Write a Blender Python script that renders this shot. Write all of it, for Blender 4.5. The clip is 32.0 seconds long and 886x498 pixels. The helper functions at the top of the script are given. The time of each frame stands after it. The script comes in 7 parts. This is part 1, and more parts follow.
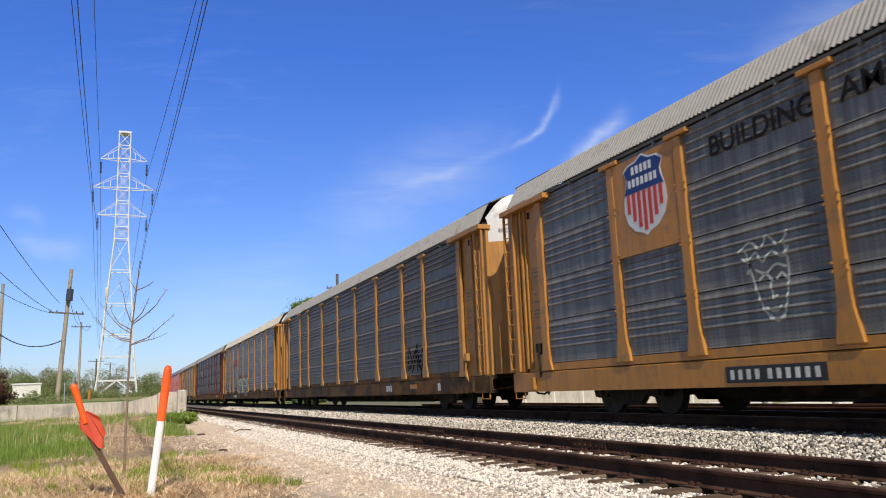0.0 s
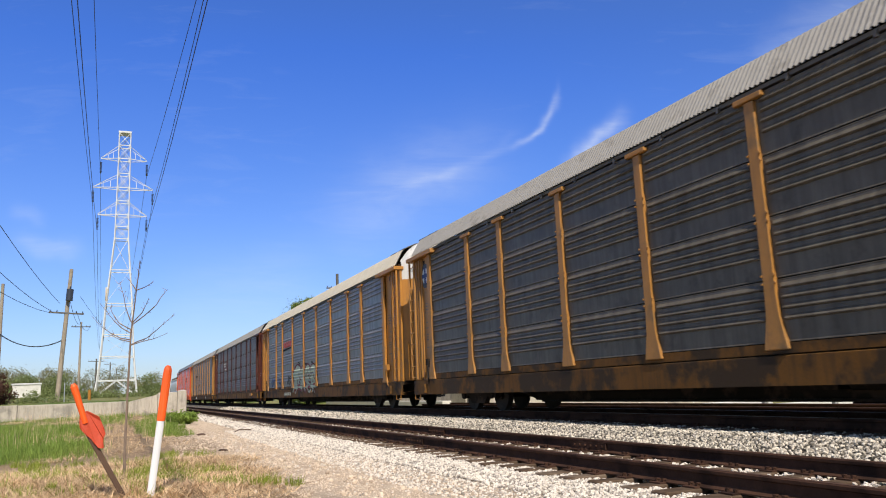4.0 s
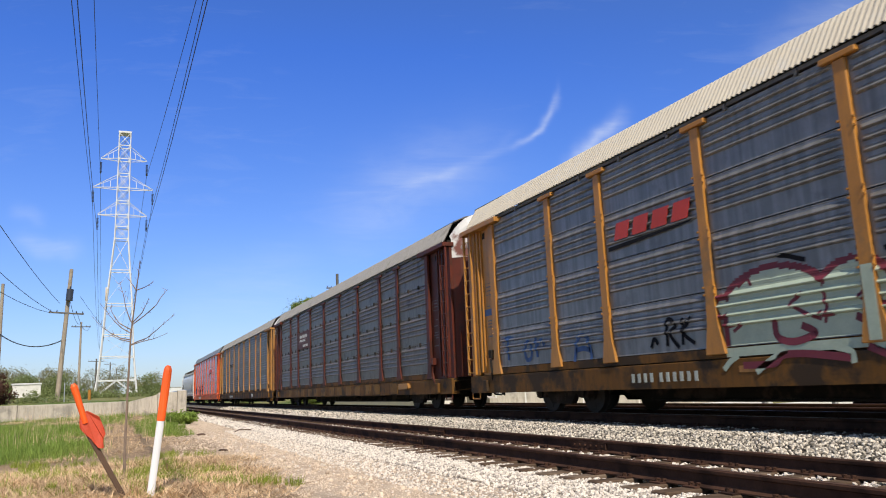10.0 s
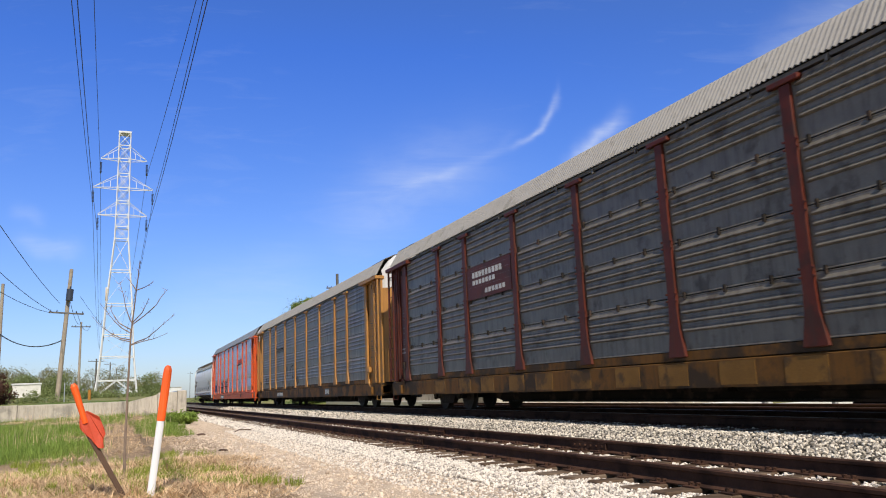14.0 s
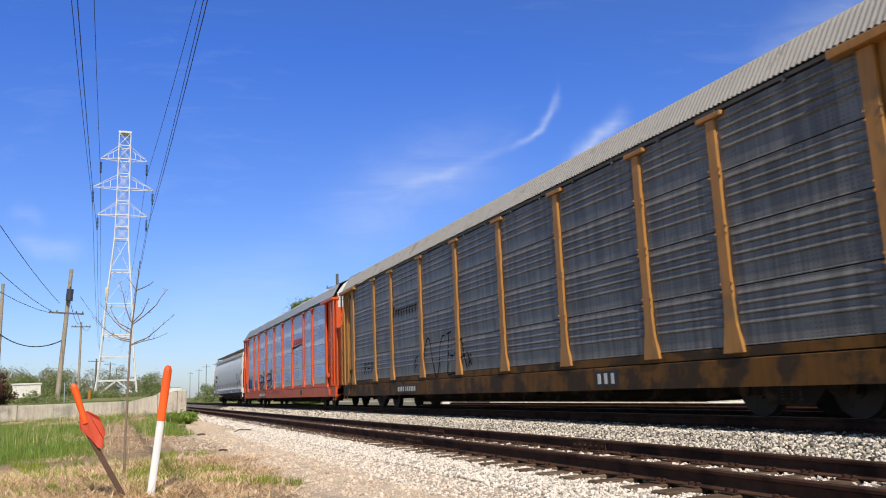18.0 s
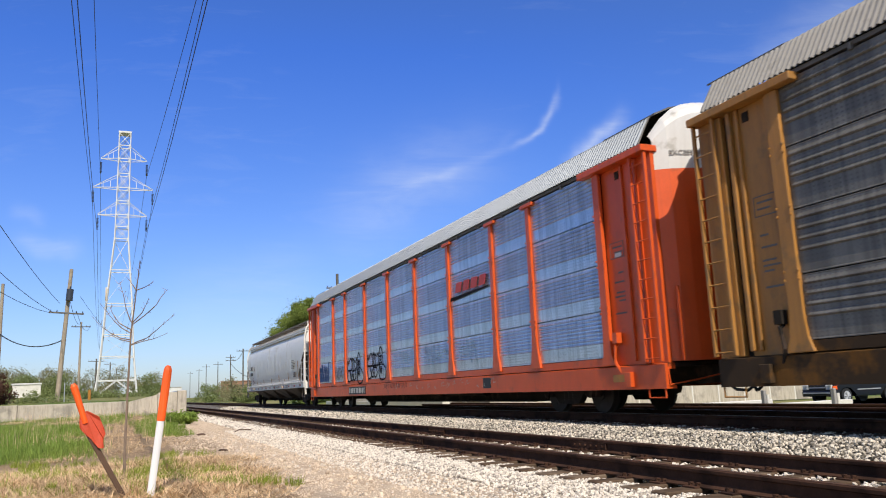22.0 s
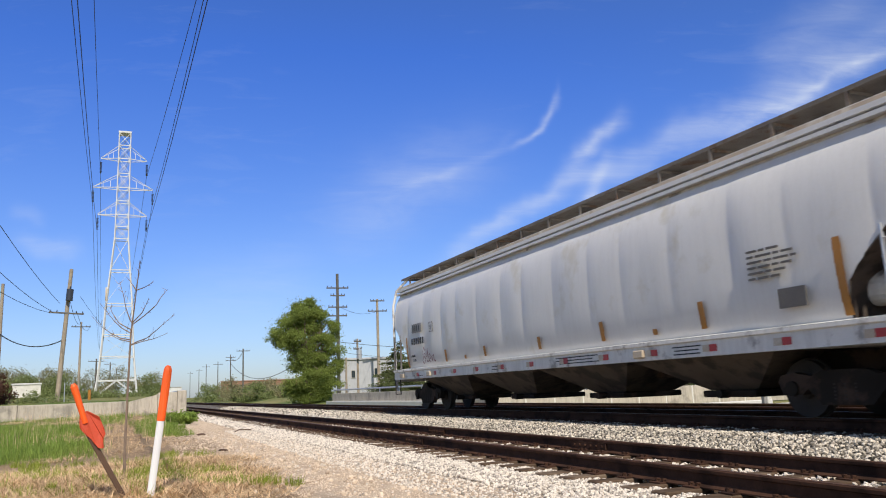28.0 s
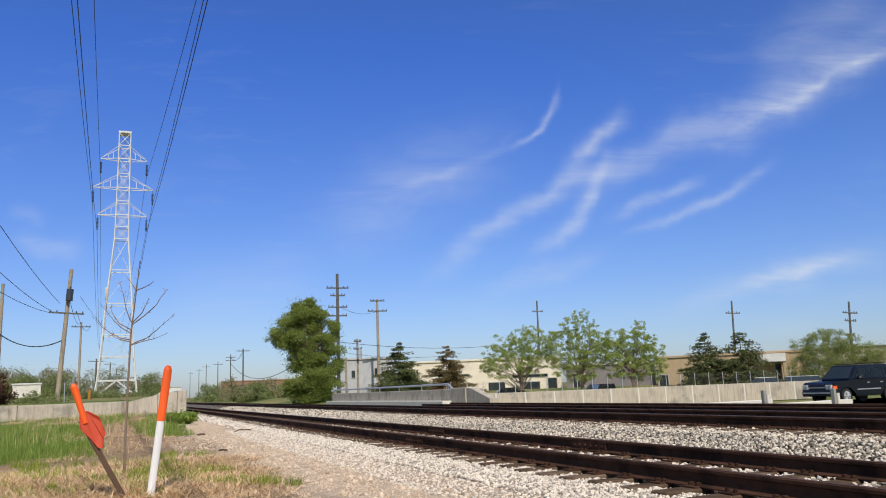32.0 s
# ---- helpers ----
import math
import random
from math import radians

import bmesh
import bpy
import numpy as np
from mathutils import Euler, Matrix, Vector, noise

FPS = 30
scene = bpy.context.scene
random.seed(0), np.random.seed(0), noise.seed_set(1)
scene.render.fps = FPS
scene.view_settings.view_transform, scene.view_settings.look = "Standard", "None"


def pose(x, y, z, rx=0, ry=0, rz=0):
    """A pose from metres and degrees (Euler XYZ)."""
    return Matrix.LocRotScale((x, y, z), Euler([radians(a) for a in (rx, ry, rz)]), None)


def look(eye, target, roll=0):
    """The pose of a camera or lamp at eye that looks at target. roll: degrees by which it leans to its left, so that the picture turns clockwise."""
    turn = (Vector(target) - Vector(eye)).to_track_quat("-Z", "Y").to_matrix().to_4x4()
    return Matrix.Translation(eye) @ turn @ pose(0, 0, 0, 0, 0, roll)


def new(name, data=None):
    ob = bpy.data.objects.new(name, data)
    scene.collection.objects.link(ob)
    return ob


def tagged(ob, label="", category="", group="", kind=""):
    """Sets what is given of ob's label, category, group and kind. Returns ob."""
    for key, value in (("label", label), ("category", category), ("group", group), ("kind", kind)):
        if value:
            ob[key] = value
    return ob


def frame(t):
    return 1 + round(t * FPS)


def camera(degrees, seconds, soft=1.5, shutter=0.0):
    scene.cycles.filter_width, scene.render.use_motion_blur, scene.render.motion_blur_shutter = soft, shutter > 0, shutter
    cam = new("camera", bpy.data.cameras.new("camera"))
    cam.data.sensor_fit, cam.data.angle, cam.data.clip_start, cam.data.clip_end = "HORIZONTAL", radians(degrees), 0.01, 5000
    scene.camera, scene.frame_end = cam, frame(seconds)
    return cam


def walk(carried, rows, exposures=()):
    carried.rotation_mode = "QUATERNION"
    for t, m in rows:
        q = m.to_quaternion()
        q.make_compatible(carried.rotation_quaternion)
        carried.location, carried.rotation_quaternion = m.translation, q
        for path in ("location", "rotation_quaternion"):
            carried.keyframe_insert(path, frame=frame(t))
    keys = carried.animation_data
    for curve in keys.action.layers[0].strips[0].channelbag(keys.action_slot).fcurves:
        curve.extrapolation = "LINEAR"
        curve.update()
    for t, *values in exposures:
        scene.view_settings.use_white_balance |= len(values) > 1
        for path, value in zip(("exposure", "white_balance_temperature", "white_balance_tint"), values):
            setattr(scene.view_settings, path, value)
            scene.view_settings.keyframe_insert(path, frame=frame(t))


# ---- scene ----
cam = camera(60.21, 32.0, soft=1.05, shutter=0.2)
EYE = Vector((0, 0, 0.86))
_y, _p = radians(22.9), radians(10.33)
AHEAD = Vector((math.sin(_y) * math.cos(_p), math.cos(_y) * math.cos(_p), math.sin(_p)))
VIEW = look(EYE, EYE + AHEAD * 10, -2.33)
walk(cam, [(0, VIEW), (32, VIEW)], exposures=[(0, 0.10), (24, 0.10), (27.5, 0.04), (29, -0.11), (31, -0.15), (32, -0.16)])

# ---- sky, clouds and sun ----
SUN_AZ, SUN_EL = radians(189), radians(47)
sun_way = Vector((math.sin(SUN_AZ) * math.cos(SUN_EL), math.cos(SUN_AZ) * math.cos(SUN_EL), math.sin(SUN_EL)))
sun = new("sun", bpy.data.lights.new("sun", "SUN"))
sun.data.energy, sun.data.angle, sun.data.color = 4.8, radians(0.53), (1.0, 0.91, 0.78)
sun.matrix_world = look(sun_way * 60, (0, 0, 0))


def make_sky():
    w = bpy.data.worlds.new("sky")
    scene.world = w
    w.use_nodes = True
    nt = w.node_tree
    N, L = nt.nodes, nt.links
    bg = N["Background"]
    bg.inputs[1].default_value = 0.1
    sky = N.new("ShaderNodeTexSky")
    sky.sky_type, sky.sun_disc = "NISHITA", False
    sky.sun_elevation, sky.sun_rotation = SUN_EL, SUN_AZ
    sky.air_density, sky.dust_density, sky.ozone_density, sky.altitude = 1.0, 0.8, 3.0, 200
    tint = N.new("ShaderNodeMix")
    tint.data_type, tint.blend_type = "RGBA", "MULTIPLY"
    tint.inputs[0].default_value = 1.0
    L.new(sky.outputs[0], tint.inputs[6])
    geo = N.new("ShaderNodeTexCoord")
    up = N.new("ShaderNodeSeparateXYZ")
    L.new(geo.outputs["Generated"], up.inputs[0])
    high = N.new("ShaderNodeMapRange")
    high.inputs[1].default_value, high.inputs[2].default_value = 0.0, 0.42
    L.new(up.outputs[2], high.inputs[0])
    hue = N.new("ShaderNodeMix")
    hue.data_type = "RGBA"
    L.new(high.outputs[0], hue.inputs[0])
    hue.inputs[6].default_value, hue.inputs[7].default_value = (0.98, 1.05, 1.28, 1), (0.515, 0.90, 1.83, 1)
    # deepest blue away from the sun, paler round it
    off = N.new("ShaderNodeVectorMath")
    off.operation = "DOT_PRODUCT"
    L.new(geo.outputs["Generated"], off.inputs[0])
    off.inputs[1].default_value = sun_way
    near_sun = N.new("ShaderNodeMapRange")
    near_sun.inputs[1].default_value, near_sun.inputs[2].default_value = -0.30, 0.25
    L.new(off.outputs["Value"], near_sun.inputs[0])
    pale = N.new("ShaderNodeMix")
    pale.data_type = "RGBA"
    L.new(near_sun.outputs[0], pale.inputs[0])
    L.new(hue.outputs[2], pale.inputs[6])
    pale.inputs[7].default_value = (0.92, 0.97, 1.04, 1)
    L.new(pale.outputs[2], tint.inputs[7])

    def math2(op, a, b, c=None):
        n = N.new("ShaderNodeMath")
        n.operation = op
        for i, v in enumerate((a, b, c)):
            if v is None:
                continue
            if isinstance(v, (int, float)):
                n.inputs[i].default_value = v
            else:
                L.new(v, n.inputs[i])
        return n.outputs[0]

    def dot(vec):
        n = N.new("ShaderNodeVectorMath")
        n.operation = "DOT_PRODUCT"
        L.new(geo.outputs["Generated"], n.inputs[0])
        n.inputs[1].default_value = vec
        return n.outputs["Value"]

    # a flat chart of the sky round the bearing of the wisps
    m = VIEW.to_3x3()
    fwd = math2("MAXIMUM", dot(-m.col[2]), 0.05)
    u = math2("DIVIDE", dot(m.col[0]), fwd)
    v = math2("DIVIDE", dot(m.col[1]), fwd)
    comb = N.new("ShaderNodeCombineXYZ")
    L.new(u, comb.inputs[0]), L.new(v, comb.inputs[1])

    def noise_tex(scale, detail, turn=0.0, stretch=(1, 1, 1), rough=0.6, warp=0.0):
        mp = N.new("ShaderNodeMapping")
        mp.inputs["Rotation"].default_value[2] = turn
        mp.inputs["Scale"].default_value = stretch
        L.new(comb.outputs[0], mp.inputs[0])
        n = N.new("ShaderNodeTexNoise")
        n.inputs["Scale"].default_value, n.inputs["Detail"].default_value = scale, detail
        n.inputs["Roughness"].default_value, n.inputs["Distortion"].default_value = rough, warp
        L.new(mp.outputs[0], n.inputs[0])
        return n.outputs[0]

    big = noise_tex(3.0, 3)
    jit = math2("MULTIPLY", math2("SUBTRACT", noise_tex(9.0, 3), 0.5), 0.05)
    fibre = noise_tex(13.0, 6, radians(-30), (0.55, 2.8, 1), 0.66, 0.6)
    total = None
    # each wisp: from, to, half width, strength, bend
    for (x0, y0), (x1, y1), wd, st, bend in CLOUDS:
        dx, dy = x1 - x0, y1 - y0
        ln = math.hypot(dx, dy)
        ex, ey = dx / ln, dy / ln
        s = math2("DIVIDE", math2("ADD", math2("MULTIPLY", math2("SUBTRACT", u, x0), ex), math2("MULTIPLY", math2("SUBTRACT", v, y0), ey)), ln)
        d = math2("ADD", math2("MULTIPLY", math2("SUBTRACT", u, x0), -ey), math2("MULTIPLY", math2("SUBTRACT", v, y0), ex))
        arc = math2("MULTIPLY", math2("MULTIPLY", s, math2("SUBTRACT", 1.0, s)), 4 * bend)
        d = math2("ADD", math2("SUBTRACT", d, arc), jit)
        d = math2("DIVIDE", d, wd)
        g = math2("POWER", 2.718, math2("MULTIPLY", math2("MULTIPLY", d, d), -1.0))
        a = math2("MULTIPLY", math2("SUBTRACT", s, 0.5), 1.9)
        a2 = math2("MULTIPLY", a, a)
        g2 = math2("POWER", 2.718, math2("MULTIPLY", math2("MULTIPLY", a2, a2), -1.2))
        one = math2("MULTIPLY", math2("MULTIPLY", g, g2), st)
        total = one if total is None else math2("ADD", total, one)
    fib = N.new("ShaderNodeMapRange")
    fib.inputs[1].default_value, fib.inputs[2].default_value = 0.33, 0.72
    fib.inputs[3].default_value, fib.inputs[4].default_value = 0.36, 1.0
    L.new(fibre, fib.inputs[0])
    cover = math2("MULTIPLY", total, fib.outputs[0])
    veil = math2("MULTIPLY", math2("MAXIMUM", math2("SUBTRACT", math2("MULTIPLY", fibre, big), 0.30), 0.0), 0.35)
    cover = math2("MINIMUM", math2("ADD", cover, veil), 0.9)
    mix = N.new("ShaderNodeMix")
    mix.data_type = "RGBA"
    L.new(cover, mix.inputs[0]), L.new(tint.outputs[2], mix.inputs[6])
    mix.inputs[7].default_value = (7.6, 8.2, 9.2, 1)
    L.new(mix.outputs[2], bg.inputs[0])


def uv(x, y):
    return ((x - 784) / 1352.2, (441 - y) / 1352.2)


CLOUDS = [
    (uv(908, 262), uv(990, 172), 0.0045, 0.42, -0.016),
    (uv(700, 340), uv(900, 252), 0.007, 0.17, -0.004),
    (uv(600, 420), uv(850, 270), 0.045, 0.16, 0.01),
    (uv(1010, 300), uv(1095, 200), 0.011, 0.58, 0.0),
    (uv(780, 470), uv(1080, 290), 0.013, 0.46, 0.006),
    (uv(955, 440), uv(1075, 285), 0.010, 0.50, -0.014),
    (uv(1060, 330), uv(1330, 200), 0.020, 0.40, 0.012),
    (uv(1280, 240), uv(1600, 40), 0.028, 0.46, 0.0),
    (uv(1310, 225), uv(1640, 50), 0.008, 0.36, 0.0),
    (uv(1090, 385), uv(1235, 320), 0.008, 0.42, 0.0),
    (uv(1130, 410), uv(1350, 300), 0.007, 0.42, -0.006),
    (uv(860, 515), uv(1060, 445), 0.013, 0.24, 0.0),
    (uv(1200, 535), uv(1560, 455), 0.018, 0.34, 0.006),
    (uv(1320, 500), uv(1520, 455), 0.008, 0.30, 0.0),
    (uv(30, 425), uv(140, 445), 0.012, 0.30, 0.0),
    (uv(20, 370), uv(80, 385), 0.010, 0.18, 0.0),
    (uv(560, 400), uv(900, 250), 0.05, 0.10, 0.0),
    (uv(300, 560), uv(560, 480), 0.05, 0.14, 0.0),
    (uv(1350, 130), uv(1568, -60), 0.03, 0.22, 0.0),
]
make_sky()
# ---- materials ----
def surf(name, color, rough=0.6, metal=0.0, var=0.15, scale=1.5, fine=40.0, bump=0.15, second=None, cover=0.35, patch=2.0,
         streak=0.0, streak_color=(0.05, 0.04, 0.03), spec=0.5, bump_d=0.004, holes=0.0, plaid=0.0):
    m = bpy.data.materials.new(name)
    m.use_nodes = True
    N, L = m.node_tree.nodes, m.node_tree.links
    b = N["Principled BSDF"]
    tc, info = N.new("ShaderNodeTexCoord"), N.new("ShaderNodeObjectInfo")
    off = N.new("ShaderNodeVectorMath")
    off.operation = "MULTIPLY_ADD"
    comb = N.new("ShaderNodeCombineXYZ")
    for i in range(3):
        L.new(info.outputs["Random"], comb.inputs[i])
    L.new(comb.outputs[0], off.inputs[0])
    off.inputs[1].default_value = (37.0, 91.0, 53.0)
    L.new(tc.outputs["Object"], off.inputs[2])
    vec = off.outputs[0]

    def nz(sc, detail=4.0, stretch=None, rough_=0.6):
        n = N.new("ShaderNodeTexNoise")
        n.inputs["Scale"].default_value, n.inputs["Detail"].default_value, n.inputs["Roughness"].default_value = sc, detail, rough_
        if stretch:
            mp = N.new("ShaderNodeMapping")
            mp.inputs["Scale"].default_value = stretch
            L.new(vec, mp.inputs[0])
            L.new(mp.outputs[0], n.inputs[0])
        else:
            L.new(vec, n.inputs[0])
        return n.outputs[0]

    def ramp(src, lo, hi):
        r = N.new("ShaderNodeMapRange")
        r.inputs[1].default_value, r.inputs[2].default_value = lo, hi
        L.new(src, r.inputs[0])
        return r.outputs[0]

    def mix(f, a, bb):
        x = N.new("ShaderNodeMix")
        x.data_type = "RGBA"
        for i, v in ((0, f), (6, a), (7, bb)):
            if isinstance(v, tuple):
                x.inputs[i].default_value = (*v, 1)
            else:
                L.new(v, x.inputs[i])
        return x.outputs[2]

    lo = tuple(max(0.0, c * (1 - var)) for c in color)
    hi = tuple(min(1.0, c * (1 + var)) for c in color)
    both = N.new("ShaderNodeMath")
    both.operation = "MULTIPLY_ADD"
    f1 = nz(fine, 3)
    L.new(f1, both.inputs[0])
    both.inputs[1].default_value = 0.4
    s1 = N.new("ShaderNodeMath")
    s1.operation = "MULTIPLY"
    L.new(nz(scale), s1.inputs[0])
    s1.inputs[1].default_value = 0.6
    L.new(s1.outputs[0], both.inputs[2])
    col = mix(ramp(both.outputs[0], 0.3, 0.7), lo, hi)
    if second:
        col = mix(ramp(nz(patch, 6), 0.62 - cover * 0.4, 0.72 - cover * 0.4), col, second)
    if streak:
        st = ramp(nz(3.0, 5, (3.0, 3.0, 0.35)), 0.45, 0.75)
        g = N.new("ShaderNodeMath")
        g.operation = "MULTIPLY"
        L.new(st, g.inputs[0])
        g.inputs[1].default_value = streak
        col = mix(g.outputs[0], col, streak_color)
    if holes:
        sep = N.new("ShaderNodeSeparateXYZ")
        L.new(tc.outputs["Object"], sep.inputs[0])
        waves = []
        for out, pitch in ((1, 0.085), (2, 0.062)):
            k = N.new("ShaderNodeMath")
            k.operation = "MULTIPLY"
            L.new(sep.outputs[out], k.inputs[0])
            k.inputs[1].default_value = 6.28319 / pitch
            s_ = N.new("ShaderNodeMath")
            s_.operation = "SINE"
            L.new(k.outputs[0], s_.inputs[0])
            waves.append(s_.outputs[0])
        a_ = N.new("ShaderNodeMath")
        a_.operation = "ADD"
        L.new(waves[0], a_.inputs[0]), L.new(waves[1], a_.inputs[1])
        h_ = ramp(a_.outputs[0], 0.9, 1.3)
        g_ = N.new("ShaderNodeMath")
        g_.operation = "MULTIPLY"
        L.new(h_, g_.inputs[0])
        L.new(ramp(nz(1.3, 3), 0.35, 0.6), g_.inputs[1])
        g2_ = N.new("ShaderNodeMath")
        g2_.operation = "MULTIPLY"
        L.new(g_.outputs[0], g2_.inputs[0])
        g2_.inputs[1].default_value = holes
        col = mix(g2_.outputs[0], col, (0.03, 0.03, 0.032))
    if plaid:
        # rows of punched slots crowd into soft upright bands
        band = N.new("ShaderNodeMath")
        band.operation = "MULTIPLY"
        L.new(ramp(nz(2.6, 2, (1.0, 2.2, 0.05)), 0.44, 0.60), band.inputs[0])
        band.inputs[1].default_value = plaid
        col = mix(band.outputs[0], col, tuple(c * 0.35 for c in color))
    L.new(col, b.inputs["Base Color"])
    b.inputs["Metallic"].default_value = metal
    b.inputs["Specular IOR Level"].default_value = spec
    rr = N.new("ShaderNodeMapRange")
    rr.inputs[3].default_value, rr.inputs[4].default_value = max(0.05, rough - 0.12), min(1.0, rough + 0.12)
    L.new(f1, rr.inputs[0])
    L.new(rr.outputs[0], b.inputs["Roughness"])
    if bump:
        bp = N.new("ShaderNodeBump")
        bp.inputs["Strength"].default_value, bp.inputs["Distance"].default_value = bump, bump_d
        L.new(f1, bp.inputs["Height"])
        L.new(bp.outputs[0], b.inputs["Normal"])
    return m


M = {}
M["yellow"] = surf("yellow_paint", (0.44, 0.19, 0.030), 0.5, var=0.18, second=(0.30, 0.15, 0.04), cover=0.12, streak=0.35, streak_color=(0.10, 0.06, 0.03))
M["dull_yellow"] = surf("dull_yellow_paint", (0.155, 0.070, 0.015), 0.7, var=0.25, second=(0.05, 0.031, 0.016), cover=0.38, patch=1.3, streak=0.6, streak_color=(0.045, 0.029, 0.016), spec=0.2)
M["patch_yellow"] = surf("patch_yellow_paint", (0.21, 0.105, 0.024), 0.65, var=0.3, second=(0.09, 0.05, 0.02), cover=0.3, spec=0.2)
M["yellow_mid"] = surf("ochre_yellow_paint", (0.40, 0.185, 0.04), 0.55, var=0.15, second=(0.26, 0.14, 0.045), cover=0.14, streak=0.4, streak_color=(0.11, 0.07, 0.035))
M["orange"] = surf("orange_paint", (0.64, 0.090, 0.014), 0.42, var=0.12, second=(0.45, 0.08, 0.02), cover=0.05, streak=0.12)
M["brown"] = surf("brown_paint", (0.095, 0.019, 0.010), 0.55, var=0.25, second=(0.06, 0.018, 0.011), cover=0.25, streak=0.4, spec=0.25)
M["white"] = surf("white_paint", (0.60, 0.59, 0.575), 0.5, var=0.06, second=(0.40, 0.38, 0.35), cover=0.05, streak=0.15, streak_color=(0.3, 0.25, 0.2))
M["white_peel"] = surf("peeling_white_paint", (0.58, 0.57, 0.55), 0.55, var=0.08, second=(0.15, 0.05, 0.035), cover=0.26, patch=1.6)
M["black"] = surf("black_paint", (0.015, 0.015, 0.016), 0.55, var=0.3)
# near-black for grimy steel, and for shade in gaps and inside the body
M["under"] = surf("grimy_underframe_and_shade", (0.020, 0.016, 0.013), 0.9, spec=0.2, var=0.4, second=(0.06, 0.04, 0.03), cover=0.25)
M["wheel"] = surf("worn_steel", (0.03, 0.024, 0.02), 0.8, 0.1, var=0.35)
M["galv_new"] = surf("galvanised_bright", (0.58, 0.62, 0.66), 0.30, 0.8, var=0.14, scale=6, fine=70, streak=0.18, streak_color=(0.25, 0.22, 0.2), bump=0.1, holes=0.6, plaid=0.35)
M["galv_old"] = surf("galvanised_weathered", (0.245, 0.243, 0.235), 0.42, 0.35, var=0.2, scale=3, fine=50, second=(0.19, 0.185, 0.18), cover=0.12, patch=2.5, streak=0.4, streak_color=(0.08, 0.07, 0.065), plaid=0.4)
M["galv_perf"] = surf("galvanised_weathered_perforated", (0.195, 0.187, 0.168), 0.45, 0.18, var=0.18, scale=3, fine=50, second=(0.14, 0.132, 0.12), cover=0.12, patch=2.5, streak=0.3, streak_color=(0.08, 0.07, 0.06), holes=0.5, plaid=0.55, spec=0.4)
M["galv_dark"] = surf("galvanised_sooty", (0.135, 0.118, 0.092), 0.45, 0.1, var=0.22, scale=3, fine=50, second=(0.09, 0.078, 0.06), cover=0.14, streak=0.4, streak_color=(0.035, 0.026, 0.019), plaid=0.3, spec=0.3)
M["galv_brown"] = surf("galvanised_grimy", (0.172, 0.155, 0.128), 0.42, 0.15, var=0.22, scale=3, fine=50, second=(0.09, 0.075, 0.056), cover=0.16, streak=0.45, streak_color=(0.03, 0.022, 0.015), spec=0.3)
M["roof"] = surf("galvanised_roof", (0.26, 0.25, 0.24), 0.65, 0.0, spec=0.25, var=0.15, scale=2, fine=40, second=(0.19, 0.18, 0.17), cover=0.15)
M["roof_pale"] = surf("pale_roof_coat", (0.44, 0.40, 0.33), 0.65, 0.0, var=0.1, second=(0.42, 0.40, 0.36), cover=0.12)
M["roof_blue"] = surf("galvanised_roof_new", (0.15, 0.168, 0.195), 0.45, 0.45, spec=0.25, var=0.12)
M["hopper"] = surf("hopper_grey_white", (0.72, 0.71, 0.69), 0.42, var=0.04, scale=0.8, fine=25, second=(0.62, 0.59, 0.52), cover=0.10, patch=0.9, streak=0.10, streak_color=(0.33, 0.30, 0.27), bump=0.06)
M["hopper_sill"] = surf("hopper_sill_white", (0.74, 0.72, 0.68), 0.55, var=0.08, second=(0.36, 0.33, 0.30), cover=0.16, streak=0.25, streak_color=(0.25, 0.2, 0.16))
# grime brown; the coping recess and front end sheet also take it for shade
M["hopper_grime_shade"] = surf("hopper_grime_and_shade", (0.10, 0.075, 0.055), 0.75, var=0.35, second=(0.04, 0.03, 0.025), cover=0.35)
M["tan_rust"] = surf("roof_hatch_rail", (0.52, 0.43, 0.32), 0.7, var=0.2, second=(0.66, 0.6, 0.5), cover=0.3)
M["walk_grate"] = surf("open_grating", (0.19, 0.168, 0.145), 0.75, 0.1, var=0.3, second=(0.14, 0.09, 0.06), cover=0.2)
M["grate"] = surf("running_board", (0.15, 0.14, 0.13), 0.7, 0.3, var=0.3)
M["rust"] = surf("rail_rust", (0.068, 0.034, 0.022), 0.92, 0.0, var=0.4, scale=4, second=(0.032, 0.017, 0.012), cover=0.3, bump=0.3, spec=0.12)
M["rail_top"] = surf("rail_polished", (0.16, 0.14, 0.12), 0.5, 0.6, var=0.2)
M["rail_top_rusty"] = surf("rail_siding_top", (0.09, 0.045, 0.028), 0.7, 0.2, var=0.3)
M["tie"] = surf("tie_wood", (0.095, 0.064, 0.043), 0.95, spec=0.1, var=0.4, scale=6, second=(0.17, 0.125, 0.09), cover=0.25, bump=0.5)
M["stone"] = None
M["concrete"] = surf("concrete", (0.47, 0.42, 0.345), 0.85, var=0.14, scale=1.2, second=(0.30, 0.27, 0.23), cover=0.2, patch=0.8, streak=0.6, streak_color=(0.17, 0.15, 0.12), bump=0.25)
M["concrete_pale"] = surf("concrete_pale", (0.62, 0.60, 0.55), 0.85, var=0.1, bump=0.2)
M["galv"] = surf("galvanised_steel", (0.55, 0.56, 0.58), 0.45, 0.6, var=0.1)
M["tower"] = surf("tower_steel", (0.62, 0.62, 0.60), 0.6, 0.0, var=0.1)
M["wood_dark"] = surf("pole_wood_dark", (0.105, 0.10, 0.09), 0.85, var=0.3, scale=3, bump=0.4)
M["wood"] = surf("pole_wood", (0.33, 0.275, 0.21), 0.85, var=0.3, scale=3, streak=0.4, bump=0.4)
M["bark"] = surf("bark", (0.20, 0.145, 0.11), 0.9, var=0.3, scale=8, bump=0.5)
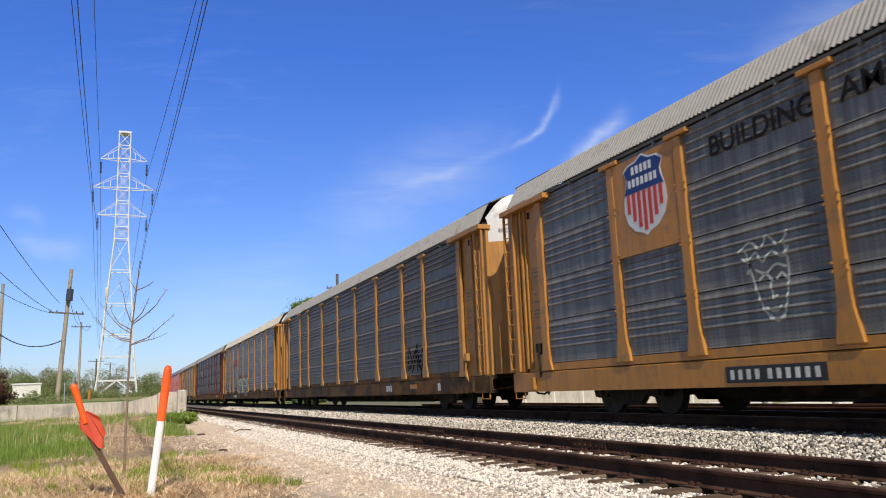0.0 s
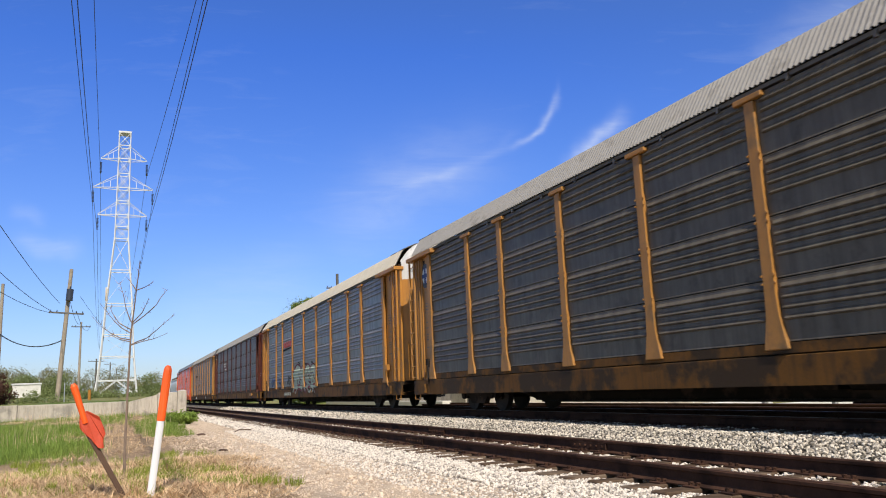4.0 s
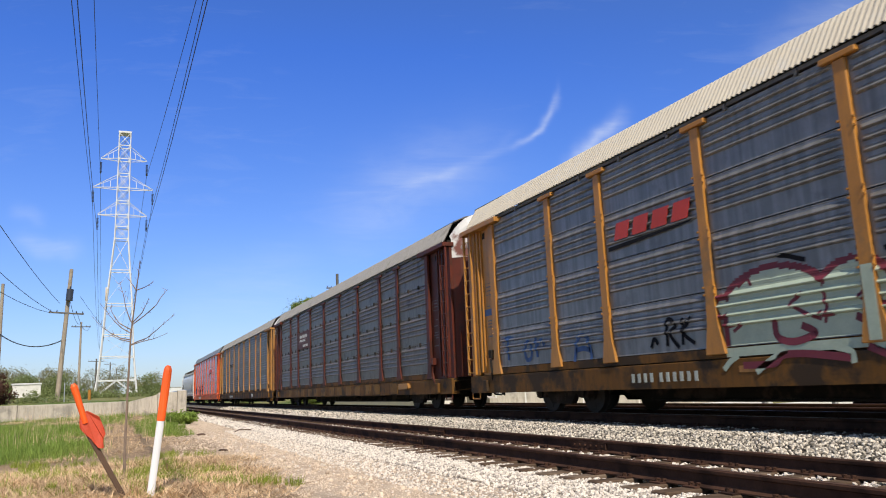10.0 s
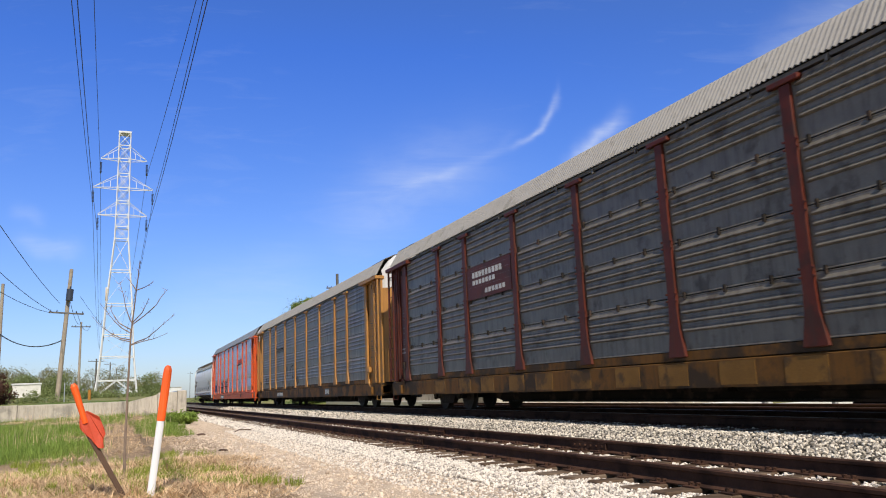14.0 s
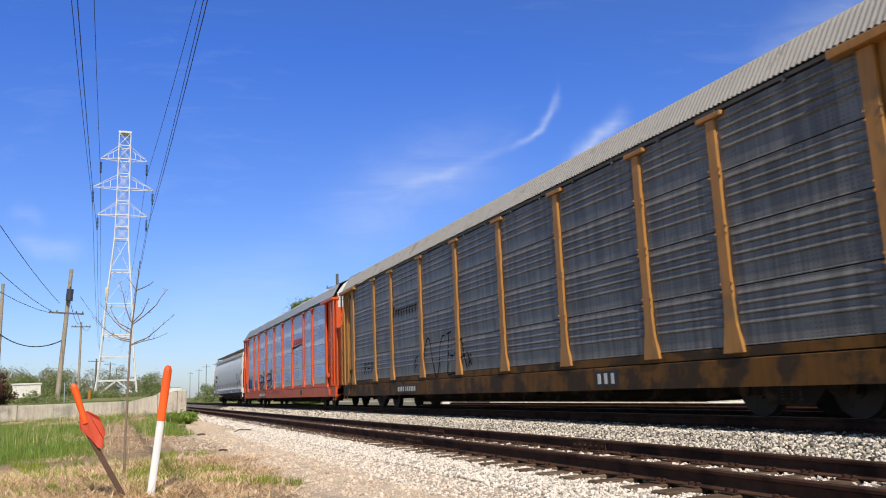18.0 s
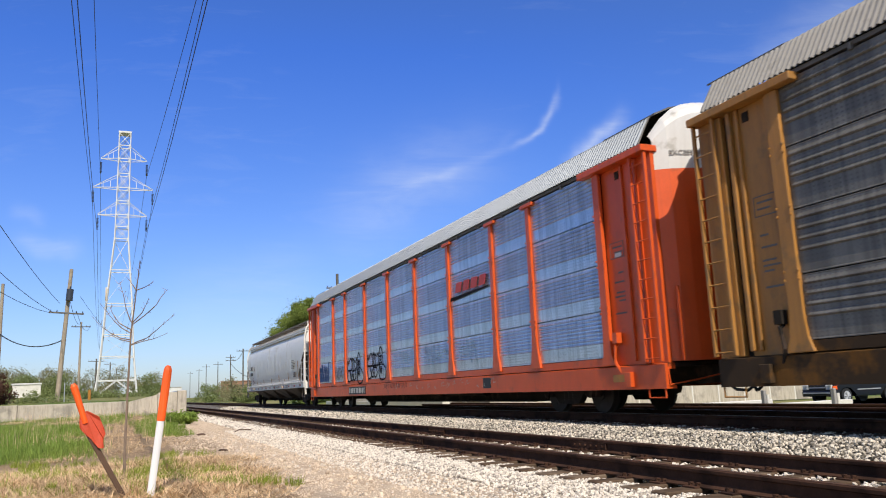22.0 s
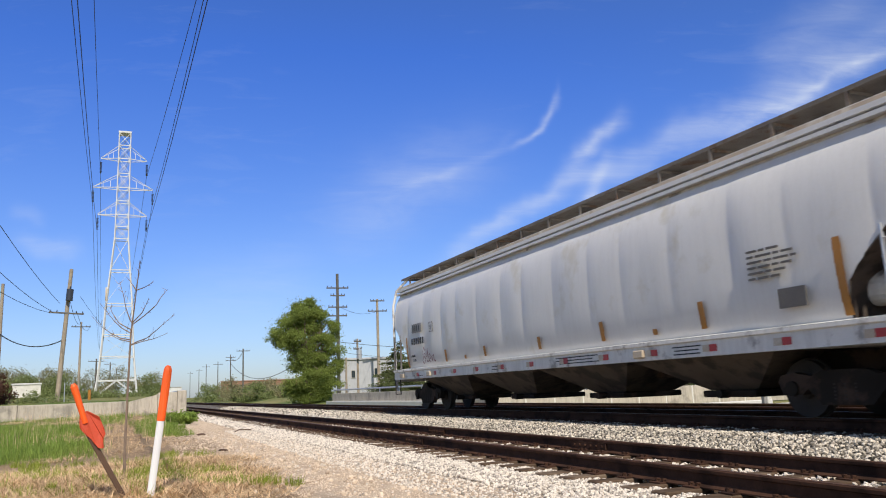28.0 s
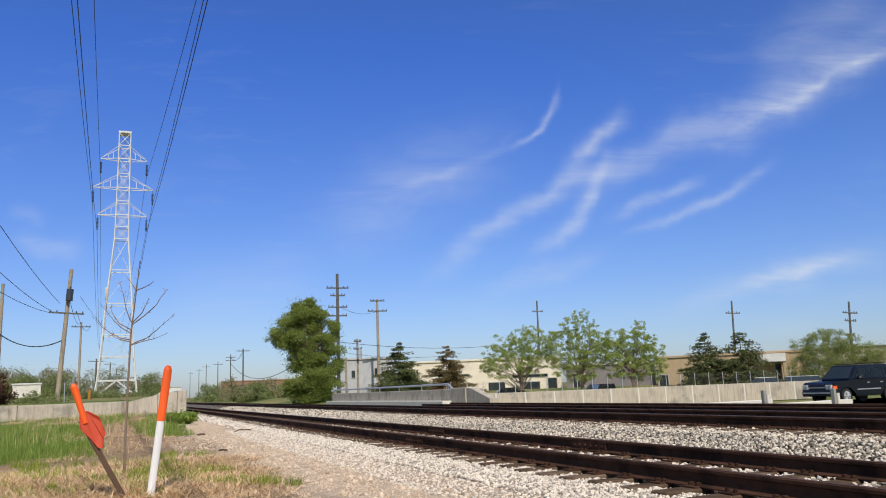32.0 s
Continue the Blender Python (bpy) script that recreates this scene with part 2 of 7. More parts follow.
M["wire"] = surf("wire", (0.05, 0.05, 0.055), 0.5, 0.5, var=0.1, bump=0)
M["insul"] = surf("insulator", (0.035, 0.04, 0.055), 0.3, var=0.2)
M["orange_tape"] = surf("orange_marker", (0.86, 0.115, 0.012), 0.5, var=0.1, bump=0.4, bump_d=0.01)
M["red_tape"] = surf("faded_red_marker", (0.50, 0.060, 0.022), 0.6, var=0.2, bump=0.5, bump_d=0.01)
M["stake_white"] = surf("white_marker_post", (0.72, 0.73, 0.75), 0.5, var=0.05, second=(0.5, 0.47, 0.42), cover=0.03)
M["stake_wood"] = surf("stake_brown", (0.085, 0.048, 0.030), 0.8, var=0.3, bump=0.4)
M["red"] = surf("red_reflector", (0.45, 0.03, 0.03), 0.35, var=0.1)
M["blue_logo"] = surf("blue_paint", (0.012, 0.035, 0.16), 0.5, var=0.2)
M["blue_faded"] = surf("blue_faded_paint", (0.05, 0.11, 0.26), 0.6, var=0.25)
M["red_logo"] = surf("red_paint", (0.52, 0.042, 0.018), 0.5, var=0.2)
M["logo_white"] = surf("logo_white", (0.62, 0.62, 0.6), 0.55, var=0.15)
M["marker_white"] = surf("marking_white", (0.55, 0.54, 0.5), 0.6, var=0.25)
M["stencil_grey"] = surf("stencil_grey", (0.26, 0.25, 0.24), 0.7, var=0.3)
M["block_marks"] = surf("dim_marking", (0.12, 0.12, 0.11), 0.7, var=0.2)
M["emblem_dark"] = surf("emblem_navy", (0.012, 0.018, 0.035), 0.5, var=0.2)
M["tag_black"] = surf("spray_black", (0.016, 0.016, 0.019), 0.9, var=0.3, spec=0.08)
M["tag_mint"] = surf("spray_mint", (0.40, 0.47, 0.36), 0.6, var=0.15, scale=4)
M["tag_red"] = surf("spray_maroon", (0.16, 0.022, 0.035), 0.65, var=0.3)
M["tag_blue"] = surf("spray_blue", (0.045, 0.10, 0.24), 0.75, var=0.35, scale=5)
M["tag_pale_blue"] = surf("spray_pale_blue", (0.30, 0.42, 0.50), 0.7, var=0.3)
M["tag_pale"] = surf("spray_pale", (0.42, 0.44, 0.38), 0.7, var=0.3)
def leafy(name, color, var=0.35, trans=0.35):
    m = bpy.data.materials.new(name)
    m.use_nodes = True
    N, L = m.node_tree.nodes, m.node_tree.links
    N.remove(N["Principled BSDF"])
    geo = N.new("ShaderNodeNewGeometry")
    tc, nz = N.new("ShaderNodeTexCoord"), N.new("ShaderNodeTexNoise")
    nz.inputs["Scale"].default_value = 0.9
    L.new(tc.outputs["Object"], nz.inputs[0])
    add = N.new("ShaderNodeMath")
    add.operation = "MULTIPLY_ADD"
    L.new(geo.outputs["Random Per Island"], add.inputs[0])
    add.inputs[1].default_value = 0.6
    half = N.new("ShaderNodeMath")
    half.operation = "MULTIPLY"
    L.new(nz.outputs[0], half.inputs[0])
    half.inputs[1].default_value = 0.5
    L.new(half.outputs[0], add.inputs[2])
    mx = N.new("ShaderNodeMix")
    mx.data_type = "RGBA"
    L.new(add.outputs[0], mx.inputs[0])
    mx.inputs[6].default_value = (*[c * (1 - var) for c in color], 1)
    mx.inputs[7].default_value = (*[c * (1 + var) for c in color], 1)
    d, t, s = N.new("ShaderNodeBsdfDiffuse"), N.new("ShaderNodeBsdfTranslucent"), N.new("ShaderNodeMixShader")
    L.new(mx.outputs[2], d.inputs[0]), L.new(mx.outputs[2], t.inputs[0])
    s.inputs[0].default_value = trans
    L.new(d.outputs[0], s.inputs[1]), L.new(t.outputs[0], s.inputs[2])
    L.new(s.outputs[0], N["Material Output"].inputs[0])
    return m


def stony(name, lo, hi, ends=(0.0, 0.6)):
    m = bpy.data.materials.new(name)
    m.use_nodes = True
    N, L = m.node_tree.nodes, m.node_tree.links
    b = N["Principled BSDF"]
    geo = N.new("ShaderNodeNewGeometry")
    tc, nz = N.new("ShaderNodeTexCoord"), N.new("ShaderNodeTexNoise")
    nz.inputs["Scale"].default_value = 45.0
    L.new(tc.outputs["Object"], nz.inputs[0])
    r = N.new("ShaderNodeValToRGB")
    r.color_ramp.elements[0].color, r.color_ramp.elements[1].color = (*lo, 1), (*hi, 1)
    r.color_ramp.elements[0].position, r.color_ramp.elements[1].position = ends
    a = N.new("ShaderNodeMath")
    a.operation = "MULTIPLY_ADD"
    L.new(nz.outputs[0], a.inputs[0])
    a.inputs[1].default_value = 0.3
    L.new(geo.outputs["Random Per Island"], a.inputs[2])
    L.new(a.outputs[0], r.inputs[0])
    L.new(r.outputs[0], b.inputs["Base Color"])
    b.inputs["Roughness"].default_value = 0.9
    bp = N.new("ShaderNodeBump")
    bp.inputs["Strength"].default_value, bp.inputs["Distance"].default_value = 0.4, 0.005
    L.new(nz.outputs[0], bp.inputs["Height"])
    L.new(bp.outputs[0], b.inputs["Normal"])
    return m


M["stone"] = stony("limestone_ballast", (0.10, 0.085, 0.07), (0.74, 0.66, 0.57), (0.0, 0.8))
M["stone_far"] = stony("ballast_mixed", (0.03, 0.026, 0.02), (0.72, 0.64, 0.53), (0.18, 1.1))
M["pebble"] = stony("dirt_pebbles", (0.24, 0.17, 0.115), (0.68, 0.55, 0.42))
M["leaf"] = leafy("leaves_fresh", (0.315, 0.38, 0.115))
M["leaf_dark"] = leafy("leaves_dense", (0.215, 0.268, 0.07))
M["leaf_pale"] = leafy("leaves_pale", (0.26, 0.30, 0.105))
M["needle"] = leafy("needles", (0.10, 0.12, 0.05), trans=0.1)
M["needle_brown"] = leafy("needles_brown", (0.16, 0.125, 0.06), trans=0.1)
M["leaf_red"] = leafy("leaves_purple", (0.11, 0.06, 0.045))
M["scrub"] = leafy("scrub", (0.25, 0.24, 0.13))
M["grass"] = leafy("grass_blades", (0.24, 0.33, 0.075), trans=0.4)
# greyer green with the haze of distance mixed into the colour
M["leaf_hazed"] = leafy("leaves_hazed", (0.21, 0.25, 0.10))
M["straw"] = leafy("dry_straw", (0.60, 0.44, 0.275), 0.75, trans=0.15)
M["grass_young"] = leafy("young_grass", (0.30, 0.36, 0.06), trans=0.4)


def ground_material():
    m = bpy.data.materials.new("ground")
    m.use_nodes = True
    N, L = m.node_tree.nodes, m.node_tree.links
    b = N["Principled BSDF"]
    b.inputs["Roughness"].default_value = 0.95
    b.inputs["Specular IOR Level"].default_value = 0.2
    tc = N.new("ShaderNodeTexCoord")
    sep = N.new("ShaderNodeSeparateXYZ")
    L.new(tc.outputs["Object"], sep.inputs[0])

    def nz(sc, det=5.0):
        n = N.new("ShaderNodeTexNoise")
        n.inputs["Scale"].default_value, n.inputs["Detail"].default_value = sc, det
        L.new(tc.outputs["Object"], n.inputs[0])
        return n.outputs[0]

    def mt(op, a, c):
        n = N.new("ShaderNodeMath")
        n.operation = op
        for i, v in enumerate((a, c)):
            if isinstance(v, (int, float)):
                n.inputs[i].default_value = v
            else:
                L.new(v, n.inputs[i])
        return n.outputs[0]

    def rng(src, lo, hi):
        r = N.new("ShaderNodeMapRange")
        r.interpolation_type = "SMOOTHSTEP"
        r.inputs[1].default_value, r.inputs[2].default_value = lo, hi
        L.new(src, r.inputs[0])
        return r.outputs[0]

    def mix(f, a, c):
        x = N.new("ShaderNodeMix")
        x.data_type = "RGBA"
        for i, v in ((0, f), (6, a), (7, c)):
            if isinstance(v, tuple):
                x.inputs[i].default_value = (*v, 1)
            elif isinstance(v, float):
                x.inputs[i].default_value = v
            else:
                L.new(v, x.inputs[i])
        return x.outputs[2]

    wob = mt("MULTIPLY", mt("SUBTRACT", nz(0.7), 0.5), 2.4)
    xw = mt("ADD", sep.outputs[0], wob)
    f = nz(30.0, 6)
    mid = nz(3.0, 6)
    straw = mix(rng(f, 0.3, 0.7), (0.13, 0.09, 0.055), (0.42, 0.30, 0.19))
    green = mix(rng(f, 0.3, 0.7), (0.05, 0.09, 0.012), (0.13, 0.20, 0.035))
    dirt = mix(rng(mid, 0.3, 0.7), (0.48, 0.355, 0.255), (0.66, 0.52, 0.39))
    grit = mix(rng(nz(70.0, 3), 0.35, 0.7), (0.19, 0.145, 0.10), (0.58, 0.50, 0.39))
    dirt = mix(0.45, dirt, grit)
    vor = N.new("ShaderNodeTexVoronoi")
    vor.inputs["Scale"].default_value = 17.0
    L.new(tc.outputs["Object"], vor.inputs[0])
    # cell edges darkened in the colour for the shade between ballast stones
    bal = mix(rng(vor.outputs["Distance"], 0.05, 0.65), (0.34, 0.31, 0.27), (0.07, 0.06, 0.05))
    cinder = mix(rng(f, 0.3, 0.7), (0.012, 0.011, 0.010), (0.035, 0.03, 0.027))
    field = mix(rng(nz(0.15), 0.35, 0.65), (0.09, 0.13, 0.03), (0.24, 0.22, 0.09))
    lush = mt("MULTIPLY", rng(sep.outputs[1], 17.0, 20.0), rng(mt("ADD", sep.outputs[0], mt("MULTIPLY", mid, 2.0)), 0.6, -0.6))
    lush = mt("MULTIPLY", lush, rng(mt("ADD", nz(0.5), mt("MULTIPLY", f, 0.4)), 0.55, 0.75))
    col = mix(lush, straw, green)
    col = mix(rng(xw, 1.4, 2.3), col, dirt)
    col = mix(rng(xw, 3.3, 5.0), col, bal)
    col = mix(rng(sep.outputs[0], 11.5, 11.7), col, cinder)
    col = mix(rng(sep.outputs[0], 14.3, 14.9), col, field)
    up = mt("MULTIPLY", rng(sep.outputs[1], 53.0, 55.0), rng(sep.outputs[0], 3.4, 2.6))
    col = mix(up, col, field)
    col = mix(rng(sep.outputs[1], 110.0, 140.0), col, field)
    L.new(col, b.inputs["Base Color"])
    bp = N.new("ShaderNodeBump")
    bp.inputs["Strength"].default_value, bp.inputs["Distance"].default_value = 0.7, 0.03
    L.new(mt("ADD", f, mt("MULTIPLY", vor.outputs["Distance"], -0.6)), bp.inputs["Height"])
    L.new(bp.outputs[0], b.inputs["Normal"])
    return m


M["ground"] = ground_material()
# ---- mesh helpers ----
def bx(bm, x0, x1, y0, y1, z0, z1):
    v = [bm.verts.new((x, y, z)) for z in (z0, z1) for x, y in ((x0, y0), (x1, y0), (x1, y1), (x0, y1))]
    for q in ((3, 2, 1, 0), (4, 5, 6, 7), (0, 1, 5, 4), (1, 2, 6, 5), (2, 3, 7, 6), (3, 0, 4, 7)):
        bm.faces.new([v[i] for i in q])
    return bm


def box(*a, bevel=0.0):
    bm = bx(bmesh.new(), *a)
    if bevel:
        bmesh.ops.bevel(bm, geom=bm.edges[:], offset=bevel, segments=1, affect="EDGES")
    return bm


def tube(bm, p, q, r, n=8, r2=None, caps=True):
    p, q = Vector(p), Vector(q)
    d = (q - p).normalized()
    a = d.orthogonal().normalized()
    b = d.cross(a)
    rings = []
    for c, rr in ((p, r), (q, r if r2 is None else r2)):
        rings.append([bm.verts.new(c + (a * math.cos(6.28319 * i / n) + b * math.sin(6.28319 * i / n)) * rr) for i in range(n)])
    for i in range(n):
        bm.faces.new((rings[0][i], rings[0][(i + 1) % n], rings[1][(i + 1) % n], rings[1][i]))
    if caps and n > 2:
        bm.faces.new(rings[0][::-1])
        bm.faces.new(rings[1])
    return bm


def poly_tube(bm, pts, r, n=6):
    """One unbroken round bar through the points."""
    P = [Vector(p) for p in pts]
    side = (P[1] - P[0]).orthogonal().normalized()
    prev = None
    for i, p in enumerate(P):
        d = ((P[min(i + 1, len(P) - 1)] - p).normalized() + (p - P[max(i - 1, 0)]).normalized()).normalized()
        side = (side - d * side.dot(d)).normalized()
        up = d.cross(side)
        ring = [bm.verts.new(p + (side * math.cos(6.28319 * k / n) + up * math.sin(6.28319 * k / n)) * r) for k in range(n)]
        if prev:
            for k in range(n):
                bm.faces.new((prev[k], prev[(k + 1) % n], ring[(k + 1) % n], ring[k]))
        else:
            bm.faces.new(ring[::-1])
        prev = ring
    bm.faces.new(prev)
    return bm


def prism(bm, prof, a, b, axis="y"):
    """Extrude a closed outline from a to b: along y the outline is (x, z), along x it is (y, z), along z (x, y)."""
    def at(u, w, t):
        return {"y": (u, t, w), "x": (t, u, w), "z": (u, w, t)}[axis]
    r0 = [bm.verts.new(at(u, w, a)) for u, w in prof]
    r1 = [bm.verts.new(at(u, w, b)) for u, w in prof]
    n = len(prof)
    for i in range(n):
        bm.faces.new((r0[i], r0[(i + 1) % n], r1[(i + 1) % n], r1[i]))
    bm.faces.new(r0[::-1])
    bm.faces.new(r1)
    return bm


def mesh_of(name, bm, material, smooth=False):
    bmesh.ops.recalc_face_normals(bm, faces=bm.faces[:])
    me = bpy.data.meshes.new(name)
    bm.to_mesh(me)
    bm.free()
    me.materials.append(material)
    if smooth:
        me.shade_smooth()
    return me


def part(name, bm, material, parent, label="", at=None, smooth=False):
    ob = new(name, bm if isinstance(bm, bpy.types.Mesh) else mesh_of(name, bm, material, smooth))
    ob.parent = parent
    if at is not None:
        ob.matrix_basis = at if isinstance(at, Matrix) else Matrix.Translation(at)
    if label:
        ob["label"] = label
    if name in ("scrawl", "maroon_strokes", "mint_outline", "maroon_outline"):
        ob["kind"] = "stuff"
    return ob


def thing(name, label, category, group="", kind="", at=None):
    ob = new(name)
    ob.empty_display_size = 0.2
    if at is not None:
        ob.matrix_basis = at if isinstance(at, Matrix) else Matrix.Translation(at)
    return tagged(ob, label, category, group, kind)


def solid(name, bm, material, label="", category="", group="", kind="", at=None, smooth=False):
    ob = new(name, bm if isinstance(bm, bpy.types.Mesh) else mesh_of(name, bm, material, smooth))
    if at is not None:
        ob.matrix_basis = at if isinstance(at, Matrix) else Matrix.Translation(at)
    return tagged(ob, label, category, group, kind)


def raw_mesh(name, co, faces_n, idx, material, smooth=False):
    """A mesh from numpy arrays; faces_n corners to every face."""
    me = bpy.data.meshes.new(name)
    nf = len(idx) // faces_n
    me.vertices.add(len(co)), me.loops.add(len(idx)), me.polygons.add(nf)
    me.vertices.foreach_set("co", np.ascontiguousarray(co, dtype=np.float32).ravel())
    me.loops.foreach_set("vertex_index", np.ascontiguousarray(idx, dtype=np.int32))
    me.polygons.foreach_set("loop_start", np.arange(0, nf * faces_n, faces_n, dtype=np.int32))
    me.polygons.foreach_set("use_smooth", np.full(nf, smooth, dtype=bool))
    me.update(calc_edges=True)
    me.materials.append(material)
    return me


TRACK_X, RAIL_Z, PITCH = 10.213, 0.22, 28.6
# ---- ground ----
def sm(t, a, b):
    t = np.clip((np.asarray(t, dtype=float) - a) / (b - a), 0, 1)
    return t * t * (3 - 2 * t)


def gz(x, y):
    x, y = np.asarray(x, dtype=float), np.asarray(y, dtype=float)
    near = -0.33 + 0.30 * sm(y, 15, 52) * (1 - sm(x, 2, 5))
    z = near + (-0.235 - near) * sm(x, 2.2, 4.4)
    z = z + 0.03 * np.sin(x * 1.7 + 0.4 * y) * np.sin(y * 0.9) * (1 - sm(x, 1.0, 3.0)) * sm(y, 0, 6)
    z = z + (0.0 + 0.235) * sm(x, 7.2, 8.7)
    z = z + (-0.12 - 0.0) * sm(x, 14.2, 16.2) - 0.66 * sm(x, 19, 27) * (1 - sm(y, 58, 72))
    z = z + (0.45 + 0.5 * sm(y, 80, 200)) * sm(x, 16, 20) * sm(y, 62, 75)
    up = sm(y, 52.6, 55.5) * (1 - sm(x, 2.0, 3.6))
    z = z * (1 - up) + up * (0.95 + 0.8 * sm(y, 58, 105))
    far = sm(y, 110, 200) * sm(np.abs(x - 9), 10, 20)
    return z + far * 0.4


xs = np.concatenate([[-3000, -1200, -500, -250, -120, -70, -40, -25], np.arange(-16, -3, 1.0), np.arange(-3, 17, 0.2), np.arange(17, 40, 1.0), [45, 55, 70, 100, 150, 250, 500, 1200, 3000]])
ys = np.concatenate([[-1200, -400, -150, -60, -25, -10, -4], np.arange(0, 40, 0.25), np.arange(40, 66, 0.5), np.arange(66, 120, 3.0), [125, 140, 170, 210, 300, 450, 700, 1200, 2200, 4500]])
gx, gy = np.meshgrid(xs, ys)
gzv = gz(gx, gy)
fine = (np.abs(gx - 4) < 10) & (gy > 3) & (gy < 40)
gzv = gzv + np.where(fine, np.random.RandomState(3).normal(0, 0.006, gx.shape), 0)
a = np.arange(gx.size).reshape(gx.shape)
q = np.stack([a[:-1, :-1], a[:-1, 1:], a[1:, 1:], a[1:, :-1]], -1).reshape(-1)
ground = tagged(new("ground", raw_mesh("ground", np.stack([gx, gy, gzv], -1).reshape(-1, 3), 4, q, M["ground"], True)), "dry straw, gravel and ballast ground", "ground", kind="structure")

# ---- stones ----
_t = (1 + 5 ** 0.5) / 2
ICO_V = np.array([(-1, _t, 0), (1, _t, 0), (-1, -_t, 0), (1, -_t, 0), (0, -1, _t), (0, 1, _t), (0, -1, -_t), (0, 1, -_t), (_t, 0, -1), (_t, 0, 1), (-_t, 0, -1), (-_t, 0, 1)]) / 1.9
ICO_F = np.array([(0, 11, 5), (0, 5, 1), (0, 1, 7), (0, 7, 10), (0, 10, 11), (1, 5, 9), (5, 11, 4), (11, 10, 2), (10, 7, 6), (7, 1, 8), (3, 9, 4), (3, 4, 2), (3, 2, 6), (3, 6, 8), (3, 8, 9), (4, 9, 5), (2, 4, 11), (6, 2, 10), (8, 6, 7), (9, 8, 1)])


def stones(name, label, material, zones, seed, parent=None):
    """zones: x0, x1, y0, y1, count, smallest and largest radius, sink."""
    r = np.random.RandomState(seed)
    cos, idx, base = [], [], 0
    for x0, x1, y0, y1, n, a, b, lift in zones:
        x, y = r.uniform(x0, x1, n), r.uniform(y0, y1, n)
        rad = a + (b - a) * r.beta(2, 3, n)
        z = gz(x, y) + lift + rad * r.uniform(0.05, 0.6, n)
        v = ICO_V[None] * r.uniform(0.65, 1.2, (n, 12, 1)) * rad[:, None, None]
        v = v * r.uniform(0.65, 1.15, (n, 1, 3))
        th = r.uniform(0, 6.283, n)
        c, s = np.cos(th)[:, None], np.sin(th)[:, None]
        v = np.stack([v[..., 0] * c - v[..., 1] * s, v[..., 0] * s + v[..., 1] * c, v[..., 2]], -1)
        v += np.stack([x, y, z], -1)[:, None]
        cos.append(v.reshape(-1, 3))
        idx.append((ICO_F[None] + base + 12 * np.arange(n)[:, None, None]).reshape(-1))
        base += 12 * n
    return tagged(new(name, raw_mesh(name, np.concatenate(cos), 3, np.concatenate(idx), material)), label, "ballast", kind="stuff")


stones("ballast", "loose white limestone ballast beside the siding", M["stone"],
       [(3.9, 5.05, 4.5, 27, 25000, 0.013, 0.031, 0.012), (3.2, 4.1, 5.5, 27, 11000, 0.010, 0.026, -0.003), (2.4, 3.4, 6, 27, 500, 0.010, 0.026, -0.004), (5.28, 6.70, 4, 26, 10000, 0.016, 0.038, 0.016), (6.78, 7.2, 4, 28, 6000, 0.014, 0.032, 0.006), (3.7, 5.1, 27, 60, 5000, 0.03, 0.06, 0.0), (6.8, 8.0, 28, 60, 4000, 0.03, 0.06, 0.0)], 11)
stones("main_ballast", "grey and white ballast under the main track", M["stone_far"],
       [(7.1, 9.40, 4, 30, 40000, 0.014, 0.036, 0.003), (7.7, 9.4, 30, 70, 6000, 0.03, 0.06, 0.0), (9.5, 10.9, 4, 40, 3000, 0.025, 0.05, -0.01)], 12)
stones("gravel", "small pebbles on the packed dirt service track", M["pebble"],
       [(0.9, 3.8, 7, 18, 22000, 0.005, 0.014, -0.002), (1.2, 3.8, 18, 40, 9000, 0.008, 0.020, -0.003), (1.5, 3.2, 7, 25, 250, 0.025, 0.045, 0.0)], 13)

# ---- tracks ----
RAIL = [(-0.07, 0.0), (-0.07, 0.012), (-0.02, 0.03), (-0.011, 0.05), (-0.011, 0.125), (-0.036, 0.138), (-0.037, 0.166), (-0.028, 0.176)]
RAIL_OUT = RAIL + [(-x, z) for x, z in RAIL[::-1]]


def track(name, label, cx, top, y0, y1, tie_y, head, plates):
    root = thing(name, label, "railway track", kind="structure", at=(cx, 0, top - 0.18))
    rail = mesh_of("rail", prism(bmesh.new(), RAIL_OUT, y0, y1), M["rust"])
    hd = mesh_of("rail_head", box(-0.027, 0.027, y0, y1, 0.1765, 0.180), head)
    for s in (-0.7535, 0.7535):
        r = part("rail", rail, None, root, at=(s, 0, 0))
        part("rail_head", hd, None, r, "worn running surface")
    t = box(-1.3, 1.3, -0.11, 0.11, -0.17, -0.002, bevel=0.012)
    tie = mesh_of("tie", t, M["tie"])
    pb = box(-0.18, 0.18, -0.09, 0.09, 0.0, 0.014)
    for x in (-0.11, 0.11):
        for y in (-0.05, 0.05):
            bx(pb, x - 0.012, x + 0.012, y - 0.012, y + 0.012, 0.014, 0.04)
            bx(pb, x - 0.02 - (0.012 if x > 0 else -0.012), x + 0.02 - (0.012 if x > 0 else -0.012), y - 0.018, y + 0.018, 0.034, 0.046)
    plate = mesh_of("tie_plate", pb, M["rust"])
    rnd = random.Random(cx)
    for i, y in enumerate(tie_y):
        o = part("tie", tie, None, root, at=pose(rnd.uniform(-0.05, 0.05), y + rnd.uniform(-0.03, 0.03), rnd.uniform(-0.006, 0.004), rnd.uniform(-1, 1), 0, rnd.uniform(-1.2, 1.2)))
        if y < plates:
            for s in (-0.7535, 0.7535):
                part("tie_plate", plate, None, o, at=(s, 0, 0))
    return root


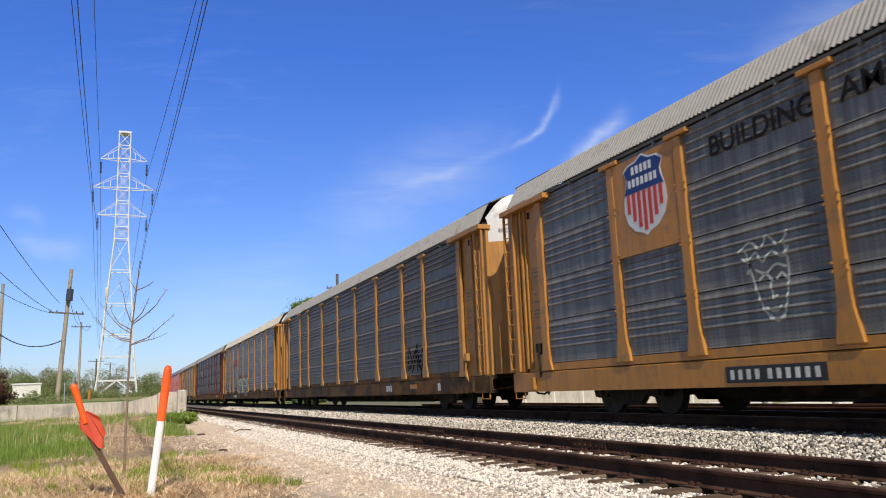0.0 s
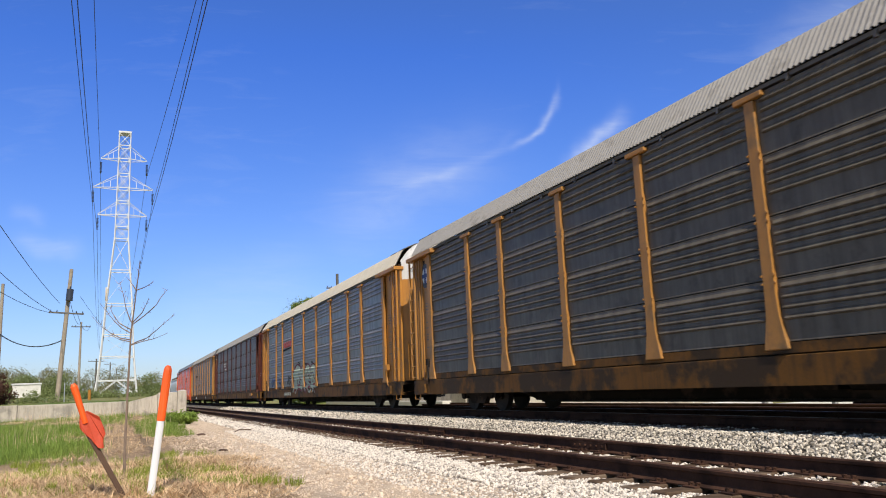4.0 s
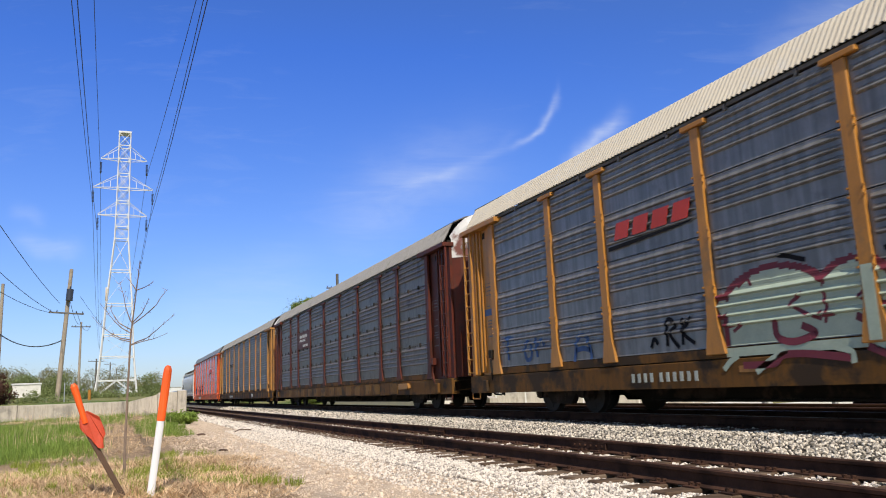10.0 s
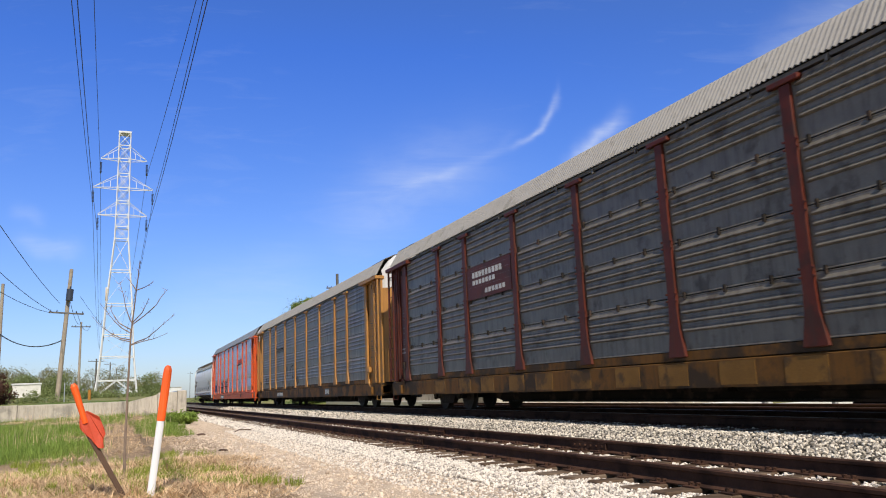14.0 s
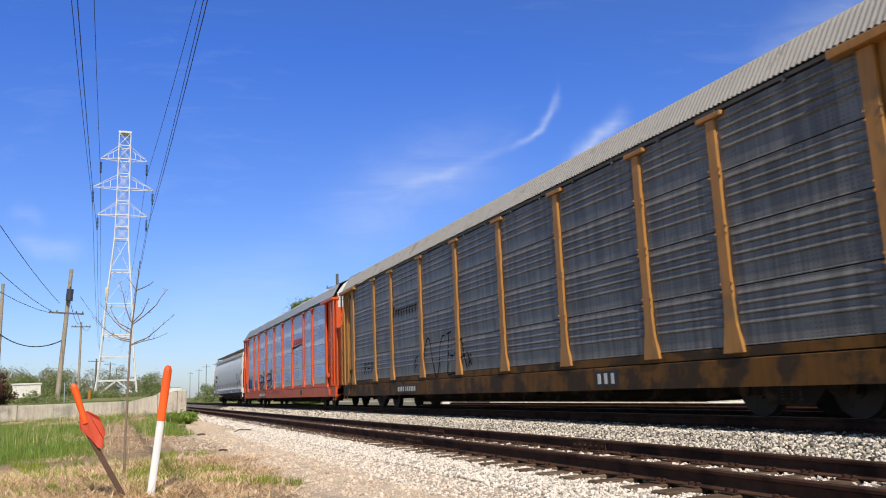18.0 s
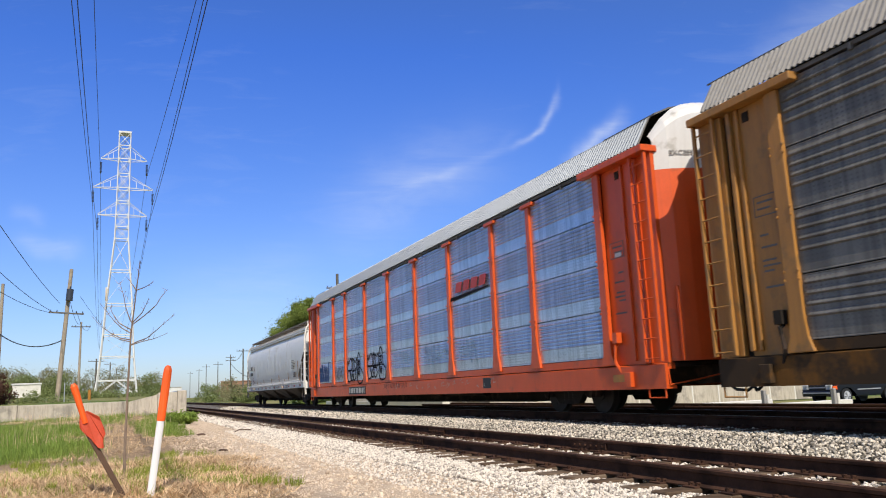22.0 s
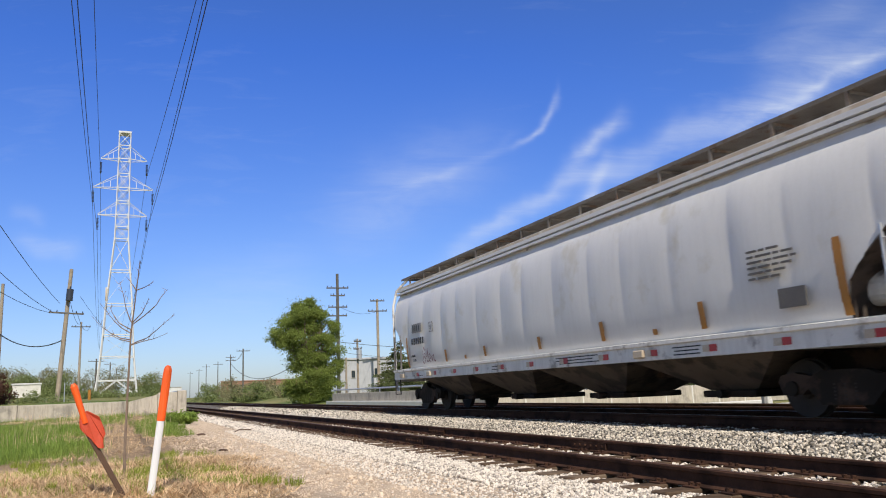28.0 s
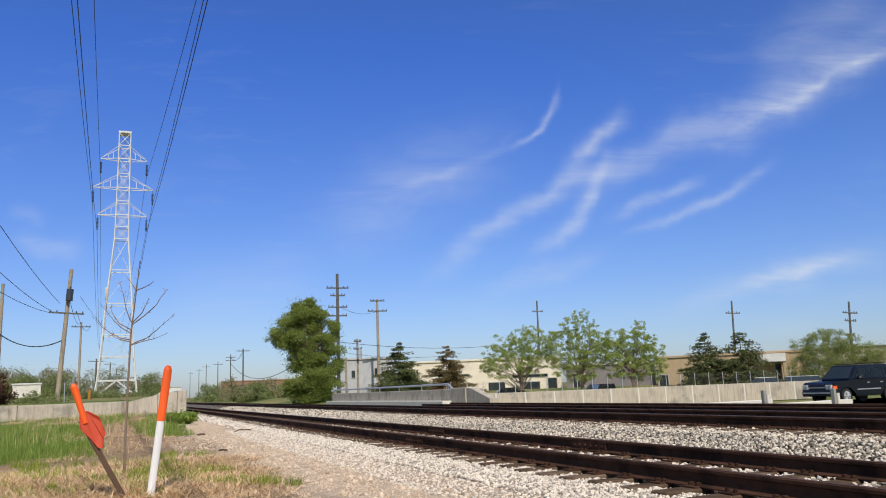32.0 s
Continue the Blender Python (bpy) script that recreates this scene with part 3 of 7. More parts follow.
siding = track("siding_track", "rusty siding track on wooden ties in white ballast", 5.984, 0.0, -60, 420, np.arange(2.5, 80, 0.53), M["rail_top_rusty"], 26)
main = track("main_track", "main line track with dark rails on raised ballast", TRACK_X, RAIL_Z, -60, 420, np.arange(2.5, 80, 0.53), M["rail_top"], 20)
spare = track("storage_track", "disused far track sunk in dark cinders", 14.51, 0.15, -60, 36, np.arange(3, 36, 0.9), M["rail_top_rusty"], 0)
for x, y in ((0.7535, 16.7), (-0.7535, 14.1), (0.7535, 10.4)):
    j = bmesh.new()
    for s in (-1, 1):
        bx(j, s * 0.03 - 0.014, s * 0.03 + 0.014, -0.46, 0.46, 0.035, 0.13)
        for k in range(6):
            tube(j, (s * 0.03, -0.38 + k * 0.152, 0.085), (s * 0.068, -0.38 + k * 0.152, 0.085), 0.018, 6)
    part("joint_bar", j, M["rust"], siding, at=(x, y, 0))

# ---- grass and straw ----
def blades(name, label, material, spots, seed, wide, tall, lean, arch=1.0):
    """spots: x, y, radius, count. Thin tapering blades rising from the ground."""
    r = np.random.RandomState(seed)
    cos = []
    for x0, y0, rad, n in spots:
        d, th = rad * np.sqrt(r.rand(n)), r.uniform(0, 6.283, n)
        x, y = x0 + d * np.cos(th), y0 + d * np.sin(th) * 1.4
        z = gz(x, y) - 0.01
        h = tall * r.uniform(0.4, 1.2, n)
        az, tilt = r.uniform(0, 6.283, n), (np.minimum(r.uniform(0.1, 1.0, n) * lean, 1.5) if arch == 1.0 else r.uniform(1.15, 1.53, n))
        dx, dy = np.cos(az), np.sin(az)
        w = wide * r.uniform(0.6, 1.3, n)
        p = np.stack([x, y, z], -1)
        side = np.stack([-dy, dx, 0 * x], -1) * w[:, None]
        mid = p + np.stack([dx * h * 0.45 * np.sin(tilt), dy * h * 0.45 * np.sin(tilt), h * 0.55 * np.cos(tilt * 0.6) * arch + 0.02 * (1 - arch)], -1)
        tip = p + np.stack([dx * h * np.sin(tilt), dy * h * np.sin(tilt), h * np.cos(tilt)], -1)
        cos.append(np.stack([p - side, p + side, mid + side * 0.7, mid - side * 0.7, mid - side * 0.7, mid + side * 0.7, tip + side * 0.1, tip - side * 0.1], 1).reshape(-1, 3))
    co = np.concatenate(cos)
    return tagged(new(name, raw_mesh(name, co, 4, np.arange(len(co)), material)), label, "grass", kind="stuff")


gr = random.Random(21)
tufts = []
for _ in range(90):
    y = 18.5 + 18 * gr.random() ** 1.2
    tufts.append((gr.uniform(-0.5 - 0.16 * y, -0.9 - (y - 18) * 0.02), y, gr.uniform(0.4, 1.1), 330))
tufts += [(gr.uniform(0.9, 2.0), gr.uniform(26, 40), gr.uniform(0.4, 0.7), 420) for _ in range(16)]
tufts += [(gr.uniform(1.4, 3.2), gr.uniform(38, 50), gr.uniform(0.4, 0.8), 350) for _ in range(14)]
tufts += [(gr.uniform(-9, 1), gr.uniform(34, 51), gr.uniform(0.5, 1.1), 260) for _ in range(30)]
blades("grass", "bright green spring grass in uneven tufts", M["grass"], tufts, 31, 0.006, 0.27, 0.8)
young = [(gr.uniform(-2.2, 1.7), gr.uniform(10.6, 18), gr.uniform(0.06, 0.26), 80) for _ in range(90)]
young += [(1.84, 10.9, 0.22, 300), (1.35, 11.3, 0.2, 200), (2.15, 10.5, 0.12, 100), (0.5, 12.6, 0.3, 260), (-0.9, 14.5, 0.4, 260), (0.9, 13.6, 0.35, 200)]
blades("young_grass", "sparse yellow-green grass coming through straw", M["grass_young"], young, 35, 0.005, 0.17, 1.0)
dry = [(gr.uniform(-4.5, 1.9), gr.uniform(9.5, 16), gr.uniform(0.4, 0.9), 700) for _ in range(110)]
dry += [(gr.uniform(-6, 1.5), gr.uniform(16, 50), gr.uniform(0.6, 1.4), 330) for _ in range(50)]
blades("dry_grass", "flattened dry straw and dead stems", M["straw"], dry, 32, 0.0085, 0.34, 2.8, 0.12)
stems = [(gr.uniform(-5, 1.2), gr.uniform(22, 50), gr.uniform(0.5, 1.2), 34) for _ in range(34)]
blades("dead_stems", "upright dead weed stalks by the wall", M["straw"], stems, 33, 0.004, 0.55, 0.35)
# ---- the train: y runs back from the front coupling, z up from the rail head ----
POSTS = (2.30, 5.15, 7.15, 10.05, 12.90, 15.70, 18.55, 21.45, 23.45, 26.30)
END_A, END_B = 0.61, 27.99
SHEET_Z = (1.09, 2.01, 2.93, 3.85, 4.83)
FACE = -1.49


def rib_profile(z0, z1, n=4, d=0.040):
    """Outline (x, z) of one corrugated sheet: a plain band below, n ribs above."""
    h = z1 - z0
    pts = [(FACE - 0.006, z0 + 0.008), (FACE - 0.006, z0 + 0.02), (FACE, z0 + 0.03), (FACE, z0 + 0.27 * h)]
    step = 0.66 * h / n
    for i in range(n):
        b = z0 + 0.28 * h + i * step
        pts += [(FACE, b + 0.36 * step), (FACE - d * 0.82, b + 0.47 * step), (FACE - d, b + 0.53 * step), (FACE - d * 0.93, b + 0.59 * step), (FACE - d * 0.50, b + 0.75 * step), (FACE - 0.003, b + 0.92 * step)]
    pts += [(FACE, z1 - 0.03), (FACE - 0.004, z1 - 0.02), (FACE - 0.004, z1 - 0.010)]
    return pts


SPRAY = [4, 0.046]


def face_x(z):
    """Where the near side's surface lies at height z, on the car whose ribs SPRAY names."""
    if z < 0.915:
        return -1.521
    if z < SHEET_Z[0]:
        return -1.501
    for a, b in zip(SHEET_Z, SHEET_Z[1:]):
        if a <= z <= b:
            p = rib_profile(a, b, *SPRAY)
            return float(np.interp(z, [q[1] for q in p], [q[0] for q in p]))
    return FACE


_sheets = {}


def sheet(width, row, material, ribs):
    """One sheet between two posts; its ribs die out shortly before the posts."""
    key = (round(width, 3), row, material.name)
    if key not in _sheets:
        z0, z1 = SHEET_Z[row], SHEET_Z[row + 1]
        prof = rib_profile(z0, z1, *ribs)
        bm = bmesh.new()
        rings = []
        for y, f in ((0, 0), (0.115, 0), (0.165, 0.8), (0.20, 1), (width - 0.20, 1), (width - 0.165, 0.8), (width - 0.115, 0), (width, 0)):
            ring = [bm.verts.new((FACE + (x - FACE) * f, y, z)) for x, z in prof]
            rings.append([bm.verts.new((FACE + 0.05, y, z0 + 0.008))] + ring + [bm.verts.new((FACE + 0.05, y, z1 - 0.010))])
        for p, q in zip(rings, rings[1:]):
            for i in range(len(p)):
                j = (i + 1) % len(p)
                bm.faces.new((p[i], p[j], q[j], q[i]))
        bm.faces.new(rings[0][::-1]), bm.faces.new(rings[-1])
        _sheets[key] = mesh_of("sheet", bm, material)
    return _sheets[key]


ROOF = ((-1.53, 4.93), (-1.22, 5.45), (-1.12, 5.52), (-0.84, 5.61), (-0.40, 5.71), (0, 5.74),
        (0.40, 5.71), (0.84, 5.61), (1.12, 5.52), (1.22, 5.45), (1.53, 4.93))
END_ROOF = ((0, 5.79), (0.40, 5.77), (0.80, 5.70), (1.08, 5.54), (1.28, 5.32), (1.53, 4.95))
_roofs = {}


def roof_mesh(material, y0, y1):
    """Roof sheets with a raised rib across every 10 cm."""
    n = int((y1 - y0) / 0.104)
    ys, lift = [], []
    for i in range(n):
        b = y0 + (y1 - y0) * i / n
        for f, u in ((0.0, 0), (0.38, 0), (0.54, 0.045), (0.84, 0.045)):
            ys.append(b + f * 0.104), lift.append(u)
    ys.append(y1), lift.append(0)
    k = len(ROOF)
    co = np.zeros((len(ys), k, 3))
    for j, (x, z) in enumerate(ROOF):
        r = math.hypot(x / 1.5, (z - 4.6) / 1.2)
        nx, nz = x / 1.5 / r * 0.9, (z - 4.6) / 1.2 / r
        co[:, j, 0], co[:, j, 1], co[:, j, 2] = x + nx * np.array(lift), ys, z + nz * np.array(lift)
    a = np.arange(len(ys) * k).reshape(len(ys), k)
    q = np.stack([a[:-1, :-1], a[1:, :-1], a[1:, 1:], a[:-1, 1:]], -1).reshape(-1)
    return raw_mesh("roof_sheets", co.reshape(-1, 3), 4, q, material)


def post_bm(w=0.2, low=0.99, flare=1.82, half=0.225, top=4.74):
    bm = bmesh.new()
    out = [(-w / 2, top), (w / 2, top), (w / 2, flare), (w / 2 + 0.02, flare - 0.35), (half, low), (-half, low), (-w / 2 - 0.02, flare - 0.35), (-w / 2, flare)]
    prism(bm, out, FACE - 0.062, FACE + 0.02, "x")
    bmesh.ops.bevel(bm, geom=bm.edges[:], offset=0.012, segments=1, affect="EDGES")
    return bm


def side_frame_bm():
    bm = bmesh.new()
    out = [(-1.15, 0.52), (-1.1, 0.62), (-0.85, 0.66), (-0.55, 0.60), (-0.35, 0.68), (0.35, 0.68), (0.55, 0.60), (0.85, 0.66), (1.1, 0.62), (1.15, 0.52),
           (1.08, 0.34), (0.72, 0.34), (0.62, 0.42), (0.40, 0.20), (-0.40, 0.20), (-0.62, 0.42), (-0.72, 0.34), (-1.08, 0.34)]
    prism(bm, out, -0.07, 0.07, "x")
    return bm


def wheel_bm():
    bm = bmesh.new()
    for s in (-1, 1):
        tube(bm, (s * 0.69, 0, 0), (s * 0.72, 0, 0), 0.455, 28)
        tube(bm, (s * 0.72, 0, 0), (s * 0.82, 0, 0), 0.425, 28, 0.42)
        tube(bm, (s * 0.82, 0, 0), (s * 0.86, 0, 0), 0.15, 14)
        for i in range(6):
            a = i * 1.0472
            tube(bm, (s * 0.815, 0.27 * math.cos(a), 0.27 * math.sin(a)), (s * 0.828, 0.27 * math.cos(a), 0.27 * math.sin(a)), 0.05, 8)
    tube(bm, (-1.08, 0, 0), (1.08, 0, 0), 0.085, 12)
    return bm


BOGIE = {}
wheelsets = []


def bogie(car, y):
    if not BOGIE:
        b = box(-1.0, 1.0, -0.2, 0.2, 0.36, 0.58, bevel=0.02)
        bx(b, -0.25, 0.25, -0.25, 0.25, 0.5, 0.7)
        BOGIE["bolster"] = mesh_of("bolster", b, M["under"])
        BOGIE["frame"] = mesh_of("side_frame", side_frame_bm(), M["under"])
        s = bmesh.new()
        for k in (-0.17, 0, 0.17):
            for j in range(5):
                tube(s, (0, k, 0.27 + j * 0.05), (0, k, 0.295 + j * 0.05), 0.075, 10)
        BOGIE["spring"] = mesh_of("spring", s, M["wheel"])
        BOGIE["wheels"] = mesh_of("wheelset", wheel_bm(), M["wheel"])
        c = bmesh.new()
        tube(c, (-0.02, 0, 0), (0.05, 0, 0), 0.11, 14)
        BOGIE["cap"] = mesh_of("bearing_cap", c, M["under"])
    t = part("bogie", BOGIE["bolster"], None, car, at=(0, y, 0))
    for s in (-1, 1):
        part("side_frame", BOGIE["frame"], None, t, at=(s * 1.03, 0, 0))
        part("spring_group", BOGIE["spring"], None, t, at=(s * 1.03, 0, 0))
        for k in (-0.89, 0.89):
            part("bearing_cap", BOGIE["cap"], None, t, at=pose(s * 1.09, k, 0.43, 0, 0, 0 if s > 0 else 180))
    for k in (-0.89, 0.89):
        wheelsets.append(part("wheelset", BOGIE["wheels"], None, t, at=(0, k, 0.42)))
    return t


LADDER = {}


def ladder(car, y0, y1, z0, z1, material, x=-1.56, n=11, rail=(0.05, 0.055)):
    key = (round(y1 - y0, 2), z0, z1, material.name, n)
    if key not in LADDER:
        w = y1 - y0
        r = box(-0.03, 0.03, 0, rail[1], z0, z1, bevel=0.006)
        g = tube(bmesh.new(), (-0.015, 0.01, 0), (-0.015, w - 0.01, 0), 0.013, 6)
        LADDER[key] = mesh_of("ladder_rail", r, material), mesh_of("rung", g, material)
    rail_me, rung_me = LADDER[key]
    top = part("ladder", rail_me, None, car, at=(x, y0, 0))
    part("ladder_rail", rail_me, None, top, at=(0, y1 - y0 - rail[1], 0))
    for i in range(n):
        part("rung", rung_me, None, top, at=(0, 0, z0 + 0.06 + (z1 - z0 - 0.25) * i / (n - 1)))
    return top


def bars(parent, name, y_left, z, h, n, material, plate=None, x=FACE - 0.035, gap=1.25, slant=0.0, wide=None, label=""):
    """A row of n plain bars, read towards the front of the car, on a plate."""
    w = wide or h * 0.50
    bm = bmesh.new()
    y = y_left
    for i in range(n):
        if i in GAPS.get(name, ()):
            y -= w
        v = [(y, z), (y - w, z), (y - w - slant, z + h), (y - slant, z + h)]
        prism(bm, v, x - 0.006, x, "x")
        y -= w * (1 + gap)
    if plate:
        part("number_plate", box(x, x + 0.02, y - 0.02, y_left + 0.1, z - 0.05, z + h + 0.05), plate, parent, "black stencil panel")
    ob = part(name, bm, material, parent, label)
    ob["kind"] = "stuff"
    return ob


GAPS = {"reporting_mark": (4,)}


def ribbon(bm, pts, w, x=None, steps=16):
    """A sprayed stroke through (y, z) points."""
    P = [Vector((0, *p)) for p in pts]
    P = [P[0] * 2 - P[1]] + P + [P[-1] * 2 - P[-2]]
    line = []
    for i in range(1, len(P) - 2):
        for k in range(steps):
            t = k / steps
            a, b, c, d = P[i - 1], P[i], P[i + 1], P[i + 2]
            line.append(0.5 * (2 * b + (c - a) * t + (2 * a - 5 * b + 4 * c - d) * t * t + (3 * b - a - 3 * c + d) * t ** 3))
    line.append(P[-2])
    prev = None
    for i, p in enumerate(line):
        q = line[min(i + 1, len(line) - 1)] - line[max(i - 1, 0)]
        nrm = Vector((0, -q.z, q.y)).normalized() * w * 0.5
        cur = []
        for s in (1, -1):
            v = p + nrm * s
            cur.append(bm.verts.new((face_x(v.z) - 0.010 if x is None else x, v.y, v.z)))
        if prev:
            bm.faces.new((prev[0], prev[1], cur[1], cur[0]))
        prev = cur
    return bm


def sprayed(bm, inside, y0, y1, z0, z1, dy=0.05):
    """Fill on the corrugated face where inside(y, z) holds, following the ribs."""
    lev = []
    for a, b in zip(SHEET_Z, SHEET_Z[1:]):
        lev += [p for p in rib_profile(a, b, *SPRAY) if z0 <= p[1] <= z1]
    fine_lev = []
    for (xa, za), (xb, zb) in zip(lev, lev[1:]):
        k = max(1, math.ceil((zb - za) / 0.035))
        fine_lev += [(xa + (xb - xa) * i / k, za + (zb - za) * i / k) for i in range(k)]
    for (xa, za), (xb, zb) in zip(fine_lev, fine_lev[1:]):
        if zb - za < 0.002:
            continue
        y = y0
        while y < y1:
            if inside(y + dy / 2, (za + zb) / 2):
                v = [bm.verts.new(c) for c in ((xa - 0.005, y, za), (xa - 0.005, y + dy, za), (xb - 0.005, y + dy, zb), (xb - 0.005, y, zb))]
                bm.faces.new(v)
            y += dy
    return bm


def end_door_bm(y_edge, y_mid, z0, z1, top=False):
    """A bowed end closing across the car."""
    bm = bmesh.new()
    prof = []
    for i in range(13):
        x = -1.36 + 2.72 * i / 12
        prof.append((x, y_edge + (y_mid - y_edge) * (1 - (x / 1.36) ** 2) ** 0.8))
    if not top:
        out = prof + [(1.30, y_edge + (0.12 if y_mid < y_edge else -0.12)), (-1.30, y_edge + (0.12 if y_mid < y_edge else -0.12))]
        prism(bm, out, z0, z1, "z")
        return bm
    back = y_edge + (0.3 if y_mid < y_edge else -0.3)
    rows = []
    for f in (0.0, 0.5, 0.8, 0.9, 0.96, 1.0):
        ring = []
        for x, y in prof:
            zr = float(np.interp(abs(x) * 1.06, [p[0] for p in END_ROOF], [p[1] for p in END_ROOF]))
            z = z0 + (zr - z0) * f
            ring.append(bm.verts.new((x, y + (back - y) * max(0, f - 0.8) ** 2 * 9, z)))
        rows.append(ring)
    for a, b in zip(rows, rows[1:]):
        for i in range(12):
            bm.faces.new((a[i], a[i + 1], b[i + 1], b[i]))
    return bm


def lettering(text, size, material, parent, name, at, label=""):
    cu = bpy.data.curves.new("lettering", "FONT")
    cu.body, cu.size, cu.extrude, cu.offset = text, size, 0.004, 0.006 * size
    tmp = bpy.data.objects.new("lettering", cu)
    me = bpy.data.meshes.new_from_object(tmp)
    bpy.data.objects.remove(tmp)
    me.materials.clear()
    me.materials.append(material)
    return part(name, me, None, parent, label, at=at)


def end_text(text, size, z, y_e, y_m, under, car):
    """Stencilled words that follow the bowed end of a car."""
    ob = lettering(text, size, M["stencil_grey"], car, "end_lettering", Matrix.Identity(4), "grey stencilled warning")
    wide = max(v.co.x for v in ob.data.vertices)
    for v in ob.data.vertices:
        x, up = v.co.x - wide / 2 - 0.52, v.co.y
        bow = y_e + (y_m - y_e) * max(0.0, 1 - (x / 1.36) ** 2) ** 0.8
        v.co = (x, bow - 0.012 + v.co.z, z + up)
    ob["kind"] = "stuff"


def autorack(label, frame_m, sheets_m, roof_m, sill_m, white=M["white"], end_m=None, group="train cars", ribs=(4, 0.046), post_w=0.2):
    car = thing("autorack_car", label, "railway car", group)
    end_m = end_m or frame_m
    # carriage below
    sill = bmesh.new()
    prism(sill, [(-1.52, 0.48), (-1.52, 0.90), (-1.44, 0.93), (-1.30, 0.93), (-1.30, 0.82), (-1.46, 0.82), (-1.46, 0.54), (-1.30, 0.54), (-1.30, 0.48)], END_A + 0.05, END_B - 0.05)
    part("side_sill", sill, sill_m, car)
    prism(f := bmesh.new(), [(1.52, 0.48), (1.30, 0.48), (1.30, 0.93), (1.52, 0.93)], END_A + 0.05, END_B - 0.05)
    part("side_sill", f, sill_m, car)
    part("sill_strip", prism(bmesh.new(), [(-1.50, 0.934), (-1.50, 1.085), (-1.38, 1.085), (-1.38, 0.934)], END_A + 1.6, END_B - 1.6), sill_m, car)
    part("deck", box(-1.46, 1.46, END_A + 0.05, END_B - 0.05, 0.86, 0.928), M["under"], car)
    c = prism(bmesh.new(), [(0.5, 0.86), (0.5, 0.55), (5.6, 0.48), (7.0, 0.22), (21.6, 0.22), (23.0, 0.48), (28.1, 0.55), (28.1, 0.86)], -0.42, 0.42, "x")
    for s in (-1, 1):
        bx(c, s * 0.42 - 0.02, s * 0.42 + 0.14 * s + 0.02, 7.1, 21.5, 0.215, 0.255)
    for i in range(12):
        y = 3 + i * 2.05
        bx(c, -1.30, 1.30, y, y + 0.12, 0.56, 0.858)
    part("centre_sill", c, M["under"], car)
    part("brake_gear", tube(tube(box(-0.9, -0.5, 12.5, 13.4, 0.40, 0.62), (-0.7, 9.5, 0.52), (-0.7, 12.4, 0.52), 0.14, 12), (-0.75, 13.6, 0.5), (-0.75, 22.0, 0.5), 0.02, 6), M["under"], car)
    for y in (4.55, 24.05):
        bogie(car, y)
    for s, y in ((-1, END_A), (1, END_B)):
        k = box(-0.09, 0.09, min(y, y + s * 0.42), max(y, y + s * 0.42), 0.76, 0.98, bevel=0.02)
        bx(k, -0.16, 0.14, min(y + s * 0.42, y + s * 0.6), max(y + s * 0.42, y + s * 0.6), 0.72, 1.0)
        part("coupler", k, M["under"], car)
        h = poly_tube(bmesh.new(), [(-0.35, y - s * 0.1, 0.72), (-0.38, y + s * 0.15, 0.55), (-0.35, y + s * 0.35, 0.42), (-0.25, y + s * 0.52, 0.40), (-0.2, y + s * 0.61, 0.48)], 0.028, 8)
        part("brake_hose", h, M["black"], car)
        lv = poly_tube(bmesh.new(), [(-1.45, y - s * 0.05, 0.85), (-1.45, y - s * 0.02, 0.55), (-0.9, y + s * 0.05, 0.62), (-0.2, y + s * 0.2, 0.75)], 0.014, 6)
        part("uncoupling_lever", lv, sill_m, car)
        part("sill_step", poly_tube(bmesh.new(), [(-1.50, y - s * 0.1, 0.6), (-1.50, y - s * 0.1, 0.33), (-1.50, y - s * 0.55, 0.33), (-1.50, y - s * 0.55, 0.6)], 0.018, 6), end_m, car)
        part("sill_bracket", box(-1.60, -1.50, min(y - s * 0.95, y - s * 1.15), max(y - s * 0.95, y - s * 1.15), 0.52, 0.80, bevel=0.01), sill_m, car)
    # closed body
    # added dark box, hidden in the body, so no light passes through
    part("inner_lining", box(-1.36, 1.36, END_A + 0.35, END_B - 0.35, 0.93, 5.0), M["under"], car)
    far = box(1.40, 1.47, END_A, END_B, 0.93, 4.93)
    for y in POSTS:
        bx(far, 1.47, 1.58, y - 0.1, y + 0.1, 0.95, 4.74)
    part("side_wall", far, sheets_m[0], car)
    # near side
    for i, (a, b) in enumerate(zip(POSTS, POSTS[1:])):
        for r in range(4):
            part("sheet", sheet(b - a - 0.04, r, sheets_m[(i * 3 + r) % len(sheets_m)], ribs), None, car, at=(0, a + 0.02, 0))
    pm = mesh_of("post", post_bm(post_w), frame_m)
    pe = mesh_of("post", post_bm(post_w + 0.04, 0.93, 1.5, 0.24), frame_m)
    cap = mesh_of("post_cap", box(FACE - 0.092, FACE + 0.08, -0.29, 0.29, 4.745, 4.83, bevel=0.012), frame_m)
    bolt = bmesh.new()
    for z in SHEET_Z[1:4]:
        for dz in (-0.06, 0.06):
            for s in (-0.12, 0.12):
                tube(bolt, (FACE - 0.05, s, z + dz), (FACE - 0.078, s, z + dz), 0.018, 6)
    bm_ = mesh_of("bolts", bolt, frame_m)
    for i, y in enumerate(POSTS):
        inner = 0 < i < len(POSTS) - 1
        p = part("post", pm if inner else pe, None, car, at=(0, y, 0))
        part("bolts", bm_, None, p)["kind"] = "stuff"
        if inner:
            part("post_cap", cap, None, p)
    part("eave_strip", box(FACE - 0.01, FACE + 0.1, END_A + 1.5, END_B - 1.5, 4.862, 4.925), M["grate"], car)
    clip = mesh_of("roof_clip", box(FACE - 0.045, FACE + 0.02, 0, 0.05, 4.80, 4.90), M["grate"])
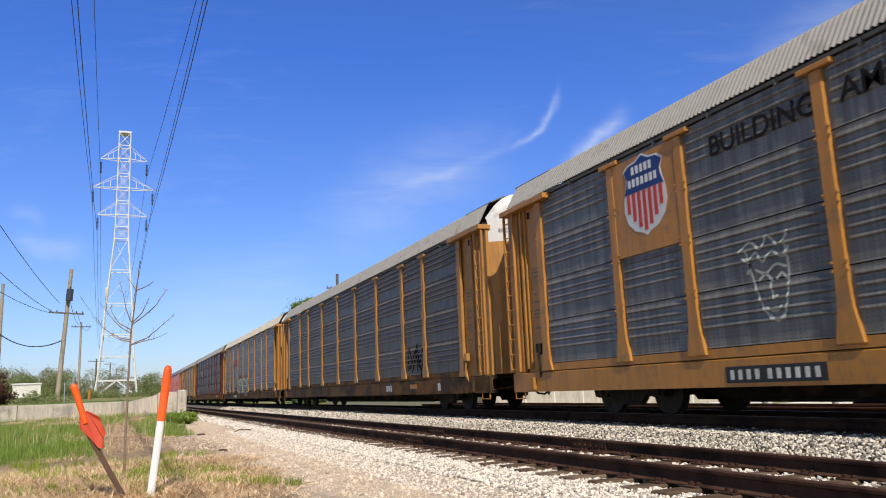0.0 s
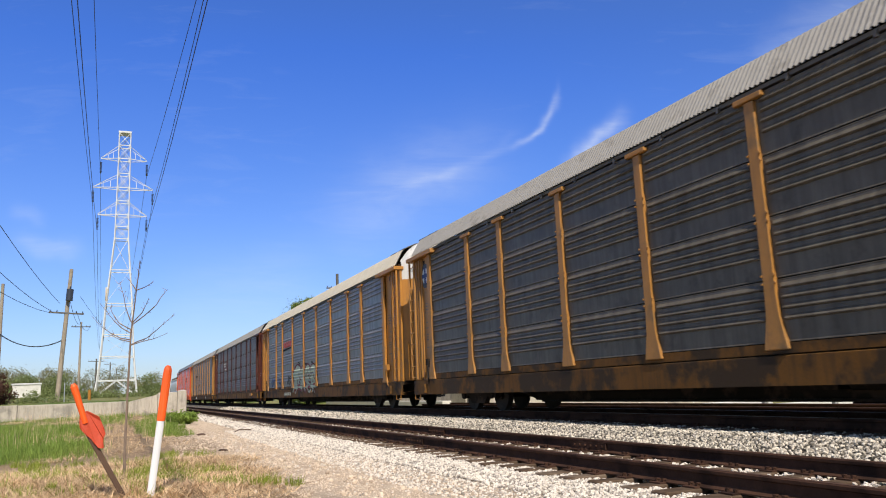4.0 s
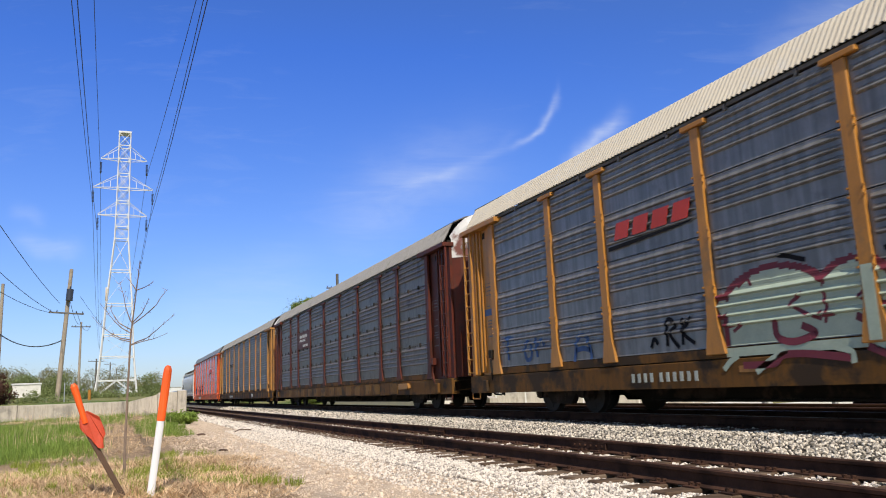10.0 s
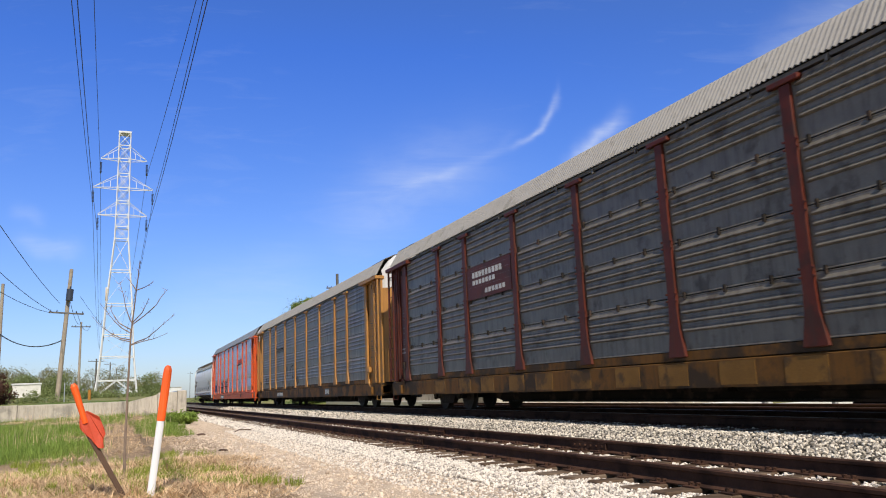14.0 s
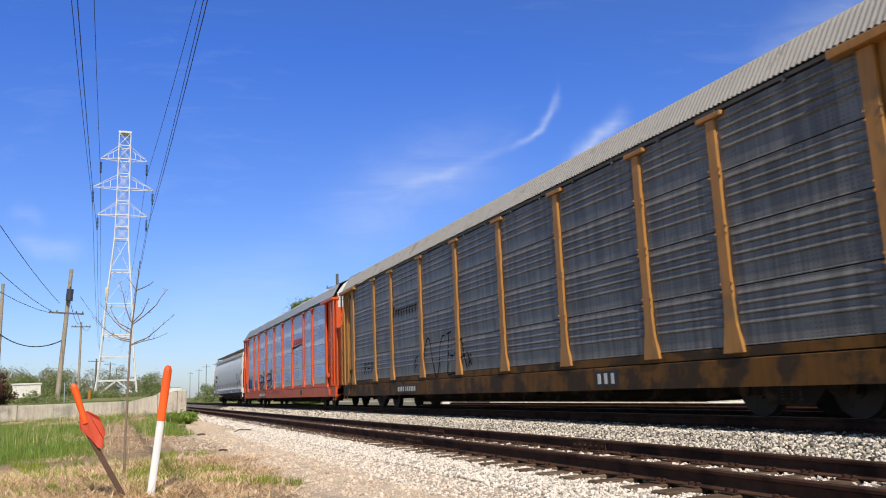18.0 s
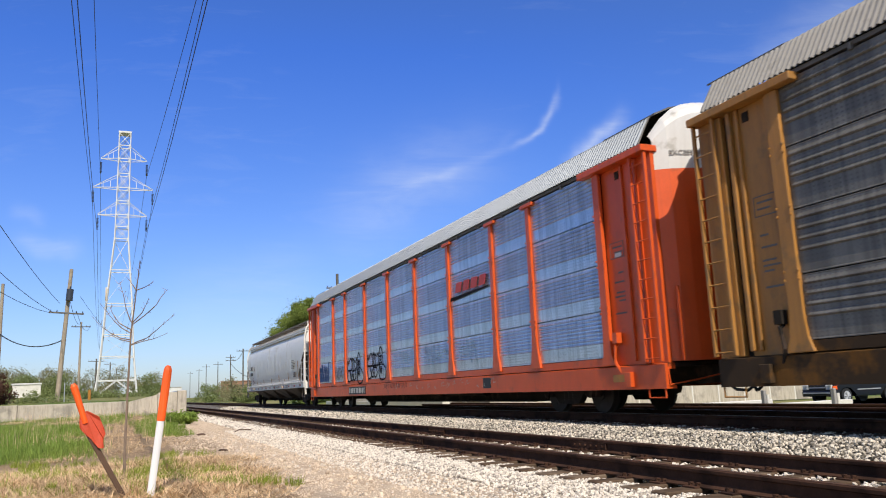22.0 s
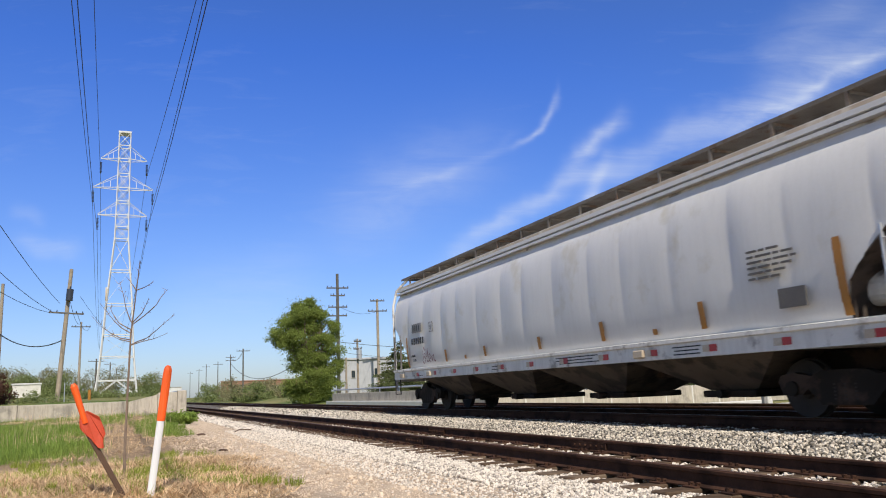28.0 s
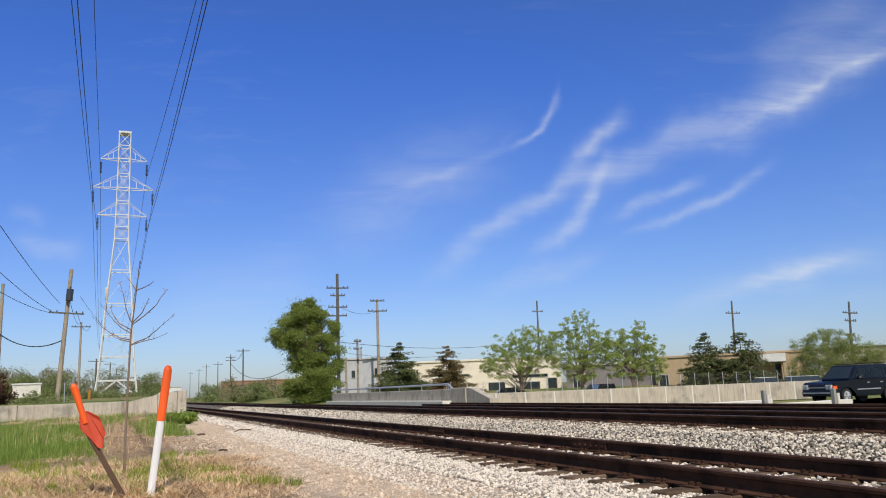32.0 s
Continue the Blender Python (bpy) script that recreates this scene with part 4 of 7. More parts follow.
    for y in np.arange(3.6, 26, 1.42):
        part("roof_clip", clip, None, car, at=(0, y, 0))
    # ends
    for front in (True, False):
        m1 = (lambda y: y) if front else (lambda y: 28.6 - y)
        lohi = lambda a, b: (min(m1(a), m1(b)), max(m1(a), m1(b)))
        if front:
            part("end_panel", box(-1.44, -1.36, *lohi(END_A + 0.04, 2.22), 0.93, 4.86), end_m, car)
        else:
            part("end_panel", box(-1.44, -1.36, *lohi(END_A + 0.04, 1.20), 0.93, 4.86), end_m, car)
            part("end_panel", box(-1.44, -1.36, *lohi(1.34, 2.22), 0.93, 4.86), end_m, car)
            # dark strip stands in for the shade in the slot beside the ladder
            part("door_gap", box(-1.40, -1.361, *lohi(1.2, 1.34), 0.93, 4.86), M["under"], car)
        # the pocket's dark inside is a near-black plate on the panel, not a recess
        part("rail_pocket", box(-1.446, -1.441, *lohi(1.62, 1.76), 4.50, 4.66), M["under"], car, "dark plate for the shade in a square pocket")
        rp_ = bmesh.new()
        rows_ = []
        for y_ in (END_A + 0.10, END_A + 1.75):
            rows_.append([[rp_.verts.new((x, m1(y_), z + dz)) for x, z in ((-1.20, 5.50), (-0.84, 5.66), (-0.40, 5.75), (0, 5.78), (0.40, 5.75), (0.84, 5.66), (1.20, 5.50))] for dz in (0.0, 0.035)])
        (a0, a1), (b0, b1) = rows_
        for i in range(6):
            for p_, q_ in ((a0, b0), (a1, b1), (a0, a1), (b0, b1)):
                rp_.faces.new((p_[i], p_[i + 1], q_[i + 1], q_[i]))
        for i in (0, 6):
            rp_.faces.new((a0[i], a1[i], b1[i], b0[i]))
        part("roof_end_plate", rp_, M["grate"], car, "dark flat plate at the roof end")
        for a, b, d in ((1.34, 1.42, 0.075), (1.50, 1.56, 0.05))[1 if front else 0:]:
            part("door_track", box(-1.44 - d, -1.44, *lohi(a, b), 1.0, 4.74, bevel=0.01), end_m, car)
        part("end_cap", box(-1.66, -1.30, *lohi(END_A, 2.78), 4.745, 4.87, bevel=0.012), end_m, car)
        ladder(car, *lohi(END_A + 0.03, END_A + 0.52), 0.95, 4.74, end_m)
        part("corner_post", box(-1.50, -1.40, *lohi(END_A + 0.45, END_A + 0.60), 0.93, 4.74, bevel=0.012), end_m, car)
        es = bmesh.new()
        for z in (2.98, 3.28):
            bx(es, -1.4445, -1.44, *lohi(1.66, 2.10), z, z + 0.015)
        for y in (1.66, 2.09):
            bx(es, -1.4445, -1.44, *lohi(y, y + 0.012), 2.98, 3.295)
        for z, w in ((3.18, 0.3), (3.08, 0.25), (2.68, 0.16), (2.5, 0.3), (2.3, 0.26), (2.22, 0.32), (2.14, 0.2), (1.9, 0.34)):
            bx(es, -1.4445, -1.44, *lohi(1.72, 1.72 + w), z, z + 0.03)
        part("panel_stencil", es, M["grate"], car, "faint dark stencil bars")["kind"] = "stuff"
        y_e, y_m = m1(END_A + 0.06), m1(END_A - 0.34)
        part("end_door", end_door_bm(y_e, y_m, 0.95, 4.41), end_m, car)
        part("end_top", end_door_bm(y_e, y_m, 4.41, 5.8, True), white if white else end_m, car, "white painted upper end")
        if front:
            end_text("EXCESS HEIGHT CAR", 0.13, 4.66, y_e, y_m, white, car)
            hr = poly_tube(bmesh.new(), [(0.28, y_m - 0.01, 4.93), (0.28, y_m - 0.05, 4.95), (0.85, y_m + 0.07, 4.95), (0.85, y_m + 0.11, 4.93)], 0.022, 6)
            part("end_handhold", hr, white if white else end_m, car)
            part("end_seam", box(-0.008, 0.008, y_m - 0.008, y_m + 0.02, 4.24, 5.36), M["grate"], car)
            part("uncoupling_post", box(-1.30, -1.24, END_A - 0.20, END_A - 0.15, 0.95, 2.25, bevel=0.01), end_m, car)
        jt = bmesh.new()
        poly_tube(jt, [(-1.51, m1(END_A + 0.25), 4.95)] + [(x, m1(END_A + 0.25), z + 0.035) for x, z in ROOF[1:10]], 0.016, 6)
        part("roof_edge", jt, M["grate"], car)
        hb = poly_tube(bmesh.new(), [(-1.47, m1(2.0), 1.35), (-1.56, m1(2.0), 1.3), (-1.56, m1(2.05), 1.0), (-1.50, m1(1.95), 0.8)], 0.03, 6)
        bx(hb, -1.58, -1.46, *lohi(1.92, 2.06), 1.35, 1.55)
        part("door_latch", hb, end_m if front else M["under"], car)
    key = roof_m.name
    if key not in _roofs:
        _roofs[key] = roof_mesh(roof_m, END_A + 0.25, END_B - 0.25)
    part("roof", _roofs[key], None, car)
    return car


def side_text(x, y, z):
    """Upright on the near side, read from the rear of the car to its front."""
    return Matrix.Translation((x, y, z)) @ Euler((radians(90), 0, radians(-90))).to_matrix().to_4x4()


SPRAY[:] = 4, 0.030
# car 1: yellow frame, emblem and lettering
car_1 = autorack("yellow-framed autorack car with weathered grey perforated sheets and a shield emblem", M["yellow"], [M["galv_perf"]], M["roof"], M["yellow"], ribs=(4, 0.030))
field = part("emblem_panel", box(FACE - 0.05, FACE + 0.01, 21.56, 23.34, 2.92, 4.735), M["yellow"], car_1)


def shield(sc):
    h = [(0, 0), (0.10, 0.06), (0.30, 0.12), (0.47, 0.27), (0.54, 0.48), (0.53, 0.68), (0.46, 0.90), (0.44, 1.02), (0.52, 1.16), (0.38, 1.25), (0.18, 1.27), (0, 1.36)]
    pts = h + [(-a, b) for a, b in h[-2:0:-1]]
    return [(22.42 + a * sc, 4.00 + (b - 0.7) * sc) for a, b in pts]


part("emblem_border", prism(bmesh.new(), shield(1.13), FACE - 0.056, FACE - 0.05, "x"), M["logo_white"], field, "white shield outline")
part("emblem_field", prism(bmesh.new(), [(y, max(z, 4.06)) for y, z in shield(1.07)], FACE - 0.062, FACE - 0.056, "x"), M["blue_logo"], field, "dark blue upper shield")
st = bmesh.new()
for i in range(7):
    y = 22.42 + (i - 3) * 0.155
    low = 3.31 + 0.26 * abs(i - 3) ** 1.4 / 3.2
    prism(st, [(y - 0.048, low), (y + 0.048, low), (y + 0.048, 4.055), (y - 0.048, 4.055)], FACE - 0.061, FACE - 0.056, "x")
part("emblem_stripes", st, M["red_logo"], field, "red shield stripes")
wb = bmesh.new()
for z, n in ((4.40, 5), (4.17, 7)):
    for i in range(n):
        y = 22.42 + (n / 2 - i) * 0.125
        prism(wb, [(y, z), (y - 0.075, z), (y - 0.075, z + 0.15), (y, z + 0.15)], FACE - 0.067, FACE - 0.062, "x")
part("emblem_bars", wb, M["logo_white"], field, "white bars on the shield")
lettering("BUILDING", 0.47, M["tag_black"], car_1, "slogan", side_text(FACE - 0.036, 20.72, 4.16), "black slogan lettering")
lettering("AMERICA", 0.47, M["tag_black"], car_1, "slogan", side_text(FACE - 0.036, 18.22, 4.16), "black slogan lettering")
bars(car_1, "reporting_mark", 20.75, 0.59, 0.15, 10, M["marker_white"], M["black"], x=-1.53)
g = bmesh.new()
for pts in (((20.35, 2.5), (20.1, 2.62), (19.9, 2.5), (19.75, 2.66), (19.55, 2.5), (19.35, 2.68)), ((20.2, 2.5), (20.08, 2.0), (19.95, 1.62), (19.8, 1.42)), ((19.45, 2.5), (19.42, 2.1), (19.5, 1.7), (19.6, 1.42)),
            ((20.05, 2.2), (19.85, 2.12), (19.65, 2.22), (19.45, 2.16)), ((20.0, 2.02), (19.85, 2.1), (19.72, 1.98)), ((19.66, 2.0), (19.55, 2.08), (19.45, 1.98)), ((20.15, 2.35), (20.0, 2.45), (19.88, 2.3), (19.7, 2.42), (19.5, 2.32), (19.38, 2.45)),
            ((19.78, 1.98), (19.74, 1.75), (19.66, 1.78)), ((19.9, 1.62), (19.75, 1.55), (19.6, 1.62)), ((19.85, 1.5), (19.7, 1.40), (19.58, 1.5)), ((20.3, 2.42), (20.15, 2.3), (20.2, 2.15))):
    ribbon(g, pts, 0.042)
part("scrawl", g, M["tag_pale"], car_1, "pale sprayed outline of a face")

SPRAY[:] = 4, 0.046
# car 2: yellow frame, dark sheets, round emblem at the rear
car_2 = autorack("yellow-framed autorack car with dark sooty ribbed sheets and a round emblem", M["yellow_mid"], [M["galv_dark"]], M["roof"], M["dull_yellow"])
EY, EZ = 26.80, 4.16
ring = tube(bmesh.new(), (-1.452, EY, EZ), (-1.44, EY, EZ), 0.38, 32)
em = part("round_emblem", ring, M["emblem_dark"], car_2, "dark navy round emblem")
part("emblem_disc", tube(bmesh.new(), (-1.458, EY, EZ), (-1.452, EY, EZ), 0.25, 28), M["logo_white"], em, "pale disc in the emblem")
part("emblem_cross", bx(box(-1.464, -1.458, EY - 0.25, EY + 0.25, EZ - 0.06, EZ + 0.06), -1.465, -1.458, EY - 0.065, EY + 0.065, EZ - 0.25, EZ + 0.25), M["blue_logo"], em, "blue cross in the emblem")
rb_ = bmesh.new()
for i in range(14):
    t_ = 0.45 * i
    cy_, cz_ = EY + 0.325 * math.cos(t_), EZ + 0.325 * math.sin(t_)
    tube(rb_, (-1.458, cy_, cz_), (-1.452, cy_, cz_), 0.020, 5)
part("emblem_rim_bars", rb_, M["block_marks"], em)["kind"] = "stuff"
bars(car_2, "maker_mark", 9.0, 0.60, 0.20, 3, M["marker_white"], M["black"], x=-1.53)
g = bmesh.new()
for i in range(4):
    y = 6.75 - i * 0.38
    j = (0.0, 0.12, -0.1, 0.07)[i]
    ribbon(g, ((y + j, 1.25 + j), (y - 0.16 - j, 1.95 - j), (y - 0.34, 1.5 + j), (y - 0.08 + j, 1.3 - j), (y - 0.3 - j, 1.7), (y - 0.45, 1.2 + 2 * j))[:4 + i % 3], 0.07)
part("scrawl", g, M["tag_black"], car_2, "black sprayed scrawl")
part("stencil", bx(box(-1.526, -1.52, 4.0, 4.06, 0.58, 0.8), -1.526, -1.52, 4.12, 4.18, 0.58, 0.8), M["marker_white"], car_2)
part("yellow_patch", box(-1.526, -1.52, 6.0, 6.6, 0.66, 0.80), M["yellow"], car_2)

# car 3: grey sheets with a big mint piece and a red word mark
car_3 = autorack("yellow-framed autorack car with grey sheets and a large mint graffiti piece", M["yellow"], [M["galv_old"]], M["roof_pale"], M["dull_yellow"])
wm = bmesh.new()
for i in range(4):
    y = 21.0 - i * 0.56
    prism(wm, [(y, 3.30), (y - 0.42, 3.30), (y - 0.53, 3.62), (y - 0.11, 3.62)], FACE - 0.046, FACE - 0.036, "x")
    prism(wm, [(y - 0.12, 3.42), (y - 0.30, 3.42), (y - 0.33, 3.50), (y - 0.15, 3.50)], FACE - 0.047, FACE - 0.036, "x")
part("word_mark", wm, M["red_logo"], car_3, "slanted red word mark")
part("mark_underline", prism(bmesh.new(), [(21.2, 3.12), (18.9, 3.22), (18.8, 3.25), (21.2, 3.2)], FACE - 0.046, FACE - 0.036, "x"), M["tag_black"], car_3)
DOMES = ((17.33, 0.92, 2.16), (15.95, 0.56, 2.06), (14.87, 0.62, 2.10), (13.66, 0.72, 2.06))


def in_piece(y, z, grow=0.0):
    """Four round-topped letters side by side, with bubbles at the ends."""
    for c, hw, top in DOMES:
        u = (y - c) / (hw + grow)
        if abs(u) < 1 and z < top + grow - 0.5 * (1 - math.sqrt(1 - u * u)):
            return True
    return any((y - a) ** 2 + (z - b) ** 2 < (r + grow) ** 2 for a, b, r in ((12.96, 1.72, 0.17), (12.90, 1.34, 0.22), (18.33, 1.72, 0.12)))


g = sprayed(bmesh.new(), in_piece, 12.6, 18.6, 1.10, 2.8, 0.03)
piece = part("mint_fill", g, M["tag_mint"], car_3, "mint green sprayed fill")
g = sprayed(bmesh.new(), lambda y, z: in_piece(y, z, 0.09) and not in_piece(y, z), 12.5, 18.7, 1.10, 2.8, 0.03)
part("maroon_outline", g, M["tag_red"], piece, "maroon sprayed outline")
part("mint_fill", box(-1.556, -1.551, 15.62, 15.79, 1.02, 1.98), M["tag_mint"], piece, "mint paint across a post")
part("mint_fill", box(-1.505, -1.501, 12.95, 18.35, 0.94, 1.075), M["tag_mint"], piece, "mint paint along the sill strip")
MAROON = (((16.77, 1.76), (16.89, 1.69), (17.0, 1.61), (16.73, 1.45), (16.51, 1.36)), ((16.29, 1.41), (16.48, 1.41), (16.52, 1.47)), ((15.72, 1.73), (15.83, 1.66), (15.87, 1.57), (15.61, 1.48), (15.41, 1.51), (15.4, 1.75), (15.49, 1.94)), ((15.25, 1.68), (15.21, 1.59), (15.11, 1.55), (15.02, 1.66), (15.08, 1.75)), ((14.73, 1.84), (14.74, 1.64), (14.57, 1.53), (14.38, 1.39), (14.27, 1.46), (14.22, 1.68), (14.26, 1.9)), ((14.53, 1.65), (14.49, 1.52)), ((13.99, 1.66), (13.7, 1.66), (13.92, 1.63), (13.86, 1.51)), ((13.49, 1.65), (13.56, 1.49), (13.39, 1.4), (13.11, 1.26), (12.98, 1.11)), ((13.15, 1.84), (13.22, 1.61), (13.18, 1.45), (13.26, 1.39)), ((13.74, 1.35), (13.72, 1.26), (13.83, 1.24), (13.62, 1.26)), ((18.25, 1.41), (17.97, 1.43), (18.16, 1.32)), ((17.97, 1.99), (17.78, 2.09), (17.7, 1.98)))
MAROON_WIDE = (((15.98, 1.35), (15.79, 1.27), (15.41, 1.2), (15.15, 1.12), (15.43, 1.1)), ((14.69, 1.28), (14.41, 1.21), (14.21, 1.21), (14.38, 1.16)), ((13.64, 1.1), (13.43, 1.1), (13.2, 1.13)), ((17.33, 1.42), (17.3, 1.18), (17.01, 1.09), (16.65, 1.18), (16.86, 1.31)), ((18.0, 0.8), (17.41, 0.8), (17.22, 0.91), (16.8, 0.91), (16.11, 0.82)), ((15.84, 0.95), (15.47, 0.8), (15.12, 0.72)), ((15.17, 0.95), (14.92, 0.87), (14.6, 0.76)), ((13.54, 0.86), (13.29, 0.76), (13.08, 0.7)), ((14.82, 0.96), (14.56, 1.01), (14.21, 0.99)))
MINT = (((17.75, 0.69), (17.4, 0.88), (17.14, 0.98)), ((15.73, 0.98), (15.46, 0.9), (15.28, 0.82)), ((14.49, 0.69), (14.2, 0.81), (14.04, 0.83)), ((13.5, 0.89), (13.35, 0.79), (13.11, 0.67)), ((13.73, 0.96), (13.61, 0.84), (13.69, 0.75)), ((18.41, 0.75), (18.26, 0.87), (18.08, 0.95)), ((16.35, 0.98), (16.1, 0.9), (16.07, 0.75)), ((15.08, 0.98), (14.83, 0.9), (14.48, 0.73)))
CAPS = (((17.19, 2.36), (16.96, 2.3), (16.67, 2.2)), ((15.46, 2.14), (15.27, 2.18), (15.08, 2.15)), ((14.02, 2.22), (13.87, 2.17), (13.72, 2.18)), ((13.55, 2.11), (13.32, 2.04)), ((15.85, 2.22), (15.68, 2.21)))
for name, strokes, wide, paint in (("maroon_strokes", MAROON, 0.055, "tag_red"), ("maroon_strokes", MAROON_WIDE, 0.105, "tag_red"), ("mint_outline", MINT, 0.09, "tag_mint")):
    g = bmesh.new()
    for pts in strokes:
        ribbon(g, pts, wide, None if wide < 0.09 else -1.532 if max(q[1] for q in pts) < 1.0 else None)
    part(name, g, M[paint], piece, "maroon sprayed strokes" if paint == "tag_red" else "mint sprayed strokes")
g = bmesh.new()
for (c, hw, top), (c2, hw2, top2) in zip(DOMES, DOMES[1:]):
    ribbon(g, ((c - hw + 0.02, 1.72), (c - hw, 1.5), (c - hw + 0.05, 1.3)), 0.05)
part("maroon_strokes", g, M["tag_red"], piece, "maroon lines between the letters")
# the sill's yellow showing between the spray, added as thin plates
for y in (18.0, 14.2):
    part("yellow_patch", box(-1.5265, -1.5205, y - 0.35, y + 0.1, 0.70, 0.80), M["yellow"], car_3, "bright patch of the sill's own yellow")
g = bmesh.new()
for pts in CAPS + (((19.75, 1.2), (19.7, 1.65), (19.5, 1.55), (19.65, 1.4), (19.45, 1.15)), ((19.35, 1.2), (19.3, 1.65)), ((19.1, 1.65), (19.3, 1.4), (19.05, 1.2)), ((20.2, 1.2), (20.1, 1.35), (20.0, 1.25))):
    ribbon(g, pts, 0.07)
part("scrawl", g, M["tag_black"], car_3, "black sprayed tags")
g = bmesh.new()
for pts in (((26.0, 1.72), (25.7, 1.78), (25.4, 1.74)), ((25.7, 1.76), (25.72, 1.25)), ((24.9, 1.4), (24.75, 1.62), (24.55, 1.5), (24.6, 1.25), (24.8, 1.22), (24.9, 1.4)), ((24.35, 1.7), (24.3, 1.25)), ((24.32, 1.5), (24.1, 1.62), (23.95, 1.5)),
            ((22.75, 1.08), (22.6, 1.5), (22.4, 1.6), (22.2, 1.5), (22.1, 1.1)), ((22.68, 1.3), (22.4, 1.33), (22.15, 1.28))):
    ribbon(g, pts, 0.10)
part("scrawl", g, M["tag_blue"], car_3, "faded blue sprayed letters")
part("end_stripe", bx(box(-0.85, 0.85, 0.225, 0.29, 4.52, 4.60), -0.6, 0.5, 0.235, 0.30, 3.30, 3.42), M["black"], car_3, "black stripe across the end door")
part("blue_band", box(-1.447, -1.44, 26.5, 27.1, 2.45, 2.62), M["blue_faded"], car_3)
bars(car_3, "reporting_mark", 20.8, 0.60, 0.16, 10, M["tag_pale"], None, x=-1.53)

# car 4: brown frame on a yellow flat car
car_4 = autorack("brown-framed autorack car with grimy ribbed sheets on a yellow sill", M["brown"], [M["galv_brown"]], M["roof"], M["dull_yellow"], white=M["white_peel"])
bp = part("brown_panel", box(FACE - 0.045, FACE - 0.03, 18.72, 21.30, 2.95, 3.83), M["brown"], car_4, "brown lettered panel")
g = bmesh.new()
for z, n, h in ((3.52, 9, 0.15), (3.33, 7, 0.12), (3.05, 6, 0.12)):
    for i in range(n):
        y = (20.95 if z > 3.2 else 20.2) - i * 0.2
        prism(g, [(y, z), (y - 0.14, z), (y - 0.14, z + h), (y, z + h)], FACE - 0.050, FACE - 0.045, "x")
part("panel_lettering", g, M["marker_white"], bp, "pale lettering bars")["kind"] = "stuff"
g = bmesh.new()
for i, y in enumerate((5.4, 7.4, 8.5, 9.9, 11.2, 12.7, 14.0, 15.6, 17.1, 18.4, 20.0, 21.4, 23.2)):
    part("sill_patch", box(-1.527, -1.52, y, y + 0.75, 0.52, 0.88), M["patch_yellow"], car_4, "brighter yellow paint patch")
part("hanging_bracket", bx(box(-1.60, -1.52, 4.2, 5.1, 0.66, 0.85), -1.62, -1.52, 4.1, 4.4, 0.70, 0.80), M["yellow_mid"], car_4)
g = bmesh.new()
bx(g, -1.446, -1.44, 0.9, 1.3, 2.0, 2.03), bx(g, -1.446, -1.44, 0.9, 1.3, 2.1, 2.13), bx(g, -1.446, -1.44, 26.5, 27.2, 1.85, 1.88), bx(g, -1.446, -1.44, 26.5, 27.2, 1.98, 2.01)
part("end_stencil", g, M["marker_white"], car_4)["kind"] = "stuff"
hinge = mesh_of("sheet_hinge", box(FACE - 0.04, FACE, 0, 0.04, -0.06, 0.06), M["under"])
for z in SHEET_Z[1:4]:
    for y in np.arange(3.1, 26, 0.95):
        part("sheet_hinge", hinge, None, car_4, at=(0, y, z))

SPRAY[:] = 4, 0.026
# car 5: yellow frame, grey perforated sheets, black scrawl
car_5 = autorack("yellow-framed autorack car with grey perforated sheets and black looping scrawl", M["yellow_mid"], [M["galv_perf"]], M["roof"], M["dull_yellow"], ribs=(4, 0.026))
g = bmesh.new()
for i in range(9):
    y = 21.2 - i * 0.27
    hh = 0.36 if i == 0 else 0.24
    prism(g, [(y, 3.12), (y - 0.055, 3.12), (y - 0.055, 3.12 + hh), (y, 3.12 + hh)], FACE - 0.040, FACE - 0.032, "x")
    prism(g, [(y - 0.056, 3.12 + hh - 0.05), (y - 0.17, 3.12 + hh - 0.05), (y - 0.17, 3.12 + hh), (y - 0.056, 3.12 + hh)], FACE - 0.040, FACE - 0.032, "x")
part("word_mark", g, M["tag_black"], car_5, "dark lettering bars")["kind"] = "stuff"
bars(car_5, "reporting_mark", 20.9, 0.60, 0.15, 10, M["marker_white"], M["black"], x=-1.53)
bars(car_5, "maker_mark", 8.9, 0.60, 0.20, 3, M["marker_white"], M["black"], x=-1.53)
g = bmesh.new()
for pts in (((18.5, 1.0), (18.4, 1.7), (18.15, 2.12), (17.95, 2.15), (17.8, 1.8), (17.6, 1.2), (17.4, 0.99), (17.25, 1.2), (17.05, 1.9), (16.9, 2.15), (16.72, 2.17)), ((16.55, 2.2), (16.2, 2.24)), ((16.39, 2.22), (16.48, 1.6), (16.56, 1.06), (16.2, 1.05), (15.95, 1.05)), ((16.45, 1.62), (16.2, 1.55), (15.95, 1.62)),
            ((15.85, 1.0), (15.75, 1.6), (15.6, 1.96), (15.45, 1.9), (15.35, 1.5), (15.2, 1.15)), ((15.75, 1.5), (15.5, 1.48), (15.3, 1.55)), ((15.15, 1.62), (14.9, 1.25)), ((14.9, 1.55), (15.1, 1.2)), ((19.3, 1.2), (19.2, 1.55), (19.0, 1.68)), ((19.25, 1.45), (19.05, 1.4)),
            ((24.9, 1.3), (24.8, 1.7), (24.6, 1.6), (24.75, 1.5), (24.6, 1.3)), ((24.4, 1.3), (24.35, 1.7), (24.15, 1.7)), ((24.35, 1.5), (24.15, 1.5)), ((23.95, 1.3), (23.9, 1.7), (23.7, 1.55), (23.9, 1.45))):
    ribbon(g, pts, 0.050)
part("scrawl", g, M["tag_black"], car_5, "black looping sprayed scrawl")
g = bmesh.new()
